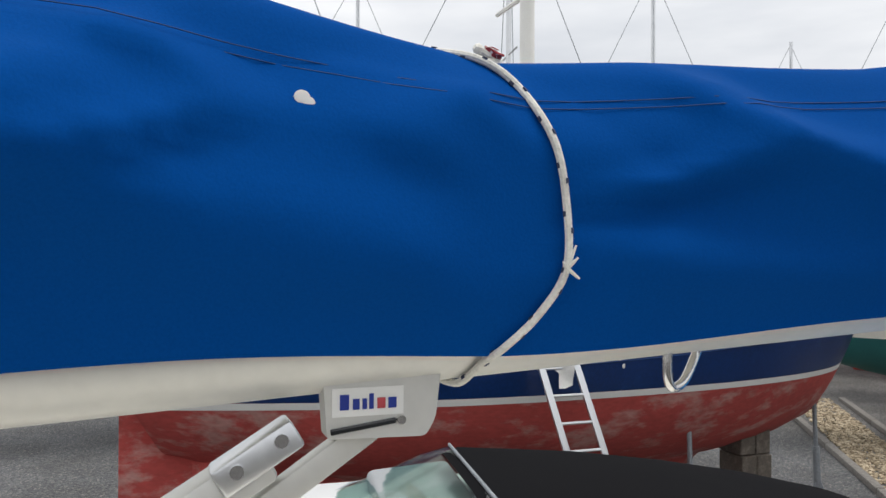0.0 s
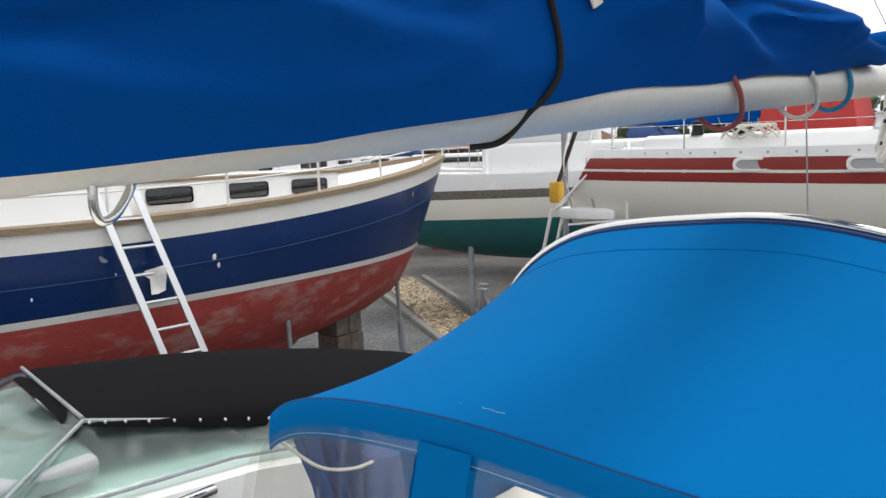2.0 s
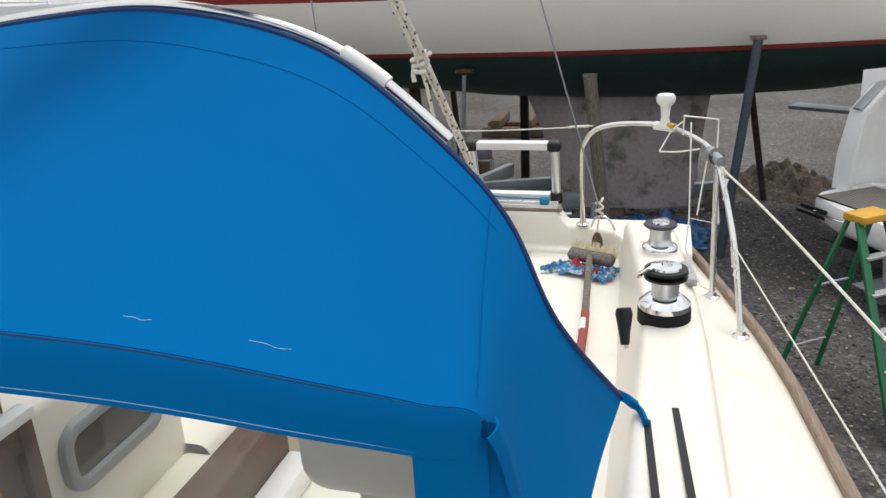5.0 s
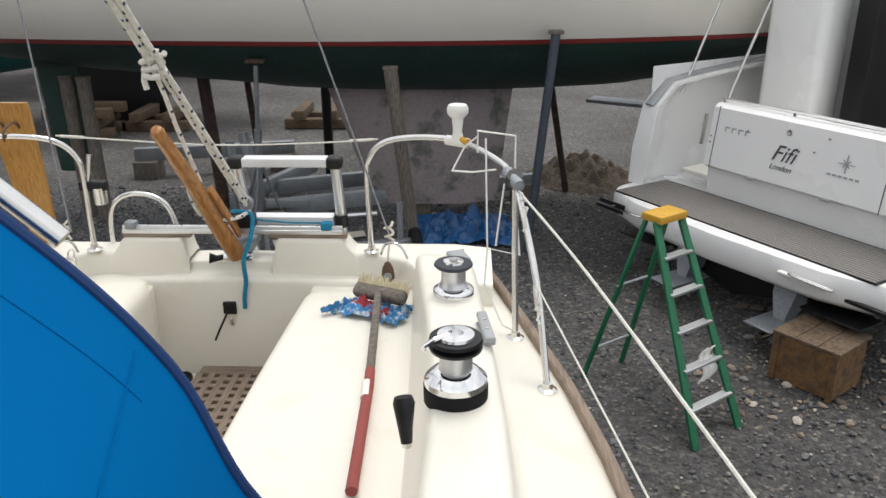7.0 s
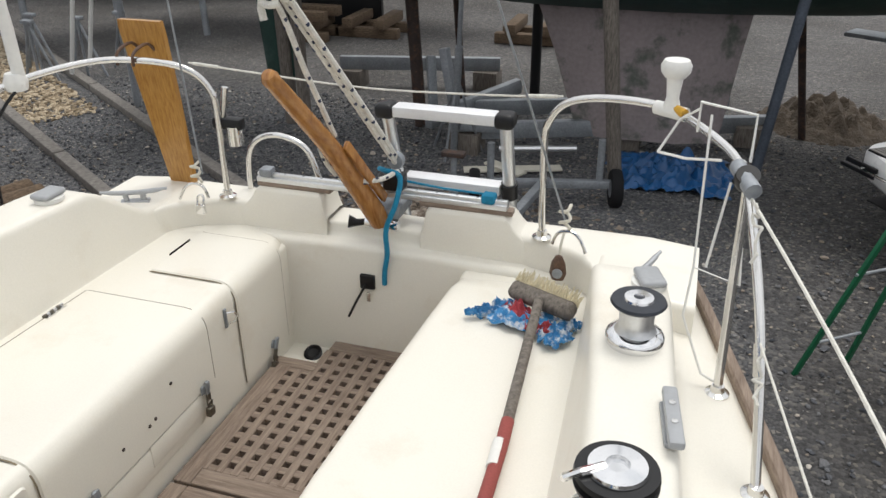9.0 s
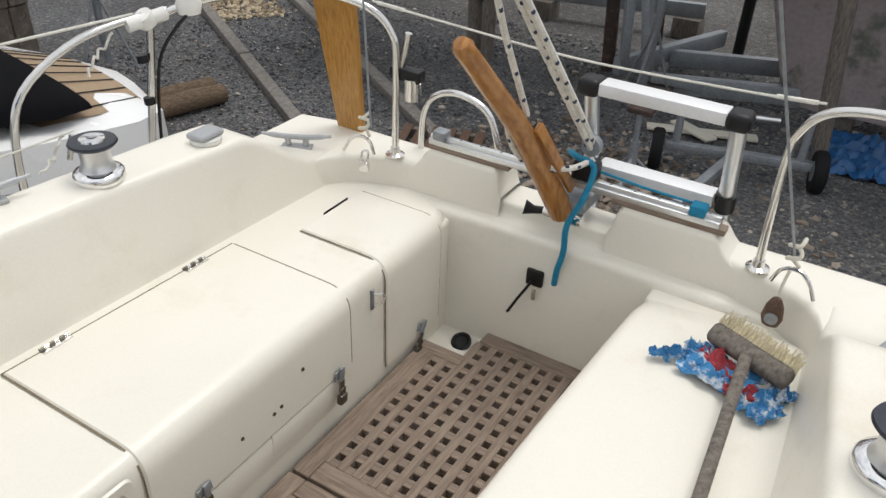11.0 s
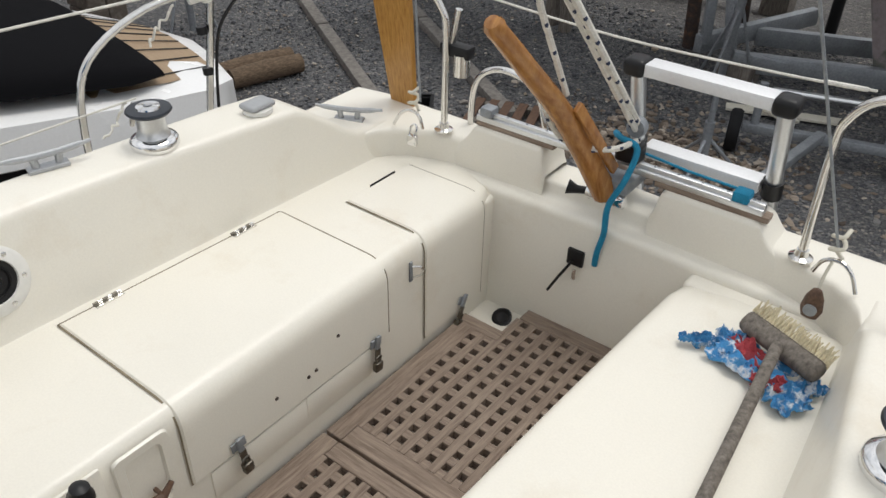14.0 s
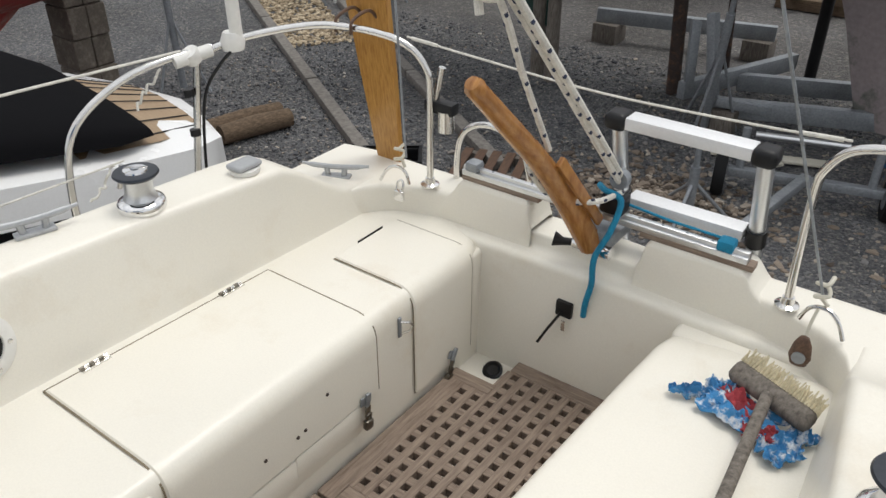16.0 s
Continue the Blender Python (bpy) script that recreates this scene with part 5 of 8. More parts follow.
for k in range(NR + 1):
    t = k / NR
    ring = []
    for i, (p, q) in enumerate(zip(fl, al)):
        v = p.lerp(q, t)
        u = i / (len(fl) - 1)
        sag = math.sin(math.pi * t) * (0.020 * math.sin(math.pi * u))
        v.z -= sag
        fold = 0.011 * math.sin(math.pi * t) * math.sin(26 * u + 5 * t) * (abs(u - 0.5) * 2) ** 1.5
        v += Vector((0.6, 0, 0.8)) * fold * (1 if u > 0.5 else -1)
        v.z += 0.0012 * math.sin(150 * (u - 0.13 * t)) * math.exp(-((u - 0.28 - 0.1 * t) / 0.05) ** 2) * math.sin(math.pi * t) ** 0.7
        v.z += 0.004 * noise.noise((v.x * 4, v.y * 4, 2)) * math.sin(math.pi * t)
        ring.append(v)
    rings.append(ring)
part("canopy", thicken(skin(bm, [r[18:] for r in rings], closed=False), 0.002), BLUEHOOD, hood, "stretched blue canvas top", sharp=70)
part("side_cloth", thicken(skin(bmesh.new(), [r[:19] for r in rings[11:]], closed=False), 0.002), BLUEHOOD, hood)
part("window", thicken(skin(bmesh.new(), [r[:19] for r in rings[:12]], closed=False), 0.0015), VINYL, hood, "clear vinyl side window")
# the front band, then windows in the front panel
def front_pt(i, d, out=0.0):
    """A point d metres down the front panel from the front hoop."""
    p = fl[i]
    return Vector((p.x - 0.10 * d * max(0, p.x), p.y - out - 0.1 * d, p.z - d))


top0, top1 = 18, 71     # the arch's stretch that carries the front panel
bm = bmesh.new()
skin(bm, [[front_pt(i, d, out) for i in range(top0, top1 + 1)] for d, out in ((-0.001, 0.004), (0.004, 0.008), (0.036, 0.010), (0.072, 0.007))], closed=False)
part("front_band", thicken(bm, 0.003), BLUEHOOD, hood)
part("piping", new_tube([front_pt(i, 0.0, 0.007) for i in range(top0, top1 + 1)], 0.0022, 6), NAVYCLOTH, hood, "dark blue piping along the front hoop")
part("stitch_line", new_tube([front_pt(i, 0.064, 0.0110) for i in range(top0, top1 + 1)], 0.0006, 4), STITCH, hood)


def at_x(x):
    return min(range(len(fl) // 8, len(fl) * 7 // 8), key=lambda i: abs(fl[i].x - x))


def front_panel(name, x0, x1, mat, d0, d1, out=0.0, wave=0.0, n=24, crease=0.0):
    bm = bmesh.new()
    rows = []
    for j in range(9):
        d = d0 + (d1 - d0) * j / 8
        row = []
        for k in range(n + 1):
            x = x0 + (x1 - x0) * k / n
            i = at_x(x)
            k2 = i + 1 if fl[i].x < x else i - 1
            f = (x - fl[i].x) / (fl[k2].x - fl[i].x) if fl[k2].x != fl[i].x else 0
            e = fl[i].lerp(fl[k2], min(1, max(0, f)))
            row.append(Vector((x, e.y - 0.002 - 0.28 * d * min(1, max(0, 1 - (x - 0.1) / 0.6)) - out + (wave * math.sin(9 * x + 3 * d) + crease * (math.sin(70 * x + 9 * d) + 0.6 * math.sin(131 * x - 14 * d))) * math.sin(math.pi * j / 8), e.z - d)))
        rows.append(row)
    skin(bm, rows, closed=False)
    return part(name, thicken(bm, 0.0015 if mat is VINYL else 0.003), mat, hood)


front_panel("window", -0.175, 0.712, VINYL, 0.045, 0.55, 0, 0.005, 60, 0.0008)
front_panel("corner_cloth", 0.705, 0.783, BLUEHOOD, 0.03, 0.50, 0.004)
front_panel("window", -0.74, -0.295, VINYL, 0.045, 0.58, 0, 0.012, 80, 0.0045)
front_panel("window_strip", -0.288, -0.185, BLUEHOOD, 0.045, 0.58, 0.004)
for ob in hood.children:
    if ob.name.startswith("window") and not ob.name.startswith("window_strip"):
        ob.visible_shadow = False
bm = bmesh.new()
rows = [[fl[i] + Vector((0.006 + 0.01 * (1 - abs(s)), s * 0.028 - 0.012, 0)) for s in (-1, -0.3, 0.3, 1)] for i in range(72, len(fl))]
rows = [[fl[i] + Vector((0.002, 0, 0)), fl[i].lerp(Vector((0.80, fl[72].y, fl[i].z)), 0.5) + Vector((0.008, 0, 0)), Vector((0.768, fl[72].y + 0.006, fl[i].z))] for i in range(72, len(fl))]
part("side_cloth", thicken(skin(bmesh.new(), rows, closed=False), 0.003), BLUEHOOD, hood)
rows = [[fl[i] + Vector((0.006 + 0.01 * (1 - abs(s)), s * 0.028 - 0.012, 0)) for s in (-1, -0.3, 0.3, 1)] for i in range(72, len(fl))]
part("side_strip", thicken(skin(bm, rows, closed=False), 0.003), BLUEHOOD, hood)
# stainless grab rail along the aft hoop
rail_pts = [p + Vector((p.x * 0.01, 0.028, 0.010)) for p in al[22:66]]
part("grab_rail", new_tube(rail_pts, 0.0125, 10), STEEL, hood, "stainless grab rail round the hood's edge")
part("hoop", new_tube([Vector((p.x * 0.965, p.y - 0.003, p.z - 0.022)) for p in al[2:86]], 0.011, 10), STEEL, hood)
part("hem", new_tube([p + Vector((0, 0.004, 0)) for p in al], 0.008, 8), NAVYCLOTH, hood)
part("rail_joint", new_tube(rail_pts[35:39], 0.018, 10), PAPERWHITE, hood)
part("hem_pocket", new_tube(glide([(0.935, -2.14, 0.81), (0.955, -2.12, 0.785), (0.985, -2.13, 0.762), (1.0, -2.18, 0.755)], 5), [0.03] * 8 + [0.02] * 8, 10, 0.4), BLUEHOOD, hood)
for y0, mt in ((-2.15, BLACK), (-2.08, BLACK)):
    part("strap", beam(bmesh.new(), (1.0 + (y0 + 2.15), y0, 0.752), (1.04 + (y0 + 2.15), y0 - 0.5, 0.768), 0.018, 0.003), mt, hood, "black tie-down strap")
for x0, x1 in ((0.40, 0.445), (0.545, 0.57), (-0.25, -0.225), (-0.185, -0.155)):
    a, b = rings[1][at_x(x0)], rings[1][at_x(x1)]
    part("loose_thread", new_tube(glide([a.lerp(b, f) + Vector((0.0, 0.01 + 0.003 * math.sin(7 * f), 0.0022)) for f in (0, 0.4, 0.7, 1)], 4), 0.0005, 4), STITCH, hood)
part("seam", new_tube([v + Vector((0, 0, 0.0010)) for v in rings[19][10:72]], 0.0006, 4), BLUEHOOD, hood)
part("seam", new_tube([rings[k][at_x(0.77)] + Vector((0.002, 0, 0.0015)) for k in range(1, NR)], 0.0008, 4), BLUEHOOD, hood)

# ---- boom, sail cover and kicking strut ----
def boom_axis(y):
    return Vector((0, y, 2.038 + 0.057 * (y + 3.838)))


boom = thing("boom", "grey anodised aluminium boom above the coachroof", "boom", (0, -4, 1.95))
part("spar", new_tube([boom_axis(-6.25), boom_axis(-1.38)], 0.045, 28), BOOMALU, boom)
part("end_cap", new_tube([boom_axis(-1.39), boom_axis(-1.33)], [0.047, 0.038], 20), GALV, boom)
cover = thing("sail_cover", "royal blue canvas sail cover laced over the boom", "sail cover", (0, -3.5, 2.05))
HT = [(-6.2, 0.44), (-5.2, 0.36), (-4.75, 0.29), (-4.6, 0.262), (-4.377, 0.218), (-4.204, 0.181), (-4.05, 0.183), (-3.86, 0.187), (-3.66, 0.205), (-3.56, 0.22), (-3.44, 0.265), (-3.313, 0.232), (-3.045, 0.197), (-2.7, 0.180), (-2.447, 0.167), (-2.2, 0.11), (-2.05, 0.065), (-1.98, 0.047)]
HEM = [(-6.2, 0.0), (-4.51, -0.008), (-4.208, -0.023), (-3.873, -0.030), (-3.53, -0.004), (-3.1, 0.012), (-2.605, 0.021), (-1.98, 0.036)]
bm = bmesh.new()
rings = []
for y in np.concatenate((np.linspace(-6.2, -4.9, 30), np.linspace(-4.88, -1.98, 360))):
    c = boom_axis(y)
    h, hem = lerp(HT, y), lerp(HEM, y)
    waist = 1 - 0.22 * math.exp(-((y + 4.17) / 0.05) ** 2) - 0.25 * math.exp(-((y + 3.52) / 0.05) ** 2)
    ring = []
    for k in range(53):
        u = k / 52 * 2 - 1                      # -1 starboard hem, 0 ridge, 1 port hem
        a = abs(u)
        z = h + (hem - h) * a ** 1.5
        w = lerp([(0, 0.004), (0.06, 0.018), (0.3, 0.047), (0.5, 0.066), (0.7, 0.078), (0.85, 0.072), (0.95, 0.056), (1.0, 0.049)], a)
        w = 0.049 + (w - 0.049) * (min(1.3, (h / 0.22)) ** 0.6 * waist if w > 0.049 else 1)
        env = math.sin(math.pi * min(1, a * 1.05)) if a < 0.95 else 0.02
        s1 = noise.noise((y * 1.3, z * 2, 0.4))
        fold = 0.020 * math.sin(7.5 * (y * 0.8 + 3.2 * z) + 3.0 * s1) * env
        fold += 0.014 * math.sin(20 * (y * 0.45 + 2.0 * z) + 4 * noise.noise((y * 2.5, z * 5, 1))) * env
        fold += 0.020 * noise.noise((y * 2.2, z * 7, 3.3)) * env
        fold += 0.026 * max(0.0, 1 - 5 * abs(noise.noise((y * 1.3 + z * 2.5, z * 5 - y * 0.8, 7.7)))) * env
        fold += 0.015 * max(0.0, 1 - 6 * abs(noise.noise((y * 3.1 - z * 3, z * 9 + y * 1.4, 2.1)))) * env
        for yy, zz, ln in ((-4.16, 0.065, 0.075), (-4.18, 0.018, 0.05), (-3.52, 0.07, 0.05)):
            fold -= 0.010 * math.exp(-((y - yy) / ln) ** 2 - ((z - zz) / 0.010) ** 2)
            fold += 0.006 * math.exp(-((y - yy) / ln) ** 2 - ((z - zz - 0.022) / 0.012) ** 2)
        press = max(math.exp(-((y + 4.2) / 0.07) ** 4), math.exp(-((y + 3.54) / 0.13) ** 4))
        side = (w + fold) * (1 - press) + min(w + fold, 0.066) * press
        ring.append(Vector((math.copysign(side, u) if a > 0.01 else 0, c.y, c.z + z + 0.004 * math.sin(11 * y + 2 * s1) * (a > 0.9) + 0.010 * noise.noise((y * 3, 5, u)) * (a < 0.3))))
    rings.append(ring)
part("canvas", thicken(skin(bm, rings, closed=False), 0.002), BLUECOVER, cover, sharp=80)


def cover_at(y, z, out=0.004):
    """A point on the cover's port side at the height z."""
    r = min(rings, key=lambda q: abs(q[0].y - y))
    p = min(r[26:], key=lambda v: abs(v.z - z))
    return Vector((p.x + out, y, z))


for dy, dz, rr in ((0, 0, 0.0042), (0.004, -0.003, 0.0034), (-0.004, 0.003, 0.0026), (0.006, -0.007, 0.0018)):
    p = cover_at(-4.348 + dy, 2.152 + dz, 0.0006)
    bm = bmesh.new()
    bmesh.ops.create_icosphere(bm, subdivisions=2, radius=rr, matrix=Matrix.Translation(p) @ Matrix.Diagonal((0.05, 1.2, 1, 1)))
    part("dried_stain", bm, PAPERWHITE, cover, "dried white stain")
for dz in (0.0, 0.006):
    part("seam", new_tube([cover_at(y, boom_axis(y).z + lerp(HT, y) * 0.80 - dz, 0.0008) for y in np.linspace(-5.0, -2.0, 90)], 0.0004, 4), NAVYCLOTH, cover)
tie1 = thing("sail_lashing", "white flecked rope tied round the sail cover", "rope", (0.06, -4.2, 2.05))
flecked("rope", glide([Vector((0.0, -4.245, 2.203)), cover_at(-4.215, 2.194, 0.006), cover_at(-4.191, 2.174), cover_at(-4.176, 2.135), cover_at(-4.168, 2.093), cover_at(-4.168, 2.05), cover_at(-4.183, 2.02), cover_at(-4.206, 1.998), boom_axis(-4.214) + Vector((0.040, 0, -0.030)), boom_axis(-4.222) + Vector((0.014, 0, -0.047)), boom_axis(-4.23) + Vector((-0.02, 0, -0.045))], 8), 0.0027, tie1, step=0.0105)
kp = cover_at(-4.168, 2.05, 0.005)
for d in ((0.004, 0.007, -0.007), (0.003, 0.005, 0.015), (0.004, -0.005, 0.004), (0.004, 0.006, 0.007)):
    part("tail", new_tube([kp, kp + Vector(d) * 0.6, kp + Vector(d)], [0.0018, 0.0013, 0.0007], 6), ROPE, tie1)
tk = Vector((0.012, -4.200, 2.189))
part("knot", new_tube(glide([tk + Vector((0.006 * math.cos(k * 2), 0.012 * math.sin(k * 1.7), 0.003 * k - 0.005)) for k in range(8)], 4), 0.0036, 8), ROPE, tie1)
for k, mt in ((0, RAGRED), (1, PAPERWHITE), (2, RAGRED)):
    part("cloth_strip", thicken(skin(bmesh.new(), [[tk + Vector((0.004 * i - 0.006, -0.008 + 0.0048 * j + 0.002 * k, 0.003 + 0.0035 * i + 0.003 * math.sin(2 * i + j + k))) for j in range(4)] for i in range(4)], closed=False), 0.0012), mt, tie1, "faded strip of cloth")
tie2 = thing("black_lashing", "black cord tied round the sail cover", "rope", (0.06, -3.4, 2.1))
part("cord", new_tube(glide([Vector((0.0, -3.64, 2.262)), cover_at(-3.60, 2.243, 0.004), cover_at(-3.55, 2.20, 0.004), cover_at(-3.517, 2.137, 0.004), cover_at(-3.512, 2.09, 0.004), cover_at(-3.525, 2.06, 0.005), boom_axis(-3.54) + Vector((0.045, 0, -0.012)), boom_axis(-3.565) + Vector((0.02, 0, -0.045)), boom_axis(-3.575) + Vector((-0.02, 0, -0.05))], 6), 0.0040, 8), ROPEBLACK, tie2)
for ob in tie1.children:
    ob.data.transform(Matrix.Translation((0, -0.008, 0)))
web = thing("lifting_strap", "pale webbing strap hanging over the sail cover", "strap", (0.06, -3.35, 2.2))
bm = bmesh.new()
wa, wb = cover_at(-3.441, 2.17, 0.006), Vector((0.072, -3.52, 2.31))
wa.x = max(wa.x, 0.070)
skin(bm, [[p + Vector((0, dy, dy * 0.45)) for dy in (-0.010, 0.010)] for p in (wa, wa.lerp(wb, 0.5), wb, Vector((0.03, -3.535, 2.35)), Vector((0.0, -3.55, 2.6)))], closed=False)
part("webbing", thicken(bm, 0.003), WEB, web)
lift = thing("topping_lift", "white rope loops knotted above the sail cover", "rope", (0, -3.45, 2.3))
for dx, dy in ((0.02, 0.0), (-0.02, -0.11)):
    part("rope", new_tube(glide([(0.02 + dx, -3.61 + dy, 2.258), (0.03 + dx, -3.58 + dy, 2.252), (0.03 + dx, -3.53 + dy, 2.285), (0.02 + dx, -3.51 + dy, 2.34), (0, -3.50 + dy, 2.45), (0, -3.7, 4.8)], 6), 0.0042, 8), ROPE, lift)
    part("knot", new_tube(glide([(0.01 + dx + 0.008 * math.cos(k * 2.1), -3.51 + dy + 0.008 * math.sin(k * 2.1), 2.325 + 0.005 * k) for k in range(8)], 4), 0.0040, 8), ROPE, lift)
# fittings under the boom
def loop_under(y, mat, name, label, r=0.005, drop=0.07, tilt=0.04):
    th = thing(name, label, "loop", boom_axis(y))
    c = boom_axis(y)
    part("loop", new_tube(glide([c + Vector((0.047, -tilt, 0.03)), c + Vector((0.051, 0, -0.01)), c + Vector((0.035, tilt, -drop * 0.75)), c + Vector((0, tilt, -drop)), c + Vector((-0.035, tilt, -drop * 0.75)), c + Vector((-0.05, 0, -0.01))], 5), r, 8), mat, th)


bail = thing("boom_bail", "bent stainless bail under the boom", "fitting", boom_axis(-4.045))
c = boom_axis(-4.045)
part("bail", new_tube(glide([c + Vector((0.012, -0.010, -0.042)), c + Vector((0.012, -0.010, -0.060)), c + Vector((0.010, -0.004, -0.070)), c + Vector((0.008, 0.008, -0.066)), c + Vector((0.0, 0.024, -0.050)), c + Vector((0, 0.028, -0.040))], 5), 0.0038, 10), STEEL, bail)
loop_under(-2.92, REDROPE, "red_loop", "faded red cord looped under the boom")
loop_under(-2.50, WEB, "pale_loop", "pale cord looped under the boom")
loop_under(-2.25, ROPEBLUE, "blue_loop", "turquoise cord looped under the boom", 0.006, 0.065, 0.015)
# kicking strut
SY, SZ = 0.0395, 0.083
strut = thing("boom_strut", "grey boom strut bracket with an aluminium arm", "boom strut", (0, -4.35, 1.88))
outline = rounded([(-4.367, 1.897), (-4.286, 1.902), (-4.290, 1.866), (-4.297, 1.854), (-4.364, 1.856), (-4.367, 1.897)], [0, 0.004, 0.004, 0.004, 0.003, 0], 3)
part("bracket", skin(bmesh.new(), [[Vector((x, p.x, p.y)) for p in outline[:-1]] for x in (0.008, 0.026)]), BOOMALU, strut, sharp=30)
part("label_plate", new_box(0.025, 0.0268, -4.361, -4.313, 1.870, 1.8885), PAPERWHITE, strut)
for i, (y0, y1, mt) in enumerate(((-4.356, -4.350, SIGNBLUE), (-4.3475, -4.343, SIGNBLUE), (-4.341, -4.338, SIGNBLUE), (-4.3365, -4.3335, SIGNBLUE), (-4.331, -4.3255, RAGRED), (-4.3235, -4.318, SIGNBLUE))):
    part("print_bar", new_box(0.0267, 0.0274, y0, y1, 1.8745, 1.8815 + (0.003 if i in (0, 3) else 0)), mt, strut)
part("slot", beam(bmesh.new(), (0.0263, -4.362, 1.8605), (0.0263, -4.318, 1.866), 0.003, 0.004, 0.0008), DARKGLASS, strut)
part("slot_bolt", new_tube([(0.024, -4.315, 1.8665), (0.030, -4.315, 1.8665)], 0.003, 10), STEEL, strut)
part("arm", beam(bmesh.new(), (0.012, -5.9, 0.95), (0.012, -4.40, 1.845), 0.030, 0.026, 0.004), BOOMALU, strut)
part("sleeve", beam(bmesh.new(), Vector((0.018, -4.432, 1.833)), Vector((0.018, -4.383, 1.863)), 0.026, 0.020, 0.003), ALU, strut)
for yy, zz in ((-4.421, 1.842), (-4.394, 1.859)):
    part("bolt", new_tube([(0.029, yy, zz), (0.034, yy, zz)], 0.0045, 12), CHROME, strut)
part("rod", beam(bmesh.new(), Vector((0.008, -4.42, 1.80)), Vector((0.008, -4.33, 1.86)), 0.016, 0.018, 0.003), BOOMALU, strut)
for ob in strut.children:
    ob.data.transform(Matrix.Translation((0, SY, SZ)))

# ---- what shows through the hood's windows ----
comp = thing("companionway_frame", "varnished wooden companionway frame with a cream maker's plaque", "door frame", (-0.42, -2.85, 0.45))
part("rail", new_box(-0.425, -0.375, -3.3, -2.66, 0.925, 0.955, 0.006), WHITE, comp, "white hatch runner")
part("top_board", new_box(-0.435, -0.40, -3.3, -2.68, 0.845, 0.92, 0.005), DARKWOOD, comp)
part("post", new_box(-0.43, -0.395, -2.70, -2.655, 0.42, 0.93, 0.005), DARKWOOD, comp)
part("post", new_box(-0.43, -0.40, -2.86, -2.78, 0.42, 0.85, 0.005), VARNISH, comp)
part("board", new_box(-0.44, -0.42, -3.3, -2.68, 0.42, 0.85, 0.003), DARKWOOD, comp)
part("plaque", new_box(-0.40, -0.396, -2.84, -2.80, 0.75, 0.86, 0.002), WEB, comp, "cream plaque")
part("plaque_ring", lathe(bmesh.new(), [(0.010, 0), (0.015, 0), (0.015, 0.002), (0.010, 0.002)], Matrix.Translation((-0.396, -2.82, 0.82)) @ Matrix.Rotation(radians(90), 4, "Y"), 20), GREYPAINT, comp)
hb = thing("hatch_beam", "heavy dark wooden beam beside the companionway", "beam", (-0.1, -2.5, 0.42))
part("beam", new_box(-0.165, -0.055, -2.95, -2.08, 0.42, 0.625, 0.014, 3), DARKWOOD, hb)
part("runner", new_box(-0.05, 0.035, -3.0, -2.10, 0.42, 0.50, 0.01), WHITE, hb, "white runner")
pod = thing("white_pod", "white moulded plastic pod with a screwed flange", "pod", (0.46, -2.5, 0.42))
part("shell", box(bmesh.new(), 0.205, 0.575, -2.56, -2.36, 0.70, 1.15, 0.08, 5), PAPERWHITE, pod)
part("flange", new_box(0.18, 0.60, -2.42, -2.40, 0.67, 1.18, 0.008), PAPERWHITE, pod)
part("stem", lathe(bmesh.new(), [(0.0005, 0), (0.10, 0), (0.065, 0.12), (0.06, 0.40), (0.0005, 0.40)], Matrix.Translation((0.395, -2.45, 0.42)), 20), PAPERWHITE, pod)
for x in (0.215, 0.575):
    part("screw", new_tube([(x, -2.425, 0.80), (x, -2.43, 0.80)], 0.006, 8), INK, pod)
cl = thing("rope_clutches", "dark rope clutches and a block on a wooden plinth", "rope clutch", (-0.5, -2.9, 0.95))
part("plinth", new_box(-0.49, -0.40, -3.25, -2.74, 0.948, 0.985, 0.006), DARKWOOD, cl)
for k in range(3):
    part("clutch", new_box(-0.60 + 0.035 * k, -0.57 + 0.035 * k, -2.93, -2.80, 0.952, 1.01, 0.010), BLACK, cl)
part("block", lathe(bmesh.new(), [(0.0005, -0.02), (0.03, -0.02), (0.034, 0), (0.03, 0.02), (0.0005, 0.02)], Matrix.Translation((-0.47, -2.80, 1.015)) @ Matrix.Rotation(radians(90), 4, "Y"), 16), GALV, cl)
part("handle", new_tube([(-0.55, -2.80, 1.01), (-0.54, -2.74, 1.07)], 0.005, 6), STEEL, cl)
part("fairlead", new_tube(glide([(-0.52, -2.66, 0.90), (-0.52, -2.66, 0.975), (-0.50, -2.66, 0.995), (-0.48, -2.66, 0.975), (-0.48, -2.66, 0.90)], 4), 0.006, 8), STEEL, cl)
ls = thing("halyard_lines", "red, blue and grey halyard tails led aft over the cabin top", "rope", (-0.55, -3.2, 0.95))
for k, mt in enumerate((REDROPE, ROPEBLUE, ROPE, REDROPE)):
    x = -0.60 + 0.04 * k
    part("line", new_tube(glide([(x - 0.05, -3.7, 0.965), (x - 0.01, -3.35, 0.968), (x, -3.1, 0.97), (x, -2.9, 0.985), (x + 0.02, -2.78, 1.0), (x - 0.02, -2.70, 0.96)], 5), 0.006, 6), mt, ls)
rc = random.Random(21)
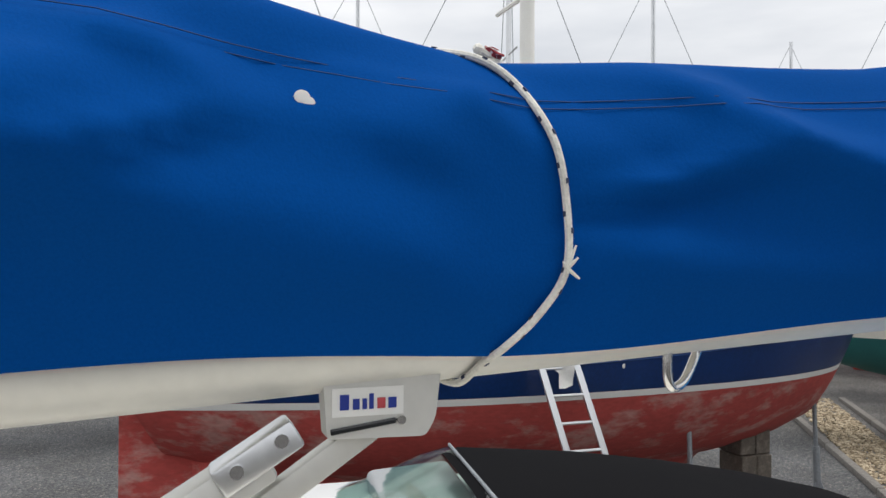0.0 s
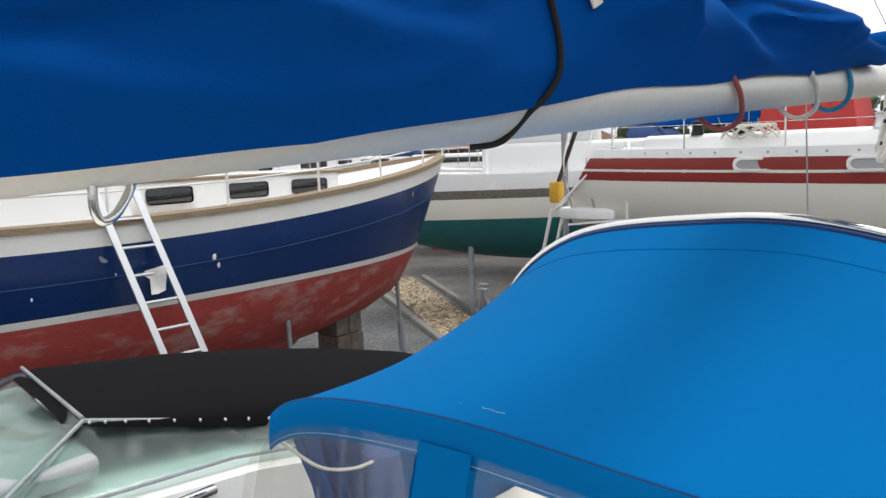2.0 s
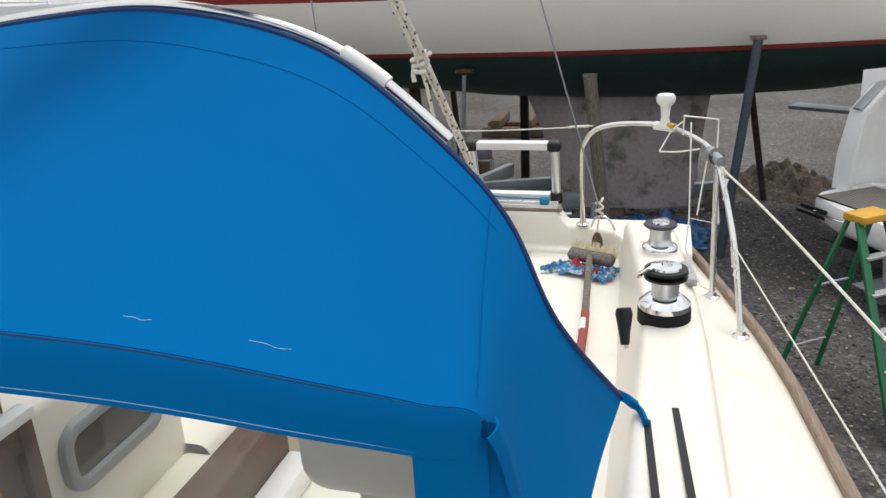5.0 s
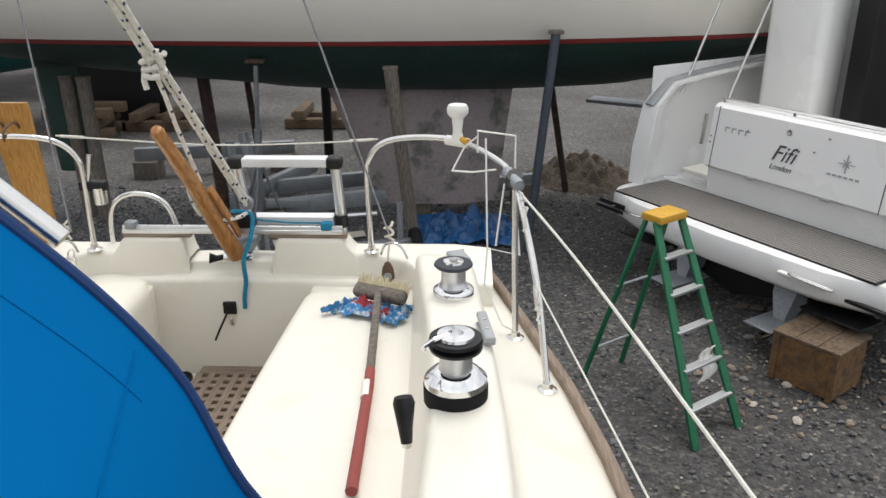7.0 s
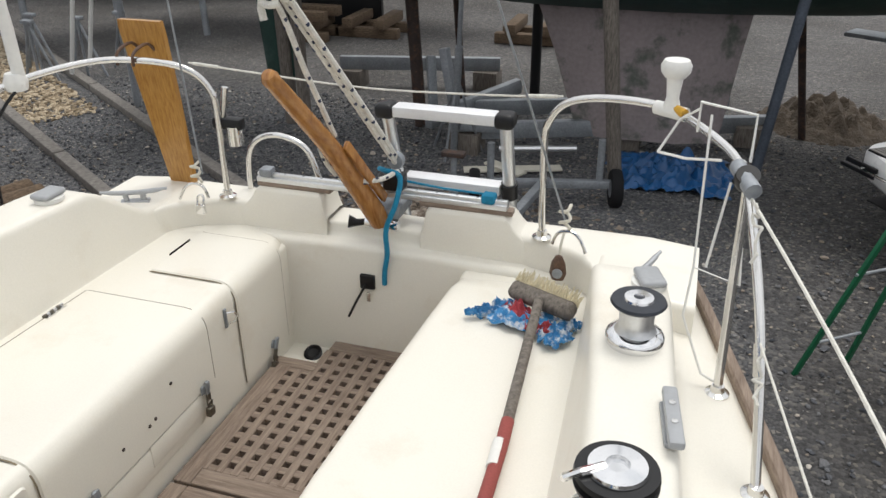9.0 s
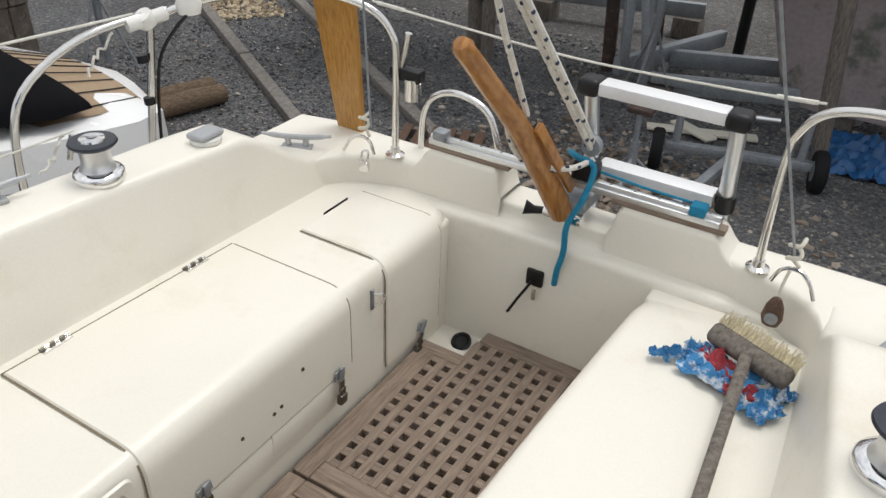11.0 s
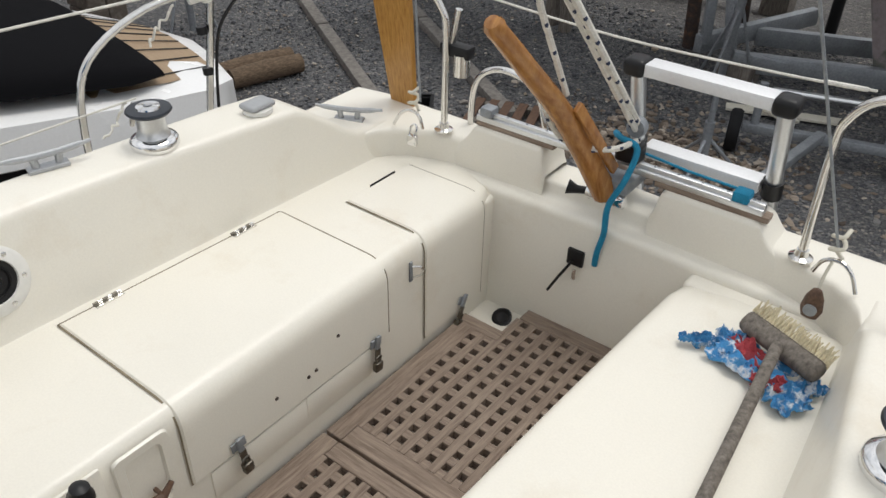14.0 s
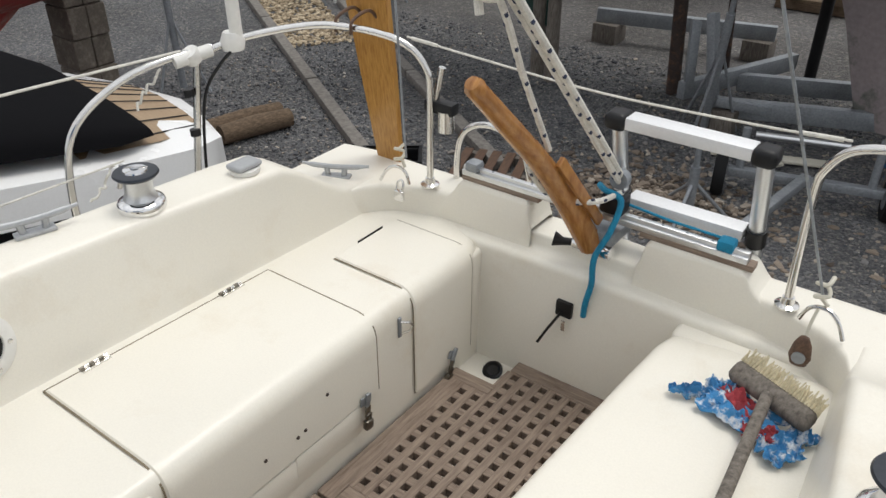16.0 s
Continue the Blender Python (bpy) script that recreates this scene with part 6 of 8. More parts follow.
for cx, cy, mt, lab in ((-0.80, -3.10, ROPE, "white rope lying in a loose tangle on the cabin top"), (-0.80, -3.29, PINKROPE, "faded pink rope lying in a heap on the cabin top"), (0.72, -2.75, GREYPAINT, "grey rope hanks hung inside the hood")):
    th = thing("coiled_rope", lab, "rope", (cx, cy, 0.95), "coiled ropes")
    for k in range(9):
        ph, rr, zz = rc.random() * 6, rc.uniform(0.035, 0.085), 0.962 + 0.010 * k
        ox, oy = rc.uniform(-0.045, 0.045), rc.uniform(-0.05, 0.05)
        if cx > 0:
            pts = [(cx - 0.06 + 0.04 * math.cos(a + ph) + 0.005 * k, cy + 0.02 * math.sin(a), 0.97 + 0.15 * math.sin(a)) for a in np.linspace(0, 6.2, 9)]
        else:
            pts = [(cx + ox + rr * math.cos(a + ph), cy + oy + rr * 0.8 * math.sin(a + ph), zz + 0.022 * math.sin(2 * a + k)) for a in np.linspace(0, 6.6, 10)]
        part("turn", new_tube(glide(pts, 5), 0.0085, 7), mt, th)
bc = thing("winch_cover", "dark canvas cover over a cabin-top fitting", "cover", (-0.28, -3.3, 0.93))
part("canvas", lathe(bmesh.new(), [(0.11, 0), (0.12, 0.05), (0.10, 0.11), (0.05, 0.14), (0.0005, 0.145)], Matrix.Translation((-0.27, -3.36, 0.925)) @ Matrix.Diagonal((1, 0.9, 1, 1)), 18), BLACKCLOTH, bc)
copy_thing(w2, pose(-1.0, -2.02, 0.755, 0, 0, 70))
wc = thing("weather_cloth", "blue weather cloth laced along the guard rail", "weather cloth", (-1.55, -2.8, 0.43))
rows = []
for k in range(41):
    u = k / 40
    rows.append([Vector((-1.5 - 0.03 * math.sin(30 * u) * (0.4 + v) - 0.02 * math.sin(71 * u + 3 * v), -2.80 + 0.16 * v + u * (0.50 - 0.30 * v), 1.16 - 0.14 * u - v * 0.44)) for v in (0, 0.2, 0.4, 0.6, 0.8, 1.0)])
part("cloth", thicken(skin(bmesh.new(), rows, closed=False), 0.003), BLUECOVER, wc)
part("lacing", new_tube(glide([(-1.46, -2.86, 1.10), (-1.42, -2.74, 0.98), (-1.41, -2.60, 0.93), (-1.42, -2.48, 0.92)], 6), 0.006, 8), ROPE, wc, "white lacing rope")
part("post", new_tube([(-1.43, -2.45, 0.43), (-1.43, -2.44, 1.08)], 0.0125, 10), STEEL, wc, "stainless guard-rail post")
for y in (-2.42, -2.22):
    fd = thing("fender", "blue fender hanging from the guard rail", "fender", (-1.44, y, 0.45), "fenders")
    part("body", new_tube(glide([(-1.44, y, 0.46), (-1.44, y, 0.52), (-1.44, y, 0.7), (-1.44, y, 0.9), (-1.44, y, 0.97)], 3), [0.03, 0.06, 0.085, 0.09, 0.09, 0.09, 0.09, 0.09, 0.09, 0.09, 0.085, 0.06, 0.03], 14), BLUECOVER, fd)
    part("lanyard", new_tube([(-1.44, y, 0.96), (-1.50, y, 1.06)], 0.005, 6), ROPE, fd)


# ---- other boats ----
def hull_bands(parent, m, L, B, stern_w, z_keel, z_sheer_stern, z_sheer_mid, z_sheer_bow, bands, rake=1.2, stern_rake=0.4, full=2.2, rocker=0.5, entry=0.75, nx=40):
    """A round-bilged hull in horizontal bands; x runs from stern to bow, bands are (name, z0, z1, material, label)."""
    def sheer(t):
        return z_sheer_mid + (z_sheer_bow - z_sheer_mid) * max(0, t - 0.35) ** 2 / 0.4225 + (z_sheer_stern - z_sheer_mid) * max(0, 0.35 - t) ** 2 / 0.1225

    def half(t):
        if t < 0.45:
            return B / 2 * (stern_w + (1 - stern_w) * math.sin(math.pi / 2 * t / 0.45))
        return B / 2 * max(0.0, 1 - ((t - 0.45) / 0.55) ** full) ** entry

    def pt(t, z):
        zs = sheer(t)
        zb = z_keel + rocker * (2 * t - 1) ** 2
        h = min(1.0, max(0.0, (z - zb) / max(0.05, zs - zb)))
        y = half(t) * (1 - (1 - h) ** 2.4) ** (1 / 1.7) + 0.0
        x = t * L + rake * (h - 1) * max(0, (t - 0.6) / 0.4) ** 2 - stern_rake * (h - 1) * max(0, (0.25 - t) / 0.25)
        return Vector((x, y, max(zb, min(z, zs))))

    for name, z0, z1, mat, label in bands:
        bm = bmesh.new()
        for s in (-1, 1):
            rows = []
            for i in range(nx + 1):
                t = i / nx
                zt = sheer(t)
                lo = zt + z0[1] if isinstance(z0, tuple) else z0
                hi = zt + z1[1] if isinstance(z1, tuple) else z1
                row = []
                for j in range(9):
                    p = pt(t, lo + (hi - lo) * j / 8)
                    row.append(m @ Vector((p.x, s * p.y, p.z)))
                rows.append(row if s < 0 else list(reversed(row)))
            skin(bm, rows, closed=False)
        # close the stern
        lo = sheer(0) + z0[1] if isinstance(z0, tuple) else z0
        hi = sheer(0) + z1[1] if isinstance(z1, tuple) else z1
        ps = [pt(0, lo + (hi - lo) * j / 8) for j in range(9)]
        ring = [m @ Vector((p.x, p.y, p.z)) for p in ps] + [m @ Vector((p.x, -p.y, p.z)) for p in reversed(ps)]
        bm.faces.new([bm.verts.new(v) for v in ring])
        bmesh.ops.remove_doubles(bm, verts=bm.verts[:], dist=0.0005)
        bmesh.ops.dissolve_degenerate(bm, edges=bm.edges[:], dist=0.0005)
        part(name, bm, mat, parent, label, sharp=50)
    bm = bmesh.new()
    rows = []
    for i in range(nx + 1):
        p = pt(i / nx, 99)
        rows.append([m @ Vector((p.x, s * p.y * 0.98, p.z - 0.03 + 0.05 * (1 - abs(s)))) for s in (-1, -0.5, 0, 0.5, 1)])
    part("deck", skin(bm, rows, closed=False), WHITE, parent, "pale deck")
    return sheer, half, pt


def prop(a, b, r, mat, name, label, pad=True):
    th = thing(name, label, "prop", (b[0], b[1], GZ), "boat props")
    part("post", new_tube([a, b], r, 12), mat, th)
    if pad:
        q = Vector(b)
        part("pad", new_box(q.x - 0.09, q.x + 0.09, q.y - 0.06, q.y + 0.06, q.z - 0.01, q.z + 0.035, 0.01), GREYWOOD, th)
    return th


def jack(base, top, label):
    """A steel boat stand: a post with a foot and a padded head."""
    th = thing("boat_stand", label, "boat stand", (base[0], base[1], GZ), "boat stands")
    b, t = Vector(base), Vector(top)
    part("tube", new_tube([b.lerp(t, 0.03), b.lerp(t, 0.62)], 0.048, 12), GALV, th)
    part("screw", new_tube([b.lerp(t, 0.55), b.lerp(t, 0.97)], 0.03, 12), GALV, th)
    part("head", new_box(t.x - 0.12, t.x + 0.12, t.y - 0.06, t.y + 0.06, t.z - 0.05, t.z, 0.01), RUST, th)
    for a in (0.5, 2.6, 4.7):
        part("leg", new_tube([b.lerp(t, 0.45), (b.x + 0.38 * math.cos(a), b.y + 0.38 * math.sin(a), GZ + 0.02)], 0.018, 8), GALV, th)
    return th


# the big ivory yacht with red stripes, lying across behind our stern; its bow points away to our port side
ivory = thing("ivory_yacht", "large ivory yacht with red stripes and green antifouling, propped ashore", "yacht", (0, 7.3, GZ))
ang = radians(3)
mi = Matrix.Translation((-5.9, 7.5, -0.10)) @ Matrix.Rotation(ang, 4, "Z")
sh4, hf4, pt4 = hull_bands(ivory, mi, 13.5, 3.7, 0.62, 0.0, 2.05, 2.0, 2.5, [
    ("bottom", -0.3, 0.78, ANTIGREEN, "dark green antifouled bottom"), ("boot_stripe", 0.785, 0.84, STRIPE, "thin red waterline stripe"),
    ("topside", 0.845, ("s", -0.46), OFFWHITE, "ivory topsides"), ("stripe", ("s", -0.455), ("s", -0.33), STRIPE, "red stripe"), ("topside", ("s", -0.325), ("s", -0.29), OFFWHITE, ""),
    ("stripe", ("s", -0.285), ("s", -0.13), STRIPE, "broad red stripe"), ("bulwark", ("s", -0.125), ("s", 0.0), WHITE, "")], rake=1.5, stern_rake=-0.9, rocker=0.75)
bm = bmesh.new()
rows = []
for z, a, b in ((0.25, 4.9, 7.6), (-0.5, 5.2, 7.5), (-1.4, 5.5, 7.4), (-1.62, 5.6, 7.35)):
    rows.append([mi @ Vector((x, y, z)) for x, y in ((a, 0), (a + 0.3, -0.14), (b - 0.5, -0.16), (b, 0), (b - 0.5, 0.16), (a + 0.3, 0.14))])
part("keel", skin(bm, rows), KEELPINK, ivory, "scraped pinkish keel")
part("rudder", skin(bmesh.new(), [[mi @ Vector((x + dx, y, z)) for x, y in ((1.0, 0), (1.1, -0.05), (1.55, 0), (1.1, 0.05))] for z, dx in ((0.6, 0), (-0.4, 0.05), (-1.1, 0.1))]), ANTIGREEN, ivory, "green rudder blade")
for k, x in enumerate((2.5, 3.9, 5.3)):
    win = part("portlight", skin(bmesh.new(), [[mi @ Vector((x + u, -hf4(x / 13.5) - 0.0 + d, v)) for u, v in rounded_ring(0, sh4(x / 13.5) - 0.22, 0.5 - g, 0.19 - g, 0.08)] for d, g in ((0.06, 0), (-0.015, 0), (-0.02, 0.02), (-0.018, 0.07), (0.02, 0.075))], caps=False), PAPERWHITE, ivory, "white-framed portlight")
    bm = bmesh.new()
    bm.faces.new([bm.verts.new(mi @ Vector((x + u, -hf4(x / 13.5) - 0.008, v))) for u, v in rounded_ring(0, sh4(x / 13.5) - 0.22, 0.43, 0.12, 0.05)])
    part("pane", bm, GREYPAINT, win)
# deckhouse, cockpit and covers
part("coachroof", box(bmesh.new(), 4.0, 9.5, -1.1, 1.1, 2.0, 2.38, 0.12, 3, mi), WHITE, ivory)
part("coaming", box(bmesh.new(), 0.8, 4.0, -1.2, 1.2, 1.95, 2.22, 0.08, 3, mi), WHITE, ivory)
for x in (4.7, 6.0, 7.4):
    part("cabin_window", box(bmesh.new(), x, x + 0.7, -1.125, -1.08, 2.12, 2.28, 0.03, 2, mi), DARKGLASS, ivory)
bm = bmesh.new()
rows = [[mi @ Vector((3.0 + dx * w, -0.55 + dy * w * 0.8, z)) for dx, dy in ((-1, -1), (1, -1), (1.05, 1), (-1.05, 1))] for z, w in ((2.15, 0.62), (2.6, 0.55), (2.85, 0.42), (2.92, 0.2))]
part("red_cover", skin(bm, rows), REDCLOTH, ivory, "faded red canvas cover", sharp=60)
part("dodger", box(bmesh.new(), 5.4, 8.6, -0.85, 0.85, 2.4, 2.75, 0.15, 3, mi), WEB, ivory, "beige canvas over the hatch")
for x in (0.3, 1.5, 2.9, 4.4, 5.9, 7.5, 9.0):
    y = -hf4(x / 13.5) * 0.96
    part("stanchion", new_tube([mi @ Vector((x, y, sh4(x / 13.5) - 0.02)), mi @ Vector((x, y, sh4(x / 13.5) + 0.62))], 0.013, 8), STEEL, ivory)
for dz in (0.32, 0.6):
    part("guard_wire", new_tube([mi @ Vector((x, -hf4(x / 13.5) * 0.96, sh4(x / 13.5) + dz)) for x in (0.3, 1.5, 2.9, 4.4, 5.9, 7.5, 9.0)], 0.005, 6), STEEL, ivory)
part("mast", new_tube([mi @ Vector((6.6, 0, 2.2)), mi @ Vector((6.6, 0, 14))], 0.09, 12), ALU, ivory)
part("scoop_stern", box(bmesh.new(), -0.75, 0.25, -1.0, 1.0, 0.95, 1.15, 0.06, 2, mi), WHITE, ivory)
for s in (-1.08, 1.08):
    bm = bmesh.new()
    skin(bm, [[mi @ Vector((x, s + dy, z)) for dy in (-0.05, 0.05)] for x, z in ((-0.75, 1.1), (-0.1, 1.7), (0.5, 2.1), (0.5, 1.0), (-0.5, 0.9))], closed=False)
    part("quarter_wing", thicken(bm, 0.03), WHITE, ivory)
part("vane_blade", beam(bmesh.new(), mi @ Vector((-0.95, -0.7, 1.45)), mi @ Vector((-0.55, -0.75, 2.35)), 0.10, 0.02, 0.004), BLACK, ivory, "black self-steering vane")
for dy in (-0.95, -0.55):
    part("boarding_ladder", new_tube([mi @ Vector((-0.9, dy, 1.1)), mi @ Vector((-1.45, dy, -1.0))], 0.03, 8), PAPERWHITE, ivory)
for dx in (-0.5, -0.1, 0.3):
    part("stern_frame", new_tube(glide([mi @ Vector((dx, -1.0, 1.15)), mi @ Vector((dx - 0.1, -1.05, 1.9)), mi @ Vector((dx + 0.1, -0.9, 2.75))], 4), 0.016, 8), STEEL, ivory)
for x in (1.6, 2.2, 3.9, 4.3):
    part("deck_winch", lathe(bmesh.new(), [(0.0005, 0), (0.10, 0), (0.07, 0.10), (0.09, 0.19), (0.0005, 0.20)], mi @ Matrix.Translation((x, -1.12, 2.2)), 14), BLACK if x < 3 else ALU, ivory)
for k in range(4):
    part("deck_rope", new_tube(glide([mi @ Vector((2.3 + 0.3 * math.cos(a + k) + 0.05 * k, -1.3 + 0.06 * math.sin(2 * a), 2.13 + 0.18 * abs(math.sin(a)))) for a in np.linspace(0, 6.2, 9)], 4), 0.014, 6), WEB if k % 2 else ROPE, ivory)
part("sail_cover", new_tube(glide([mi @ Vector((6.5, 0, 3.3)), mi @ Vector((4.5, 0, 3.35)), mi @ Vector((2.0, 0, 3.2))], 5), [0.24 - 0.012 * k for k in range(11)], 12), BLUECOVER, ivory, "blue sail cover on the boom")
for k in range(24):
    x = 0.9 + 0.36 * k
    part("rail_bolt", lathe(bmesh.new(), [(0.0005, 0), (0.018, 0), (0.012, 0.012), (0.0005, 0.013)], mi @ Matrix.Translation((x, -hf4(x / 13.5) + 0.0, sh4(x / 13.5) - 0.06)) @ Matrix.Rotation(radians(90), 4, "X"), 8), GREYPAINT, ivory)
part("engine_tilt", box(bmesh.new(), -1.05, -0.85, -0.8, -0.6, 1.2, 1.55, 0.04, 2, mi), YELLOW, ivory, "yellow outboard float")
jack((-1.83, 7.0, GZ), (-1.55, 6.45, 0.52), "grey steel boat stand under the green hull")
prop((0.34, 6.5, GZ), (0.11, 6.3, 0.42), 0.085, GREYWOOD, "timber_prop", "round grey timber prop under the green hull")
prop((1.80, 6.2, GZ), (2.06, 6.25, 0.84), 0.055, BLUESTEEL, "steel_prop", "leaning blue-grey steel prop with a strap")
prop((-4.5, 7.6, GZ), (-4.5, 7.55, 0.12), 0.10, GREYWOOD, "timber_prop", "square grey timber prop under the green hull")
prop((-4.2, 7.45, GZ), (-4.2, 7.42, 0.12), 0.09, GREYWOOD, "timber_prop", "pale round timber prop under the green hull")
prop((-2.63, 8.0, GZ), (-2.75, 8.0, 0.15), 0.09, RUST, "steel_prop", "rusty steel post under the green hull", False)
prop((-2.15, 8.6, GZ), (-2.3, 8.6, 0.15), 0.05, RUST, "steel_prop", "thin rusty steel post under the green hull", False)
prop((-1.27, 9.5, GZ), (-1.27, 9.5, 0.25), 0.08, BLACK, "steel_prop", "black steel post under the green hull", False)
prop((2.6, 8.9, GZ), (2.2, 8.6, 0.2), 0.05, RUST, "steel_prop", "leaning rusty steel brace by the keel", False)
prop((4.6, 8.6, GZ), (4.6, 8.6, 1.0), 0.07, RUST, "steel_prop", "rusty steel post under the bow")

# cradle bearers under the ivory yacht
cradle = thing("steel_cradle", "grey steel cradle beams lying under the big yacht", "cradle", (0.3, 7.2, GZ))
for a, b in (((-1.9, 7.1, -1.62), (2.1, 8.6, -1.62)), ((-1.9, 8.3, -1.66), (1.6, 9.6, -1.66)), ((-2.3, 7.35, -1.60), (-1.5, 9.4, -1.60)), ((-4.6, 9.6, -1.5), (-2.0, 10.2, -1.5))):
    part("girder", beam(bmesh.new(), a, b, 0.12, 0.22, 0.01), GALV, cradle)
for a, b in (((-1.8, 7.1, -1.6), (-2.0, 7.15, -0.55)), ((-2.23, 7.4, -1.6), (-2.3, 7.5, -0.75)), ((-1.75, 7.0, -1.5), (-1.2, 7.35, -1.62))):
    part("leg", beam(bmesh.new(), a, b, 0.11, 0.11, 0.008), GALV, cradle)
for x, y in ((-1.7, 7.2), (0.3, 7.95), (1.9, 8.5), (-4.4, 9.65), (-2.2, 10.15)):
    part("packing", new_box(x - 0.2, x + 0.2, y - 0.2, y + 0.2, GZ, -1.62 if y < 9 else -1.6, 0.01), GREYWOOD, cradle)
for cx, cy, n, lab in ((-6.9, 12.8, 3, "brown timber crib under a far keel"), (-5.6, 13.5, 2, "brown timber crib under a far keel"), (-2.2, 13.8, 2, "stacked brown timber baulks")):
    crib = thing("timber_crib", lab, "timber", (cx, cy, GZ), "timber cribs")
    for k in range(n):
        for dy in (-0.35, 0.35):
            a, b = ((cx - 0.7, cy + dy), (cx + 0.7, cy + dy)) if k % 2 == 0 else ((cx + dy, cy - 0.6), (cx + dy, cy + 0.6))
            part("baulk", beam(bmesh.new(), (*a, GZ + 0.11 + 0.205 * k), (*b, GZ + 0.11 + 0.205 * k), 0.22, 0.20, 0.012), CRIBWOOD, crib)
trolley = thing("launch_trolley", "galvanised launching trolley with black wheels", "trolley", (-0.4, 5.6, GZ))
part("axle_beam", beam(bmesh.new(), (-1.05, 5.50, -1.62), (0.33, 5.86, -1.62), 0.09, 0.09, 0.008), GALV, trolley)
part("drawbar", beam(bmesh.new(), (-0.35, 5.68, -1.58), (-0.55, 4.3, -1.62), 0.09, 0.09, 0.008), GALV, trolley)
part("upright", new_tube([(-0.95, 5.53, -1.62), (-0.95, 5.53, -1.15)], 0.04, 10), GALV, trolley)
part("upright", new_tube([(0.22, 5.83, -1.62), (0.22, 5.83, -1.10)], 0.04, 10), GALV, trolley)
part("cross_bar", new_tube([(-0.95, 5.9, -1.35), (-0.1, 6.15, -1.35)], 0.035, 10), ALU, trolley)
for p in ((-1.12, 5.48, GZ + 0.22), (0.40, 5.90, GZ + 0.22)):
    mw = Matrix.Translation(p) @ Matrix.Rotation(radians(15), 4, "Z") @ Matrix.Rotation(radians(90), 4, "Y")
    wh = part("wheel", lathe(bmesh.new(), [(0.0005, -0.06), (0.12, -0.06), (0.20, -0.06), (0.22, -0.03), (0.22, 0.03), (0.20, 0.06), (0.12, 0.06), (0.0005, 0.06)], mw, 24), RUBBER, trolley)
    part("rim", lathe(bmesh.new(), [(0.0005, -0.065), (0.10, -0.064), (0.11, -0.055), (0.11, 0.055), (0.10, 0.064), (0.0005, 0.065)], mw, 20), GALV, wh)
jack((-1.16, 4.81, GZ), (-1.16, 4.81, -1.02), "short galvanised boat stand standing on the rubble")
boards = thing("pale_boards", "pale weathered boards dropped on the gravel", "boards", (-0.9, 6.6, GZ))
for a, b in (((-1.5, 6.35, GZ + 0.06), (-0.35, 6.75, GZ + 0.06)), ((-1.25, 6.6, GZ + 0.10), (-0.75, 6.3, GZ + 0.10))):
    part("board", beam(bmesh.new(), a, b, 0.16, 0.03, 0.004), WEB, boards)
bin_ = thing("black_crate", "black plastic crate standing on the gravel", "crate", (-3.95, 3.7, GZ))
mk = Matrix.Translation((-3.95, 3.70, GZ)) @ Matrix.Rotation(radians(37), 4, "Z")
for x0, x1, y0, y1 in ((-0.29, 0.29, -0.19, -0.17), (-0.29, 0.29, 0.17, 0.19), (-0.29, -0.27, -0.17, 0.17), (0.27, 0.29, -0.17, 0.17)):
    part("side", box(bmesh.new(), x0, x1, y0, y1, 0.0, 0.30, 0.004, 1, mk), BLACK, bin_)
part("rim", skin(bmesh.new(), [[mk @ Vector((x * g, y * g, z)) for x, y in ((-0.3, -0.2), (0.3, -0.2), (0.3, 0.2), (-0.3, 0.2))] for g, z in ((0.93, 0.30), (1.05, 0.30), (1.05, 0.325), (0.93, 0.325))], caps=False), BLACK, bin_)
part("base", box(bmesh.new(), -0.27, 0.27, -0.17, 0.17, 0.0, 0.02, 0, 1, mk), BLACK, bin_)
pallet = thing("old_pallet", "old brown wooden pallet lying on the gravel", "pallet", (-3.1, 4.3, GZ))
mp_ = Matrix.Translation((-3.1, 4.35, GZ)) @ Matrix.Rotation(radians(20), 4, "Z")
for k in range(6):
    part("slat", box(bmesh.new(), -0.45 + k * 0.16, -0.35 + k * 0.16, -0.5, 0.5, 0.10, 0.122, 0.003, 1, mp_), DARKWOOD, pallet)
for y in (-0.45, 0.0, 0.45):
    part("bearer", box(bmesh.new(), -0.46, 0.46, y - 0.04, y + 0.04, 0.0, 0.10, 0.004, 1, mp_), GREYWOOD, pallet)
tarp = thing("blue_tarpaulin", "crumpled blue tarpaulin lying on the gravel", "tarpaulin", (0.9, 6.9, GZ))
bm = bmesh.new()
bmesh.ops.create_grid(bm, x_segments=50, y_segments=40, size=1)
for v in bm.verts:
    x, y = v.co.x, v.co.y
    r = math.hypot(x, y)
    h = 0.38 * (abs(noise.noise((x * 2.5, y * 2.5, 4))) + 0.6 * abs(noise.noise((x * 6, y * 6, 1)))) * max(0, 1 - r * 0.6) + 0.04 * max(0, 1 - r)
    v.co = Vector((0.95 + x * 0.72 * (1 + 0.25 * noise.noise((y * 2, 1, 0))), 7.0 + y * 0.60 * (1 + 0.3 * noise.noise((x * 2, 2, 0))), GZ + 0.02 + h))
part("sheet", thicken(bm, 0.003), TARP, tarp)
heap = thing("earth_heap", "low heap of brown earth and debris on the tarmac", "heap", (2.95, 9.7, GZ))
bm = bmesh.new()
bmesh.ops.create_grid(bm, x_segments=50, y_segments=40, size=1)
for v in bm.verts:
    x, y = v.co.x, v.co.y
    h = max(0, 1 - x * x - y * y) * 0.32 * (0.6 + 1.3 * abs(noise.noise((x * 4, y * 4, 7)))) + 0.05 * noise.noise((x * 12, y * 12, 1))
    v.co = Vector((2.95 + 1.0 * x, 9.7 + 1.0 * y, GZ - 0.03 + h))
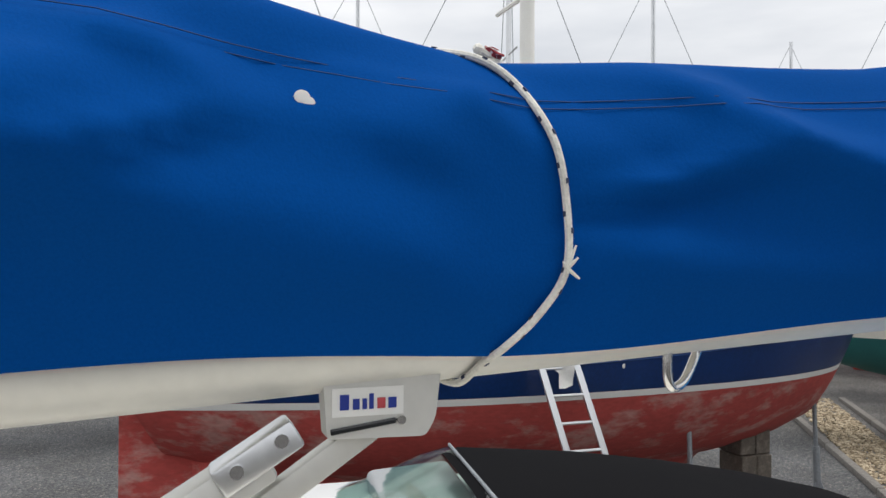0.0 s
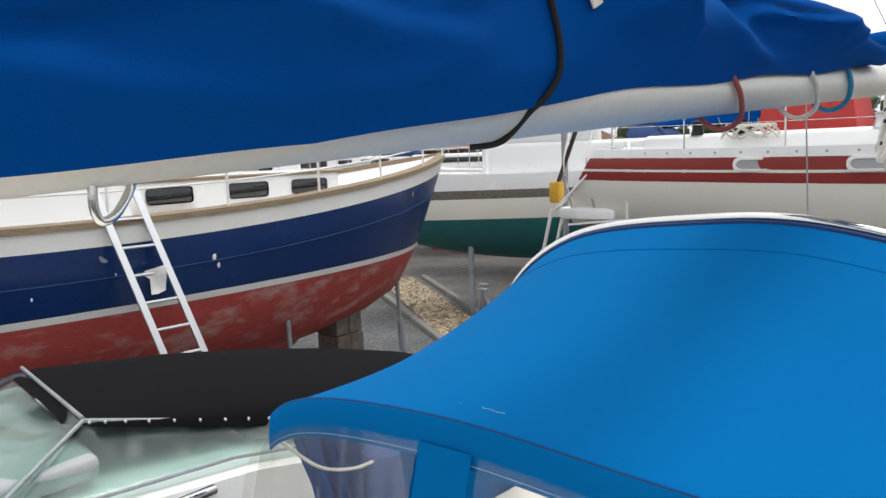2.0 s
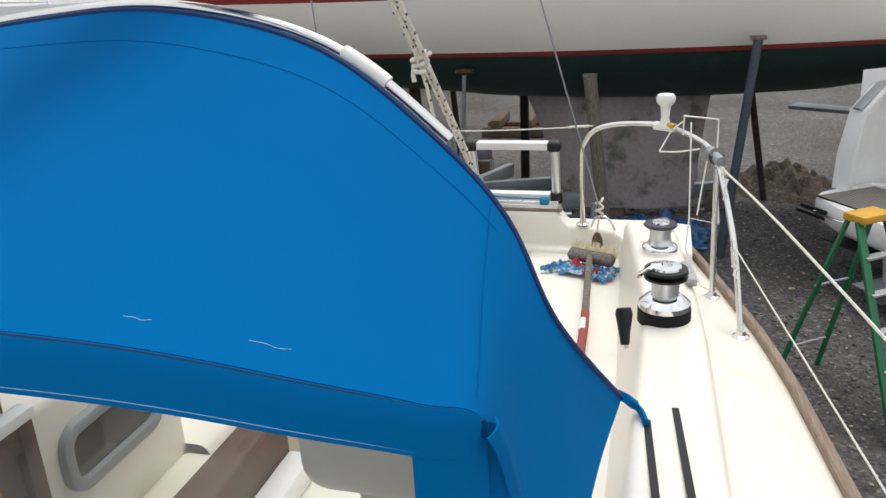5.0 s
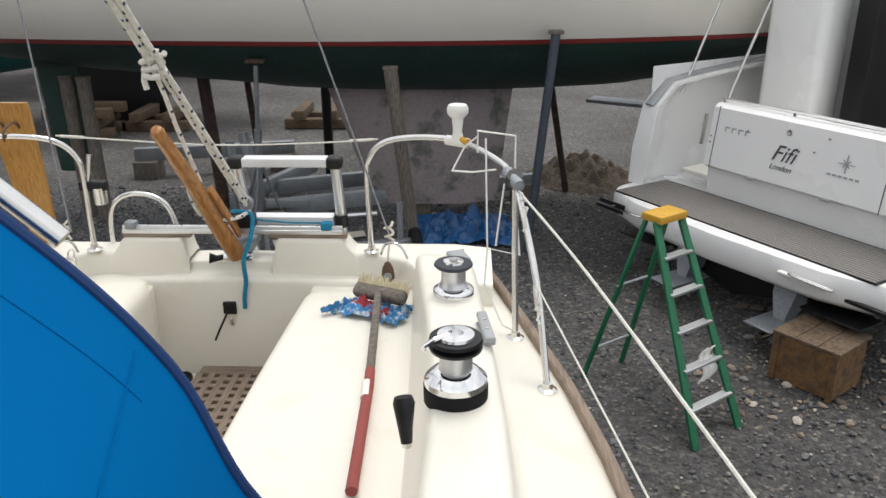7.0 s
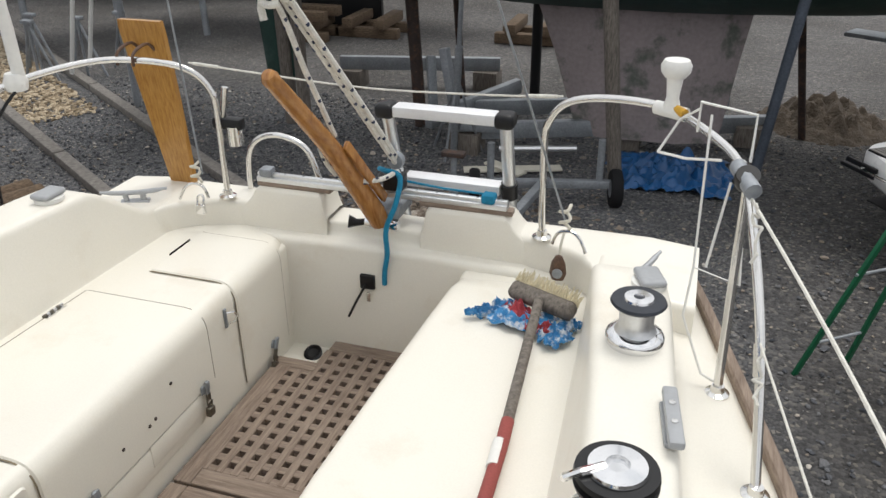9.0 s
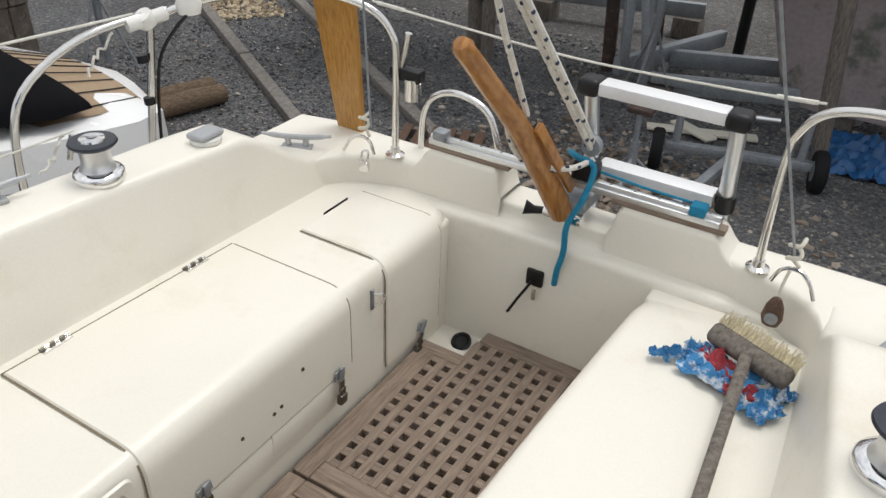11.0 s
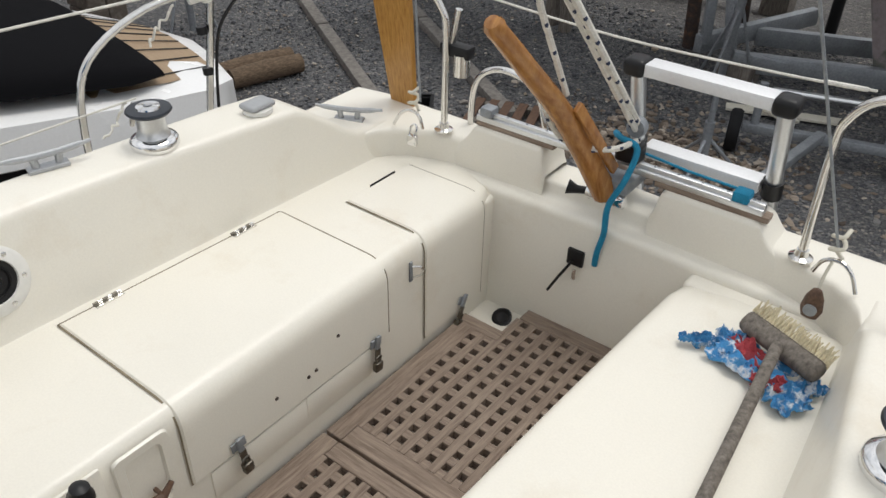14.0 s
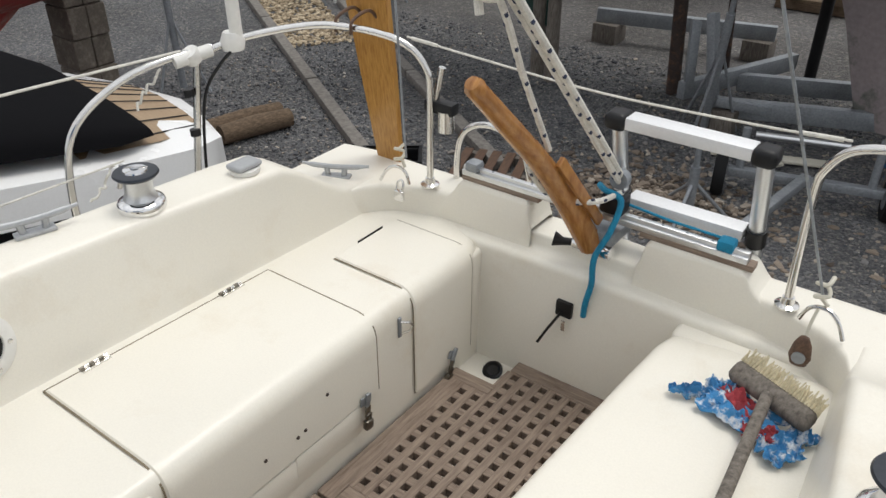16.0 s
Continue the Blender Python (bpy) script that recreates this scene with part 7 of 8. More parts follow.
part("earth", bm, DIRT, heap)
bench = thing("plank_trestle", "grey plank lying across a rusty trestle", "trestle", (3.6, 8.0, GZ))
part("plank", beam(bmesh.new(), (2.9, 8.9, -0.42), (4.6, 7.9, -0.42), 0.35, 0.05, 0.005), GALV, bench)
for x, y in ((3.9, 8.2), (4.3, 8.0)):
    part("leg", new_tube([(x, y, GZ), (x, y, -0.45)], 0.03, 8), RUST, bench)

# motor yacht, stern towards us
motor = thing("motor_yacht", "white motor yacht with a teak-laid bathing platform", "motor boat", (4.6, 5.2, GZ))
mm = Matrix.Translation((3.62, 4.35, 0)) @ Matrix.Rotation(radians(-57), 4, "Z")   # x along the stern to the right, y towards its bow
def mbox(name, x0, x1, y0, y1, z0, z1, mat, bev=0.03, label="", parent=None, seg=3):
    return part(name, box(bmesh.new(), x0, x1, y0, y1, z0, z1, bev, seg, mm), mat, parent or motor, label)
bm = bmesh.new()
out = rounded([(-1.85, 0.95), (-1.80, 0.12), (-1.2, -0.06), (0, -0.12), (1.2, -0.06), (1.8, 0.12), (1.85, 0.95)], [0, 0.25, 0, 0, 0, 0.25, 0], 6)
part("platform", skin(bm, [[mm @ Vector((p.x * g, p.y - (g - 1), z)) for p in out] + [mm @ Vector((1.85, 1.2, z)), mm @ Vector((-1.85, 1.2, z))] for z, g in ((-1.22, 0.96), (-1.16, 1.0), (-0.98, 1.0), (-0.93, 0.985), (-0.92, 0.95))]), WHITE, motor, "moulded bathing platform", sharp=50)
deck = mbox("platform_deck", -1.62, 1.62, 0.06, 0.90, -0.925, -0.905, BLACK, 0.004, "black caulked deck panel", None, 1)
for k in range(16):
    mbox("plank", -1.6, 1.6, 0.07 + k * 0.05, 0.106 + k * 0.05, -0.912, -0.9005, GREYTEAK, 0.001, "", deck, 1)
bm = bmesh.new()
prof = [(0.90, -0.92), (0.88, -0.6), (0.80, -0.55), (0.88, 0.10), (0.94, 0.14), (1.08, 0.14), (1.18, -0.9)]
rows = [[mm @ Vector((x, y, z)) for y, z in prof] for x in (-1.0, -0.98, 0, 1.55, 1.57)]
part("transom_door", skin(bm, rows), WHITE, motor, "white lifting transom")
bm = bmesh.new()
for s in (-1, 1):
    rows = [[mm @ Vector((s * x, y, z)) for x in (1.60, 1.85)] for y, z in ((0.48, -0.92), (0.50, -0.5), (0.62, 0.02), (0.9, 0.28), (1.5, 0.35), (4.0, 0.5), (4.0, -0.95))]
    skin(bm, rows, closed=False)
part("quarter", thicken(bm, -0.04), WHITE, motor)
bm = bmesh.new()
rows = [[mm @ Vector((x, y, z)) for x, z in ((-1.86, 0.45), (-1.84, -0.95), (-1.55, -1.15), (-0.6, -1.5), (0, -1.65), (0.6, -1.5), (1.55, -1.15), (1.84, -0.95), (1.86, 0.45))] for y in (0.75, 3, 6, 9)]
part("hull", skin(bm, rows, closed=False), WHITE, motor)
part("antifouling", skin(bmesh.new(), [[mm @ Vector((x, y, z)) for x, z in ((-1.86, -1.0), (-1.57, -1.17), (-0.6, -1.52), (0, -1.68), (0.6, -1.52), (1.57, -1.17), (1.86, -1.0))] for y in (0.3, 3, 6, 9)], closed=False), BLACK, motor, "black underwater hull")
bm = bmesh.new()
bm.faces.new([bm.verts.new(mm @ Vector((x, 0.32, z))) for x, z in ((-1.84, -1.12), (-1.57, -1.20), (-0.6, -1.52), (0, -1.68), (0.6, -1.52), (1.57, -1.20), (1.84, -1.12))])
part("stern_face", thicken(bm, 0.02), BLACK, motor)
for x in (-1.1, 1.3):
    part("trim_tab", box(bmesh.new(), x - 0.3, x + 0.3, -0.02, 0.34, -1.36, -1.34, 0.004, 1, mm), BLACK, motor)
mbox("rub_strake", -1.87, 1.87, 0.0, 0.05, -1.15, -1.11, BLACK, 0.01)
mbox("cockpit_floor", -1.4, 1.4, 0.9, 3.6, -0.75, -0.7, OFFWHITE, 0.01)
mbox("bulkhead", -1.6, 1.7, 3.4, 3.5, -0.7, 1.6, GREYPAINT, 0.01)
mbox("door_frame", -0.35, -0.1, 2.2, 3.4, -0.7, 1.6, BLACK, 0.02, "black sliding door frame")
mbox("side_mould", -1.35, -0.55, 2.0, 2.5, -0.7, 1.5, WHITE, 0.12)
mbox("locker_door", 0.55, 1.3, 3.34, 3.40, 0.75, 1.0, VARNISH, 0.02, "varnished locker front")
part("top_rail", new_tube([mm @ Vector(p) for p in ((-0.98, 0.98, 0.18), (0, 0.97, 0.19), (1.5, 0.98, 0.18))], 0.016, 8), STEEL, motor)
for x in (-0.95, -0.05, 1.2):
    part("rail_foot", new_tube([mm @ Vector((x, 0.98, 0.13)), mm @ Vector((x, 0.98, 0.19))], 0.02, 8), STEEL, motor)
for x0, y0 in ((-0.95, 1.0), (1.15, 1.0), (-1.7, 1.1)):
    part("stay", new_tube([mm @ Vector((x0, y0, 0.13)), mm @ Vector((x0 + 0.12, y0 + 0.5, 1.5))], 0.017, 8), STEEL, motor)
part("gate_hinge", new_tube([mm @ Vector((-1.12, 0.86, -0.35)), mm @ Vector((-1.12, 0.90, 0.0))], 0.022, 8), STEEL, motor)
part("shower_hole", new_tube([mm @ Vector((-1.87, 0.62, -0.42)), mm @ Vector((-1.80, 0.62, -0.42))], 0.05, 14), BLACK, motor)
mbox("locker_slot", -1.75, -1.35, -0.055, -0.02, -1.06, -1.01, BLACK, 0.01)
mbox("handrail", 0.8, 1.3, -0.16, -0.1, -1.05, -1.02, PAPERWHITE, 0.01)
# markings on the transom: bars for the names, and a round badge
tilt = mm @ Matrix.Translation((0, 0.838, -0.24)) @ Matrix.Rotation(math.atan2(0.08, 0.65) * -1, 4, "X")
def mark(x0, x1, z0, z1, mat, name="marking"):
    part(name, box(bmesh.new(), x0, x1, -0.006, 0.002, z0, z1, 0, 1, tilt), mat, motor)
for k in range(4):
    mark(-0.80 + k * 0.09, -0.74 + k * 0.09, 0.14, 0.155, GREYPAINT)
    mark(-0.80 + k * 0.09, -0.785 + k * 0.09, 0.10, 0.15, GREYPAINT)
for k in range(8):
    a = k * math.pi / 4
    part("star_ray", beam(bmesh.new(), tilt @ Vector((0.68, -0.004, 0.06)), tilt @ Vector((0.68 + (0.09 if k % 2 == 0 else 0.05) * math.cos(a), -0.004, 0.06 + (0.09 if k % 2 == 0 else 0.05) * math.sin(a))), 0.014, 0.006), GREYPAINT, motor)
for k in range(6):
    mark(0.50 + k * 0.06, 0.54 + k * 0.06, -0.08, -0.06, GREYPAINT)
def lettering(name, body, size, x, z, slant):
    txt = bpy.data.curves.new(name, "FONT")
    txt.body, txt.size, txt.extrude, txt.align_x, txt.shear = body, size, 0.001, "CENTER", slant
    tob = new(name, txt)
    tme = bpy.data.meshes.new_from_object(tob.evaluated_get(bpy.context.evaluated_depsgraph_get()))
    tme.transform(tilt @ Matrix.Translation((x, -0.007, z)) @ Matrix.Rotation(radians(90), 4, "X"))
    bpy.data.objects.remove(tob)
    tme.materials.clear()
    tme.materials.append(INK)
    tob = new(name, tme)
    tob.parent = motor
    tob.matrix_parent_inverse = Matrix.Translation(-Vector(motor.location))


lettering("port_name", "London", 0.085, -0.02, -0.165, 0.3)
lettering("boat_name", "Fifi", 0.24, -0.02, -0.07, 0.4)
for x in (-0.92, 1.10):
    part("panel_joint", box(bmesh.new(), x - 0.004, x + 0.004, -0.0045, 0.004, -0.33, 0.36, 0, 1, tilt), INK, motor)
part("gunwale_trim", new_tube([mm @ Vector((-1.73, y, z)) for y, z in ((0.60, 0.03), (0.72, 0.14), (0.9, 0.29), (1.5, 0.36), (4.0, 0.51))], 0.07, 8, 0.35), GREYPAINT, motor, "grey non-slip gunwale strip")
part("lock", lathe(bmesh.new(), [(0.0005, 0), (0.032, 0), (0.03, 0.012), (0.012, 0.014), (0.0005, 0.008)], tilt @ Matrix.Translation((0.0, -0.002, 0.24)) @ Matrix.Rotation(radians(90), 4, "X"), 18), CHROME, motor)
for x, z in ((-0.5, 0.16), (0.32, 0.10), (0.45, 0.26), (-0.97, 0.02), (-0.97, -0.05), (1.16, 0.05), (1.16, -0.02)):
    part("fitting_dot", lathe(bmesh.new(), [(0.0005, 0), (0.014, 0), (0.010, 0.008), (0.0005, 0.009)], tilt @ Matrix.Translation((x, -0.004, z)) @ Matrix.Rotation(radians(90), 4, "X"), 10), STEEL, motor)
for x in (-0.35, 0.55):
    part("hook", box(bmesh.new(), x - 0.05, x + 0.05, -0.02, 0.01, -0.345, -0.315, 0.006, 1, tilt), GREYPAINT, motor)
for x in (-1.45, 0.9):
    part("recessed_handle", new_tube(glide([mm @ Vector((x, -0.10, -1.03)), mm @ Vector((x + 0.05, -0.15, -1.02)), mm @ Vector((x + 0.40, -0.16, -1.02)), mm @ Vector((x + 0.45, -0.11, -1.03))], 4), 0.014, 8), STEEL, motor)
for x in (-0.5, 0.75):
    mbox("cavitation_plate", x - 0.16, x + 0.16, -0.25, 0.45, -1.62, -1.60, GALV, 0.006, "", None, 1)
    part("propeller", lathe(bmesh.new(), [(0.0005, -0.09), (0.03, -0.08), (0.045, 0.0), (0.04, 0.08), (0.0005, 0.09)], mm @ Matrix.Translation((x, -0.12, -1.73)) @ Matrix.Rotation(radians(90), 4, "X"), 14), TARNISH, motor)
    dr = part("drive_leg", skin(bmesh.new(), [[mm @ Vector((x + dx * w, 0.35 + dy * w - 0.1 * k, z)) for dx, dy in ((-1, -1.4), (1, -1.4), (1, 1.4), (-1, 1.4))] for k, (z, w) in enumerate(((-1.15, 0.14), (-1.35, 0.12), (-1.6, 0.06), (-1.8, 0.07)))]), GALV, motor, "grey stern drive")
crate = thing("wooden_packing", "brown timber packing under the motor yacht", "packing", (4.0, 4.0, GZ))
mcr = Matrix.Translation((4.22, 3.12, 0)) @ Matrix.Rotation(radians(-50), 4, "Z")
part("block", box(bmesh.new(), -0.29, 0.29, -0.26, 0.26, GZ, -1.45, 0.012, 1, mcr), PLYWOOD, crate)
for x0, x1 in ((-0.31, -0.105), (-0.10, 0.10), (0.105, 0.31)):
    part("top_board", box(bmesh.new(), x0, x1, -0.28, 0.28, -1.45, -1.422, 0.004, 1, mcr), CRIBWOOD, crate)
for x in (-0.27, 0.27):
    part("batten", box(bmesh.new(), x - 0.03, x + 0.03, -0.282, -0.26, GZ, -1.452, 0.004, 1, mcr), PLYWOOD, crate)
for k in range(9):
    p = mm @ Vector((0.0 + 0.12 * k, 0.5 + 0.1 * (k % 3), 0))
    st = bmesh.new()
    bmesh.ops.create_icosphere(st, subdivisions=2, radius=0.05, matrix=Matrix.Translation((p.x, p.y, GZ + 0.03)) @ Matrix.Diagonal((1.3, 1, 0.7, 1)))
    tagged(part("pale_stone", st, CONCRETE), "pale stone lying on the gravel", "stone", "pale stones")

# green step ladder
step = thing("step_ladder", "green fibreglass step ladder with a yellow top", "step ladder", (2.75, 2.4, GZ))
tl, tr = Vector((2.33, 2.83, -0.33)), Vector((2.62, 2.62, -0.33))
fl_, fr_ = Vector((2.78, 2.02, GZ)), Vector((3.30, 2.25, GZ))
topc = (tl + tr) / 2
dirx = Vector((0.806, 0.592, 0)).normalized()
diry = Vector((-0.592, 0.806, 0)).normalized()
ft = Vector((2.76, 3.12, -0.36))
base_c = Vector((3.08, 2.16, GZ))
back_c = Vector((2.32, 3.25, GZ))
for s in (-1, 1):
    part("front_stile", beam(bmesh.new(), base_c + dirx * s * 0.27, ft + dirx * s * 0.15, 0.03, 0.075, 0.004, tuple(dirx)), GREENFRP, step)
    part("back_stile", beam(bmesh.new(), back_c + dirx * s * 0.25, ft + diry * 0.12 + dirx * s * 0.14, 0.03, 0.045, 0.004, tuple(dirx)), GREENFRP, step)
mt4 = Matrix.Translation(ft) @ Matrix.Rotation(math.atan2(dirx.y, dirx.x), 4, "Z")
part("top", box(bmesh.new(), -0.17, 0.17, -0.06, 0.16, -0.01, 0.06, 0.015, 2, mt4), YELLOW, step, "paint-stained yellow plastic top")
for k in range(1, 6):
    c = ft.lerp(base_c, k / 6)
    w = 0.15 + 0.12 * k / 6
    m5 = Matrix.Translation(c) @ Matrix.Rotation(math.atan2(dirx.y, dirx.x), 4, "Z")
    part("tread", box(bmesh.new(), -w, w, -0.04, 0.04, -0.012, 0.012, 0.003, 1, m5), ALU, step)
for k in (2, 4):
    c = (ft + diry * 0.12).lerp(back_c, k / 5)
    part("brace", new_tube([c - dirx * 0.22, c + dirx * 0.22], 0.012, 8), GALV, step)
cl = thing("white_rag", "white cloth hung over a ladder step", "rag", (2.85, 2.3, -1.2))
bm = bmesh.new()
c = ft.lerp(base_c, 0.62)
rows = [[c + dirx * (0.02 + 0.16 * i / 8 + 0.01 * math.sin(i * 2 + j)) + Vector((-0.035 * math.sin(j), -0.06 - 0.01 * math.sin(i * 1.7), 0.05 - 0.045 * j)) for i in range(9)] for j in range(8)]
part("cloth", thicken(skin(bm, rows, closed=False), 0.004), PAPERWHITE, cl)

# speedboat alongside to starboard, bow forward
SKEW = radians(-9)
speed = thing("speedboat", "white speedboat with a black canopy and a raked windscreen", "motor boat", (-3.2, -1.5, GZ))
part("hull_side", skin(bmesh.new(), [[Vector((-3.35 + s * w, y, z)) for s, z in ((-1.0, zt), (-1.03, zt - 0.19), (-0.96, zt - 0.23))] for y, w, zt in ((-5.8, 0.35, 0.86), (-5, 0.8, 0.84), (-4, 1.02, 0.80), (-2.3, 1.12, 0.68), (-1.0, 1.12, 0.42), (-0.2, 1.02, 0.22), (0.35, 0.86, 0.08), (0.62, 0.64, 0.0), (0.72, 0.3, -0.03))], closed=False), WHITE, speed)
part("hull_side", skin(bmesh.new(), [[Vector((-3.35 - s * w, y, z)) for s, z in ((-0.96, zt - 0.23), (-1.03, zt - 0.19), (-1.0, zt))] for y, w, zt in ((-5.8, 0.35, 0.86), (-5, 0.8, 0.84), (-4, 1.02, 0.80), (-2.3, 1.12, 0.68), (-1.0, 1.12, 0.42), (-0.2, 1.02, 0.22), (0.35, 0.86, 0.08), (0.62, 0.64, 0.0), (0.72, 0.3, -0.03))], closed=False), WHITE, speed)
part("lower_hull", skin(bmesh.new(), [[Vector((-3.35 + x * w, y, z)) for x, z in ((-0.97, zt - 0.225), (-0.8, zt - 0.8), (0, zt - 1.1), (0.8, zt - 0.8), (0.97, zt - 0.225))] for y, w, zt in ((-5.8, 0.35, 0.86), (-5, 0.8, 0.84), (-4, 1.02, 0.80), (-2.3, 1.12, 0.68), (-1.0, 1.12, 0.42), (-0.2, 1.02, 0.22), (0.35, 0.86, 0.08), (0.62, 0.64, 0.0), (0.72, 0.3, -0.03))], closed=False), BLACK, speed, "glossy black lower hull")
part("deck", skin(bmesh.new(), [[Vector((-3.35 + x * w, y, z + 0.06 * (1 - x * x))) for x in (-1, -0.6, 0, 0.6, 1)] for y, w, z in ((-5.8, 0.35, 0.86), (-5, 0.8, 0.84), (-4, 1.02, 0.80), (-2.3, 1.12, 0.68), (-1.0, 1.12, 0.42), (-0.2, 1.02, 0.22), (0.35, 0.86, 0.08), (0.62, 0.64, 0.0), (0.72, 0.3, -0.03))], closed=False), WHITE, speed)
plat = part("swim_platform", skin(bmesh.new(), [[Vector((-3.35 + x * w, y, z + 0.075 * (1 - x * x))) for x in (-0.9, -0.5, 0, 0.5, 0.9)] for y, w, z in ((-0.3, 0.98, 0.245), (0.2, 0.84, 0.12), (0.58, 0.60, 0.015))], closed=False), PLATTEAK, speed, "teak-look bathing platform")
for k in range(9):
    x = -0.8 + 0.2 * k
    part("caulk", new_tube([(-3.35 + x * w, y, z + 0.079 * (1 - x * x) + 0.002) for y, w, z in ((-0.29, 0.98, 0.245), (0.2, 0.84, 0.12), (0.57, 0.60, 0.015))], 0.004, 4), BLACK, plat)
can = bmesh.new()
rows = []
for y, w, z, zb in ((-3.10, 0.55, 1.04, 1.02), (-2.95, 0.72, 1.045, 1.0), (-2.1, 0.84, 0.95, 0.77), (-1.4, 0.95, 0.80, 0.58), (-0.7, 0.98, 0.62, 0.42), (-0.1, 0.93, 0.44, 0.27), (0.15, 0.80, 0.26, 0.20)):
    rows.append([Vector((-3.35 + w * math.sin(a), y, zb + (z - zb) * math.cos(a) ** 0.7 if abs(a) < 1.57 else zb)) for a in np.linspace(-1.5708, 1.5708, 17)])
part("canopy", skin(can, rows, closed=False), BLACKCLOTH, speed, "black canvas canopy", sharp=60)
glass = bmesh.new()
skin(glass, [[Vector((-3.35 + w * math.sin(a), y - 0.55 * k * math.cos(a), z)) for a in np.linspace(-1.5708, 1.5708, 13)] for k, y, w, z in ((1, -3.5, 0.98, 0.80), (0.3, -3.2, 0.80, 0.97), (0, -3.02, 0.66, 1.04))], closed=False)
skin(glass, [[Vector((-2.37, -3.5, 0.80)), Vector((-2.32, -2.4, 0.75)), Vector((-2.33, -1.2, 0.53))], [Vector((-2.69, -3.02, 1.02)), Vector((-2.53, -2.1, 0.78)), Vector((-2.40, -1.3, 0.60))]], closed=False)
part("windscreen", thicken(glass, 0.004), GREENGLASS, speed, "greenish windscreen glass")
for pts in (((-2.37, -3.5, 0.88), (-2.69, -3.02, 1.04)), ((-2.69, -3.02, 1.04), (-2.53, -2.1, 0.80), (-2.40, -1.3, 0.62)), ((-2.37, -3.5, 0.80), (-2.32, -2.4, 0.75), (-2.33, -1.2, 0.53)),
            [(-3.35 + 0.98 * math.sin(a), -3.5 - 0.55 * math.cos(a), 0.80) for a in np.linspace(-1.57, 1.57, 9)], [(-3.35 + 0.66 * math.sin(a), -3.02, 1.05) for a in np.linspace(-1.57, 1.57, 7)]):
    part("windscreen_frame", new_tube(pts, 0.011, 8), GALV, speed)
for k in range(16):
    p = glide([(-2.66, -3.0, 1.02), (-2.50, -2.1, 0.80), (-2.38, -1.3, 0.61)], 8)[k]
    part("snap", lathe(bmesh.new(), [(0.0005, 0.0), (0.010, 0.0), (0.007, 0.008), (0.0005, 0.009)], Matrix.Translation(p + Vector((0.012, 0, 0.015))) @ Matrix.Rotation(radians(90), 4, "Y"), 8), CHROME, speed)
part("cockpit_seat", box(bmesh.new(), -4.2, -2.6, -2.2, -1.5, 0.45, 0.72, 0.08, 3), GREYPAINT, speed)
part("dashboard", box(bmesh.new(), -4.15, -2.5, -3.6, -3.0, 0.80, 0.92, 0.05, 3), GREYPAINT, speed)
part("grab_rail", new_tube(glide([(-2.85, -5.6, 1.30), (-2.5, -4.9, 1.28), (-2.4, -4.2, 1.18), (-2.4, -3.8, 0.85)], 5), 0.014, 8), PAPERWHITE, speed)
part("deck_cleat", new_box(-2.24, -2.19, -2.75, -2.55, 0.66, 0.70, 0.012), CHROME, speed)
for a, b in (((-2.20, -3.4, 0.56), (-2.22, 0.2, -0.12)),):
    part("rubbing_strip", beam(bmesh.new(), a, b, 0.012, 0.02), GREYPAINT, speed)
trailer = thing("boat_trailer", "low steel boat trailer under the speedboat", "trailer", (-3.35, -1, GZ))
part("frame", new_box(-4.0, -2.7, -4.5, 0.8, -1.45, -1.3, 0.02), GALV, trailer)
for x in (-4.25, -2.45):
    part("wheel", lathe(bmesh.new(), [(0.0005, -0.09), (0.26, -0.09), (0.3, -0.05), (0.3, 0.05), (0.26, 0.09), (0.0005, 0.09)], Matrix.Translation((x, -0.6, GZ + 0.3)) @ Matrix.Rotation(radians(90), 4, "Y"), 22), RUBBER, trailer)
part("bunk", new_box(-4.0, -3.8, -4.0, 0.6, -1.3, -0.45, 0.02), GREYWOOD, trailer)
part("bunk", new_box(-2.9, -2.7, -4.0, 0.6, -1.3, -0.45, 0.02), GREYWOOD, trailer)
for th in (speed, trailer):
    for ob in [o for o in th.children_recursive if o.type == "MESH"]:
        for v in ob.data.vertices:
            p = v.co.copy()
            y = p.y - 0.2
            if y < 0:
                p.z += 0.078 * y * (th is speed)
                y *= 0.94
            x = p.x + 3.35
            v.co = Vector((-3.35 + x * math.cos(SKEW) - y * math.sin(SKEW), 0.33 + x * math.sin(SKEW) + y * math.cos(SKEW), p.z))
logs = thing("timber_baulks", "two old round timber baulks lying on the gravel", "timber", (-6.1, 3.7, GZ))
for k, dx in enumerate((0, 0.25)):
    part("log", new_tube([(-6.38 + dx, 3.25, GZ + 0.12), (-6.27 + dx, 3.7, GZ + 0.13), (-6.15 + dx, 4.2 - 0.08 * k, GZ + 0.12)], [0.115, 0.125, 0.112], 14), CRIBWOOD, logs)

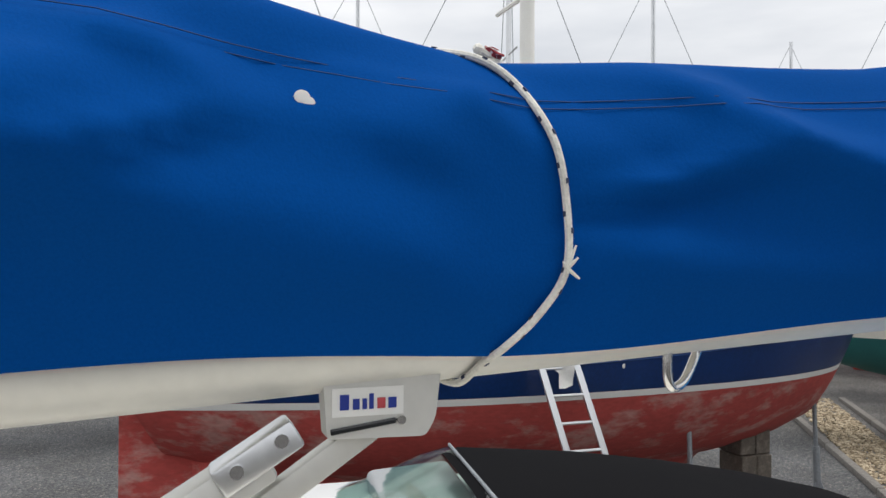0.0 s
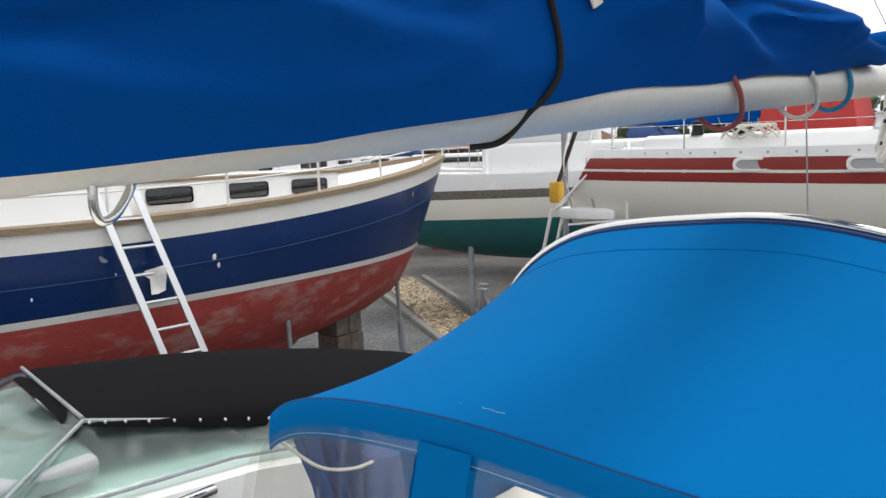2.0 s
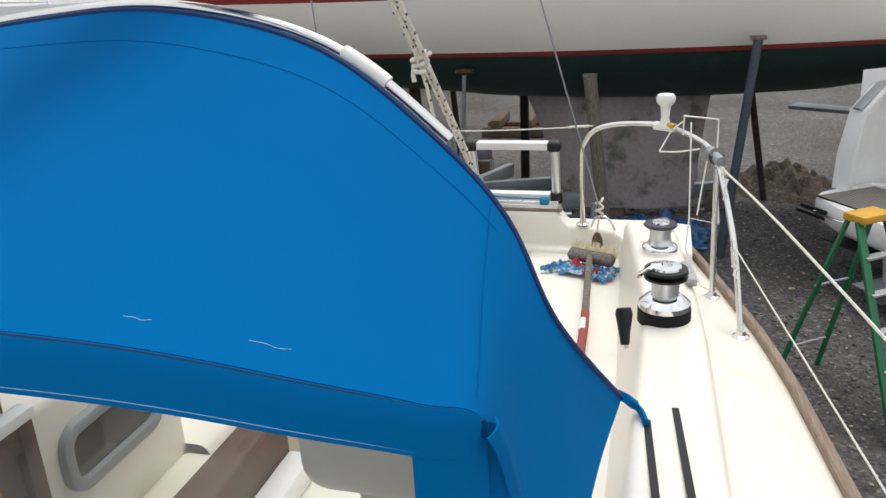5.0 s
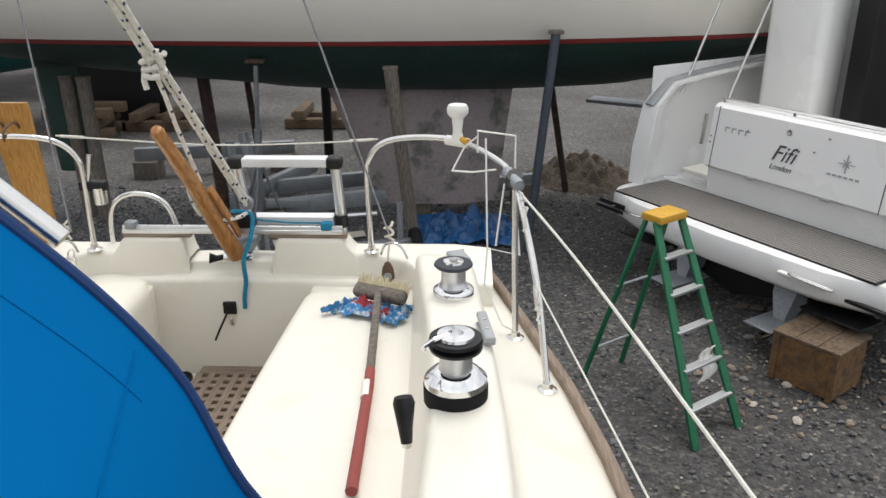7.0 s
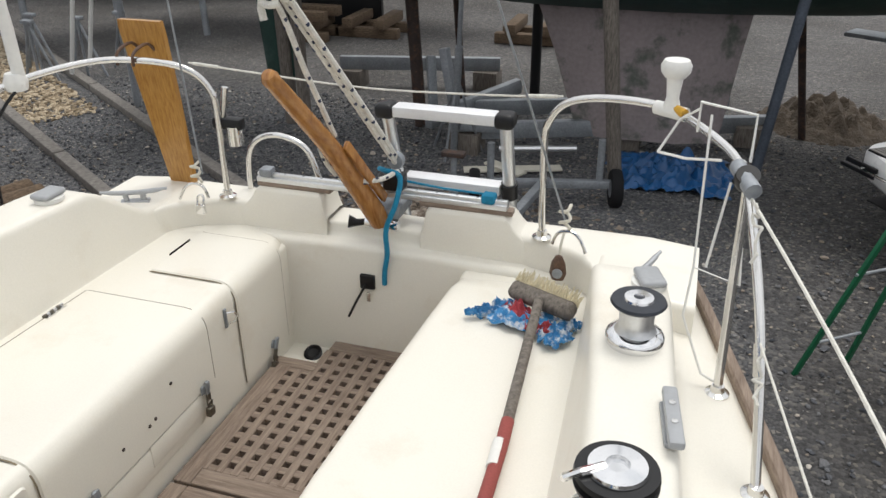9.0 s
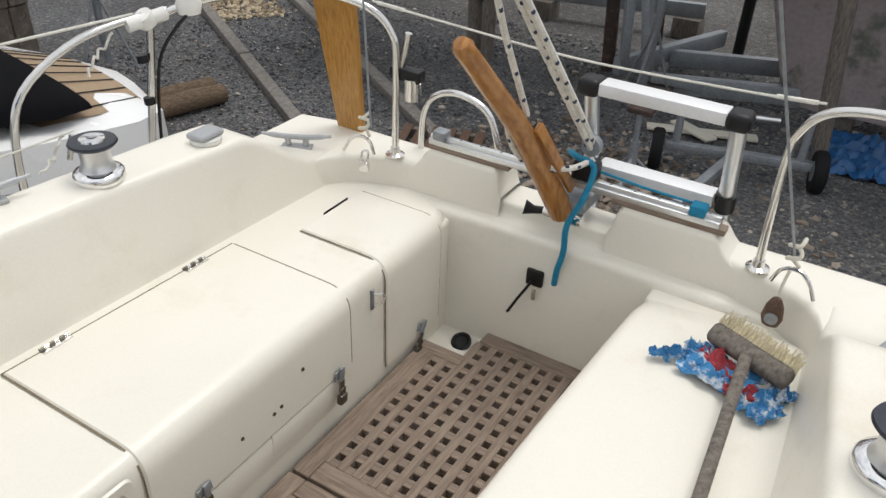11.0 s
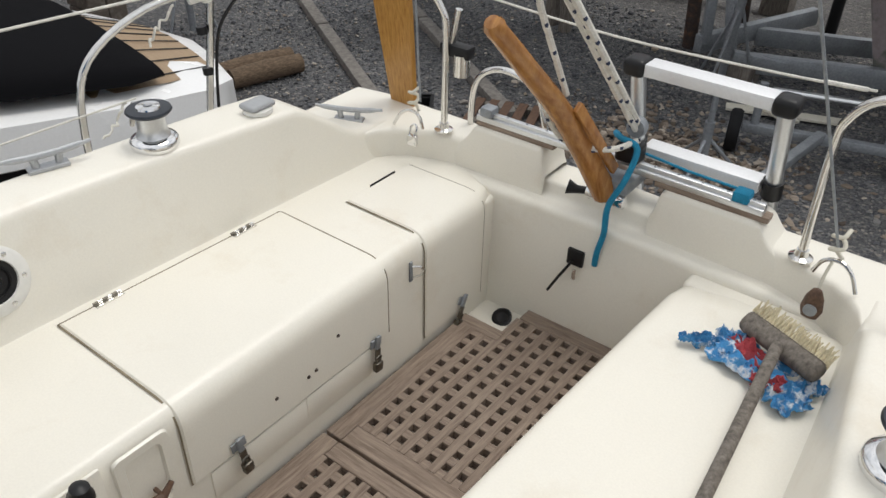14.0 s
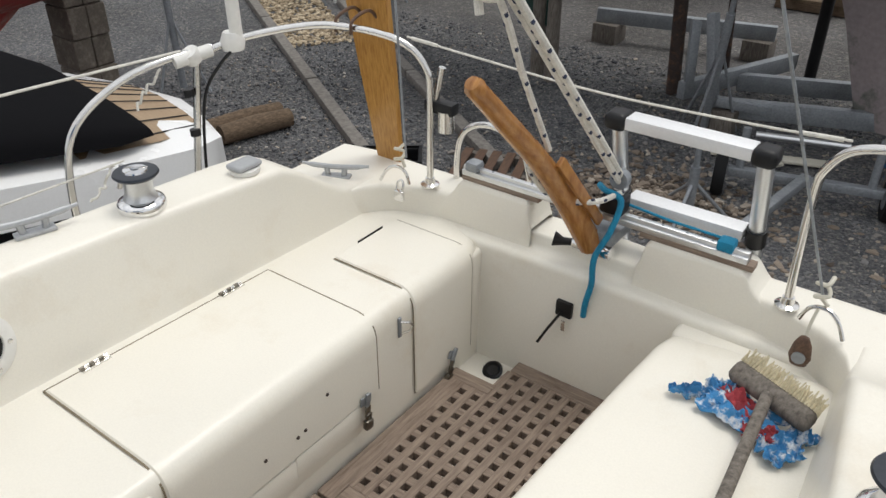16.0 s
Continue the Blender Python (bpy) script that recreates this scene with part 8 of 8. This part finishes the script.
# classic yacht with a navy hull, on the hard to starboard, bow pointing aft
navy = thing("classic_yacht", "classic yacht with a navy blue hull and red antifouling", "yacht", (-8, 0, GZ))
mn = Matrix.Translation((-8.15, -5.1, 0)) @ Matrix.Rotation(radians(90), 4, "Z")
sh1, hf1, pt1 = hull_bands(navy, mn, 10.5, 3.1, 0.45, -0.55, 1.50, 1.45, 1.95, [
    ("bottom", -0.7, 0.58, ANTIRED, "worn red antifouled bottom"), ("boot_stripe", 0.583, 0.655, PAPERWHITE, "white waterline stripe"),
    ("topside", 0.658, ("s", -0.20), NAVY, "glossy navy blue topsides"), ("bulwark", ("s", -0.197), ("s", -0.02), PAPERWHITE, "white bulwark"), ("capping", ("s", -0.018), ("s", 0.05), DARKWOOD, "teak capping rail")], rake=1.1, stern_rake=0.8, rocker=0.55, full=2.4)
part("keel", skin(bmesh.new(), [[mn @ Vector((x, y, z)) for x, y in ((a, 0), (a + 0.3, -w), (b - 0.6, -w), (b, 0), (b - 0.6, w), (a + 0.3, w))] for z, a, b, w in ((0.1, 1.0, 8.2, 0.35), (-0.5, 1.0, 7.4, 0.25), (-1.2, 1.0, 6.4, 0.16), (-1.75, 1.1, 5.6, 0.14))]), ANTIRED, navy, "long red keel")
for s in (-1, 1):
    rows = []
    for i in range(45):
        p = pt1(i / 44, 99)
        rows.append([mn @ Vector((p.x, s * max(0.0, p.y + dy), p.z + dz)) for dy, dz in ((0.03, -0.02), (0.03, 0.04), (-0.17, 0.05), (-0.17, -0.02))])
    part("cap_rail", skin(bmesh.new(), rows), CAPTEAK, navy, "bleached teak cap rail", sharp=30)
    part("rubbing_line", new_tube([mn @ Vector((q.x, s * (q.y + 0.004), q.z)) for q in (pt1(i / 44, sh1(i / 44) - 0.50) for i in range(1, 44))], 0.010, 6), NAVYCLOTH, navy)
for t, z, r in ((0.50, 1.02, 0.05), (0.505, 0.93, 0.04), (0.40, 0.98, 0.02), (0.33, 0.85, 0.025)):
    q = pt1(t, z)
    fl2 = bmesh.new()
    bmesh.ops.create_icosphere(fl2, subdivisions=1, radius=r, matrix=Matrix.Translation(mn @ Vector((q.x, -q.y, z))) @ Matrix.Diagonal((0.12, 0.5, 1, 1)))
    part("flaked_paint", fl2, PAPERWHITE, navy, "flaked white patch")
part("rudder", skin(bmesh.new(), [[mn @ Vector((x, y, z)) for x, y in ((0.35, 0), (0.6, -0.05), (1.1, -0.05), (1.1, 0.05), (0.6, 0.05))] for z in (0.55, -0.4, -1.6)]), ANTIRED, navy, "red and white rudder")
part("coachroof", box(bmesh.new(), 3.0, 7.6, -0.85, 0.85, 1.4, 1.84, 0.08, 3, mn), WHITE, navy)
part("roof_edge", box(bmesh.new(), 2.95, 7.65, -0.88, 0.88, 1.80, 1.835, 0.012, 1, mn), CAPTEAK, navy, "teak edging of the cabin roof")
part("teak_deck", box(bmesh.new(), 2.2, 8.8, -1.0, 1.0, 1.40, 1.475, 0.01, 1, mn), CAPTEAK, navy, "teak side deck")
part("wheelhouse", skin(bmesh.new(), [[mn @ Vector((x, y, z)) for x, y in ((a, -w), (b, -w), (b, w), (a, w))] for z, a, b, w in ((1.4, 2.4, 4.7, 1.0), (1.9, 2.4, 4.55, 0.98), (2.55, 2.45, 4.0, 0.88), (2.62, 2.4, 3.95, 0.85))]), WHITE, navy, sharp=20)
part("wheelhouse_post", box(bmesh.new(), 2.38, 2.52, -1.04, -0.9, 1.4, 2.7, 0.01, 1, mn), VARNISH, navy, "varnished corner post")
for x in (2.75, 3.4):
    part("window", box(bmesh.new(), x, x + 0.55, -1.0, -0.95, 2.0, 2.42, 0.03, 2, mn), DARKGLASS, navy)
for x in (4.9, 5.9, 6.8):
    part("cabin_window", box(bmesh.new(), x, x + 0.55, -0.87, -0.83, 1.56, 1.74, 0.04, 2, mn), DARKGLASS, navy)
for x, r in ((5.2, 0.13), (8.2, 0.12)):
    part("vent", lathe(bmesh.new(), [(0.0005, 0), (0.06, 0), (0.07, 0.2), (r, 0.3), (r * 0.8, 0.36), (0.0005, 0.37)], mn @ Matrix.Translation((x, -0.5, 1.9)), 14), PAPERWHITE, navy)
part("sail_bundle", new_tube([mn @ Vector((5.4, -0.1, 2.2)), mn @ Vector((5.5, -0.1, 2.6)), mn @ Vector((5.5, 0, 3.0))], [0.3, 0.32, 0.22], 12), BLUECOVER, navy, "blue covered sail bundle")
for x in (5.9, 6.3):
    part("fender", new_tube(glide([mn @ Vector((x, -0.4, 1.95)), mn @ Vector((x, -0.4, 2.15)), mn @ Vector((x, -0.4, 2.4))], 3), [0.06, 0.14, 0.15, 0.15, 0.15, 0.14, 0.07], 12), BLUECOVER if x > 6 else PAPERWHITE, navy)
xs = (2.9, 4.2, 5.5, 6.8, 8.0, 9.2, 10.2)
for x in xs:
    q = pt1(x / 10.5, 99)
    part("stanchion", new_tube([mn @ Vector((q.x, -q.y * 0.95, q.z)), mn @ Vector((q.x, -q.y * 0.95, q.z + 0.6))], 0.015, 8), PAPERWHITE, navy)
for dz in (0.3, 0.58):
    part("guard_wire", new_tube([mn @ Vector((pt1(x / 10.5, 99).x, -pt1(x / 10.5, 99).y * 0.95, pt1(x / 10.5, 99).z + dz)) for x in xs], 0.012, 6), WEB if dz > 0.5 else PAPERWHITE, navy)
part("bowsprit_rail", new_tube(glide([mn @ Vector(p) for p in ((9.3, -0.5, 2.5), (10.3, -0.3, 2.55), (10.9, 0, 2.5), (10.3, 0.3, 2.55), (9.3, 0.5, 2.5))], 5), 0.016, 8), PAPERWHITE, navy)
part("exhaust", lathe(bmesh.new(), [(0.0005, 0), (0.05, 0), (0.05, 0.03), (0.0005, 0.03)], Matrix.Translation((-6.66, -1.0, 1.15)) @ Matrix.Rotation(radians(90), 4, "Y"), 14), GALV, navy)
part("mast", new_tube([mn @ Vector((4.9, 0, 1.9)), mn @ Vector((4.9, 0, 14))], 0.09, 12), PAPERWHITE, navy)
for z in (8.0, 5.2):
    part("spreader", new_tube([mn @ Vector((4.9, -0.9, z + 0.05)), mn @ Vector((4.9, 0.9, z + 0.05))], 0.03, 8), PAPERWHITE, navy)
hl = thing("leaning_ladder", "aluminium ladder leaning on the navy hull", "ladder", (-5.9, -0.3, GZ))
la, lb = Vector((-5.75, 0.0, GZ)), Vector((-6.62, -0.85, 1.75))
side = Vector((0.0, 1.0, 0)) * 0.19
for s in (-1, 1):
    part("stile", beam(bmesh.new(), la + side * s * 1.15, lb + side * s, 0.03, 0.07, 0.004, (0, 1, 0)), ALU, hl)
n = int((lb - la).length / 0.27)
for k in range(1, n):
    c = la.lerp(lb, k / n)
    part("rung", new_tube([c - side * 1.05, c + side * 1.05], 0.016, 8), ALU, hl)
rg = thing("ladder_rag", "grey rag hanging on a ladder rung", "rag", (-6.4, -0.7, 1.2))
c = la.lerp(lb, 0.80)
part("cloth", thicken(skin(bmesh.new(), [[c + Vector((0.03 + 0.02 * math.sin(i + j), 0.16 - 0.05 * i, 0.02 - 0.05 * j - 0.01 * i)) for i in range(5 - j // 2)] + [c + Vector((0.03, 0.0, -0.05 * j))] * (j // 2) for j in range(6)], closed=False), 0.004), PAPERWHITE, rg)
stack = thing("concrete_blocks", "stack of brown concrete blocks under the bow", "block stack", (-7.9, 2.85, GZ))
for k in range(5):
    for j in range(2):
        part("block", new_box(-8.15 + (k % 2) * 0.03, -7.7 + (k % 2) * 0.03, 2.62 + j * 0.24, 2.85 + j * 0.24, GZ + k * 0.36, GZ + 0.352 + k * 0.36, 0.012, 1), CONCRETE, stack)
part("wedge", new_box(-8.0, -7.85, 2.72, 2.98, GZ + 1.8, GZ + 1.92, 0.01), DARKWOOD, stack)
for y, x, z in ((1.4, -7.15, 0.25), (-3.4, -7.2, 0.15), (4.1, -8.0, 0.35)):
    jack((x + 0.12, y, GZ), (x, y, z), "thin steel boat stand under the navy yacht")

# teal-bottomed white yacht beyond
teal = thing("white_yacht", "white yacht with a wooden rubbing strake and teal antifouling", "yacht", (-12, 12, GZ))
mtl = Matrix.Translation((-13.2, 9.6, 0.0)) @ Matrix.Rotation(radians(42), 4, "Z")
hull_bands(teal, mtl, 9.5, 3.0, 0.7, -0.75, 1.55, 1.45, 1.8, [("bottom", -0.8, 0.42, TEAL, "teal antifouling"), ("topside", 0.423, 0.9, OFFWHITE, ""), ("strake", 0.903, 1.1, GREYWOOD, "grey wooden strake"), ("topside", 1.103, ("s", 0), WHITE, "")], rake=0.8, stern_rake=0.3)
part("deckhouse", box(bmesh.new(), 2.0, 7.2, -1.0, 1.0, 1.4, 2.15, 0.1, 3, mtl), WHITE, teal)
part("wheelhouse", box(bmesh.new(), 2.2, 4.6, -0.95, 0.95, 2.1, 3.0, 0.12, 3, mtl), WHITE, teal)
for x in (2.5, 3.3, 4.0):
    part("window", box(bmesh.new(), x, x + 0.45, -1.0, -0.9, 2.4, 2.8, 0.04, 2, mtl), DARKGLASS, teal)
for x in (4.9, 5.7, 6.4):
    part("window", box(bmesh.new(), x, x + 0.45, -1.03, -0.95, 1.72, 1.95, 0.04, 2, mtl), DARKGLASS, teal)
part("mast", new_tube([mtl @ Vector((4.8, 0, 2)), mtl @ Vector((4.8, 0, 13))], 0.08, 10), PAPERWHITE, teal)
for x, y, z in ((-11.6, 10.2, 0.0), (-10.2, 11.2, 0.0), (-9.0, 12.4, 0.0)):
    prop((x, y, GZ), (x - 0.1, y + 0.1, z), 0.07, GALV, "steel_prop", "grey steel prop under the teal hull", False)
for x, y in ((-9.8, 8.4), (-9.2, 8.9), (-8.8, 9.5), (-10.2, 8.9)):
    st = thing("folded_stand", "folded grey steel boat stand on the gravel", "boat stand", (x, y, GZ), "folded stands")
    for a in (-0.35, 0.0, 0.35):
        part("leg", new_tube([(x + a, y + 0.2 * abs(a), GZ), (x, y, GZ + 1.0)], 0.025, 8), GALV, st)
    part("head", new_box(x - 0.1, x + 0.1, y - 0.06, y + 0.06, GZ + 0.98, GZ + 1.04, 0.01), GALV, st)
pole = thing("steel_pole", "tall grey steel pole standing in the yard", "pole", (-7.2, 7.6, GZ))
part("pole", new_tube([(-7.2, 7.6, GZ), (-7.2, 7.6, 2.6)], 0.055, 12), GALV, pole)

# more boats, masts, a building and trees in the distance
def far_boat(x, y, turn, L, mats, name_label, house=True):
    th = thing("moored_boat", name_label, "yacht", (x, y, GZ), "distant yachts")
    m = Matrix.Translation((x, y, 0)) @ Matrix.Rotation(radians(turn), 4, "Z") @ Matrix.Translation((-L / 2, 0, 0))
    hull_bands(th, m, L, L * 0.31, 0.65, -0.7, 1.5, 1.4, 1.8, [("bottom", -0.8, 0.5, mats[0], ""), ("topside", 0.503, ("s", 0), mats[1], "")], nx=20)
    part("keel", box(bmesh.new(), L * 0.35, L * 0.6, -0.12, 0.12, GZ, -0.3, 0.03, 1, m), mats[0], th)
    if house:
        part("coachroof", box(bmesh.new(), L * 0.3, L * 0.72, -0.95, 0.95, 1.35, 1.95, 0.12, 3, m), WHITE, th)
        part("window", box(bmesh.new(), L * 0.36, L * 0.62, -0.97, -0.93, 1.6, 1.8, 0.05, 2, m), DARKGLASS, th)
        part("window", box(bmesh.new(), L * 0.36, L * 0.62, 0.93, 0.97, 1.6, 1.8, 0.05, 2, m), DARKGLASS, th)
    part("mast", new_tube([m @ Vector((L * 0.55, 0, 1.9)), m @ Vector((L * 0.55, 0, 12.5))], 0.075, 10), ALU, th)
    part("boom_cover", new_tube(glide([m @ Vector((L * 0.54, 0, 2.7)), m @ Vector((L * 0.4, 0, 2.75)), m @ Vector((L * 0.2, 0, 2.6))], 4), [0.2, 0.2, 0.19, 0.18, 0.17, 0.16, 0.14, 0.12, 0.1], 10), BLUECOVER, th, "blue sail cover")
    for s in (-1, 1):
        part("rail", new_tube([m @ Vector((L * t, s * L * 0.15 * (1 - max(0, (t - 0.5)) * 1.6), 2.15)) for t in (0.05, 0.3, 0.5, 0.7, 0.95)], 0.012, 6), STEEL, th)
        part("shroud", new_tube([m @ Vector((L * 0.54, s * L * 0.14, 1.5)), m @ Vector((L * 0.55, 0, 12.3))], 0.012, 5), GALV, th)
    for k in range(7):
        t = 0.08 + 0.14 * k
        for s in (-1, 1):
            q = m @ Vector((L * t, s * L * 0.15 * (1 - max(0, (t - 0.5)) * 1.6), 1.5))
            part("stanchion", new_tube([q, q + Vector((0, 0, 0.66))], 0.013, 6), STEEL, th)
    part("spray_hood", skin(bmesh.new(), [[m @ Vector((L * x, 0.75 * math.cos(a), 1.9 + h * math.sin(a))) for a in np.linspace(0, math.pi, 9)] for x, h in ((0.21, 0.62), (0.27, 0.6), (0.32, 0.1))], closed=False), NAVYCLOTH, th, "dark blue spray hood")
    part("hatch", box(bmesh.new(), L * 0.5, L * 0.56, -0.3, 0.3, 1.95, 2.02, 0.02, 2, m), DARKGLASS, th)
    part("spreader", new_tube([m @ Vector((L * 0.55, -0.9, 7.5)), m @ Vector((L * 0.55, 0.9, 7.5))], 0.025, 6), ALU, th)
    part("forestay", new_tube([m @ Vector((L * 0.98, 0, 1.9)), m @ Vector((L * 0.55, 0, 12.3))], 0.012, 5), GALV, th)
    part("backstay", new_tube([m @ Vector((L * 0.02, 0, 1.6)), m @ Vector((L * 0.55, 0, 12.4))], 0.012, 5), GALV, th)


for a in ((-19, 4, 80, 10, (ANTIRED, WHITE)), (-18, -3, 95, 9.5, (ANTIGREEN, WHITE)), (-24, 12, 60, 10, (TEAL, WHITE)), (-20, 20, 30, 10, (ANTIRED, WHITE)), (-13, 17, 20, 9.5, (ANTIGREEN, OFFWHITE)),
          (-28, 2, 85, 11, (TEAL, WHITE)), (-9, 21, 10, 10.5, (ANTIRED, WHITE)), (-30, 24, 40, 10, (ANTIRED, NAVY)), (-2, 24, 5, 10, (ANTIGREEN, WHITE)), (-6.6, 14.2, 8, 9, (BLACK, WHITE)), (4, 27, -8, 10, (ANTIRED, WHITE))):
    far_boat(*a, "white yacht laid up ashore with its mast standing")
shed = thing("boat_shed", "long low building with a brown hipped roof", "building", (-38, 34, GZ))
ms = Matrix.Translation((-36, 36, 0)) @ Matrix.Rotation(radians(40), 4, "Z")
part("wall", box(bmesh.new(), -11, 11, -5, 5, GZ, 2.2, 0.02, 1, ms), CONCRETE, shed)
part("roof", skin(bmesh.new(), [[ms @ Vector((x * a, y * b, z)) for x, y in ((-1, -1), (1, -1), (1, 1), (-1, 1))] for z, a, b in ((2.1, 11.8, 5.8), (2.2, 11.8, 5.8), (5.4, 6.0, 0.15), (5.45, 6, 0.1))]), ROOF, shed, "brown tiled hipped roof", sharp=20)
rt = random.Random(11)
for k in range(9):
    x, y = -62 + 12 * k + rt.uniform(-3, 3), 66 + rt.uniform(-6, 6) - 2 * k * (k < 4)
    tree = thing("tree", "distant broad-leaved tree in leaf", "tree", (x, y, GZ), "distant trees")
    part("trunk", new_tube([(x, y, GZ), (x + 0.2, y, 1.5), (x, y, 4)], [0.3, 0.22, 0.1], 8), RUST, tree)
    bm = bmesh.new()
    for i in range(90):
        d = Vector((rt.gauss(0, 1), rt.gauss(0, 1), rt.gauss(0, 0.7))) * 1.6
        bmesh.ops.create_icosphere(bm, subdivisions=1, radius=rt.uniform(0.3, 0.75), matrix=Matrix.Translation(Vector((x, y, 3.4)) + d))
    part("crown", bm, LEAF, tree, smooth=False)
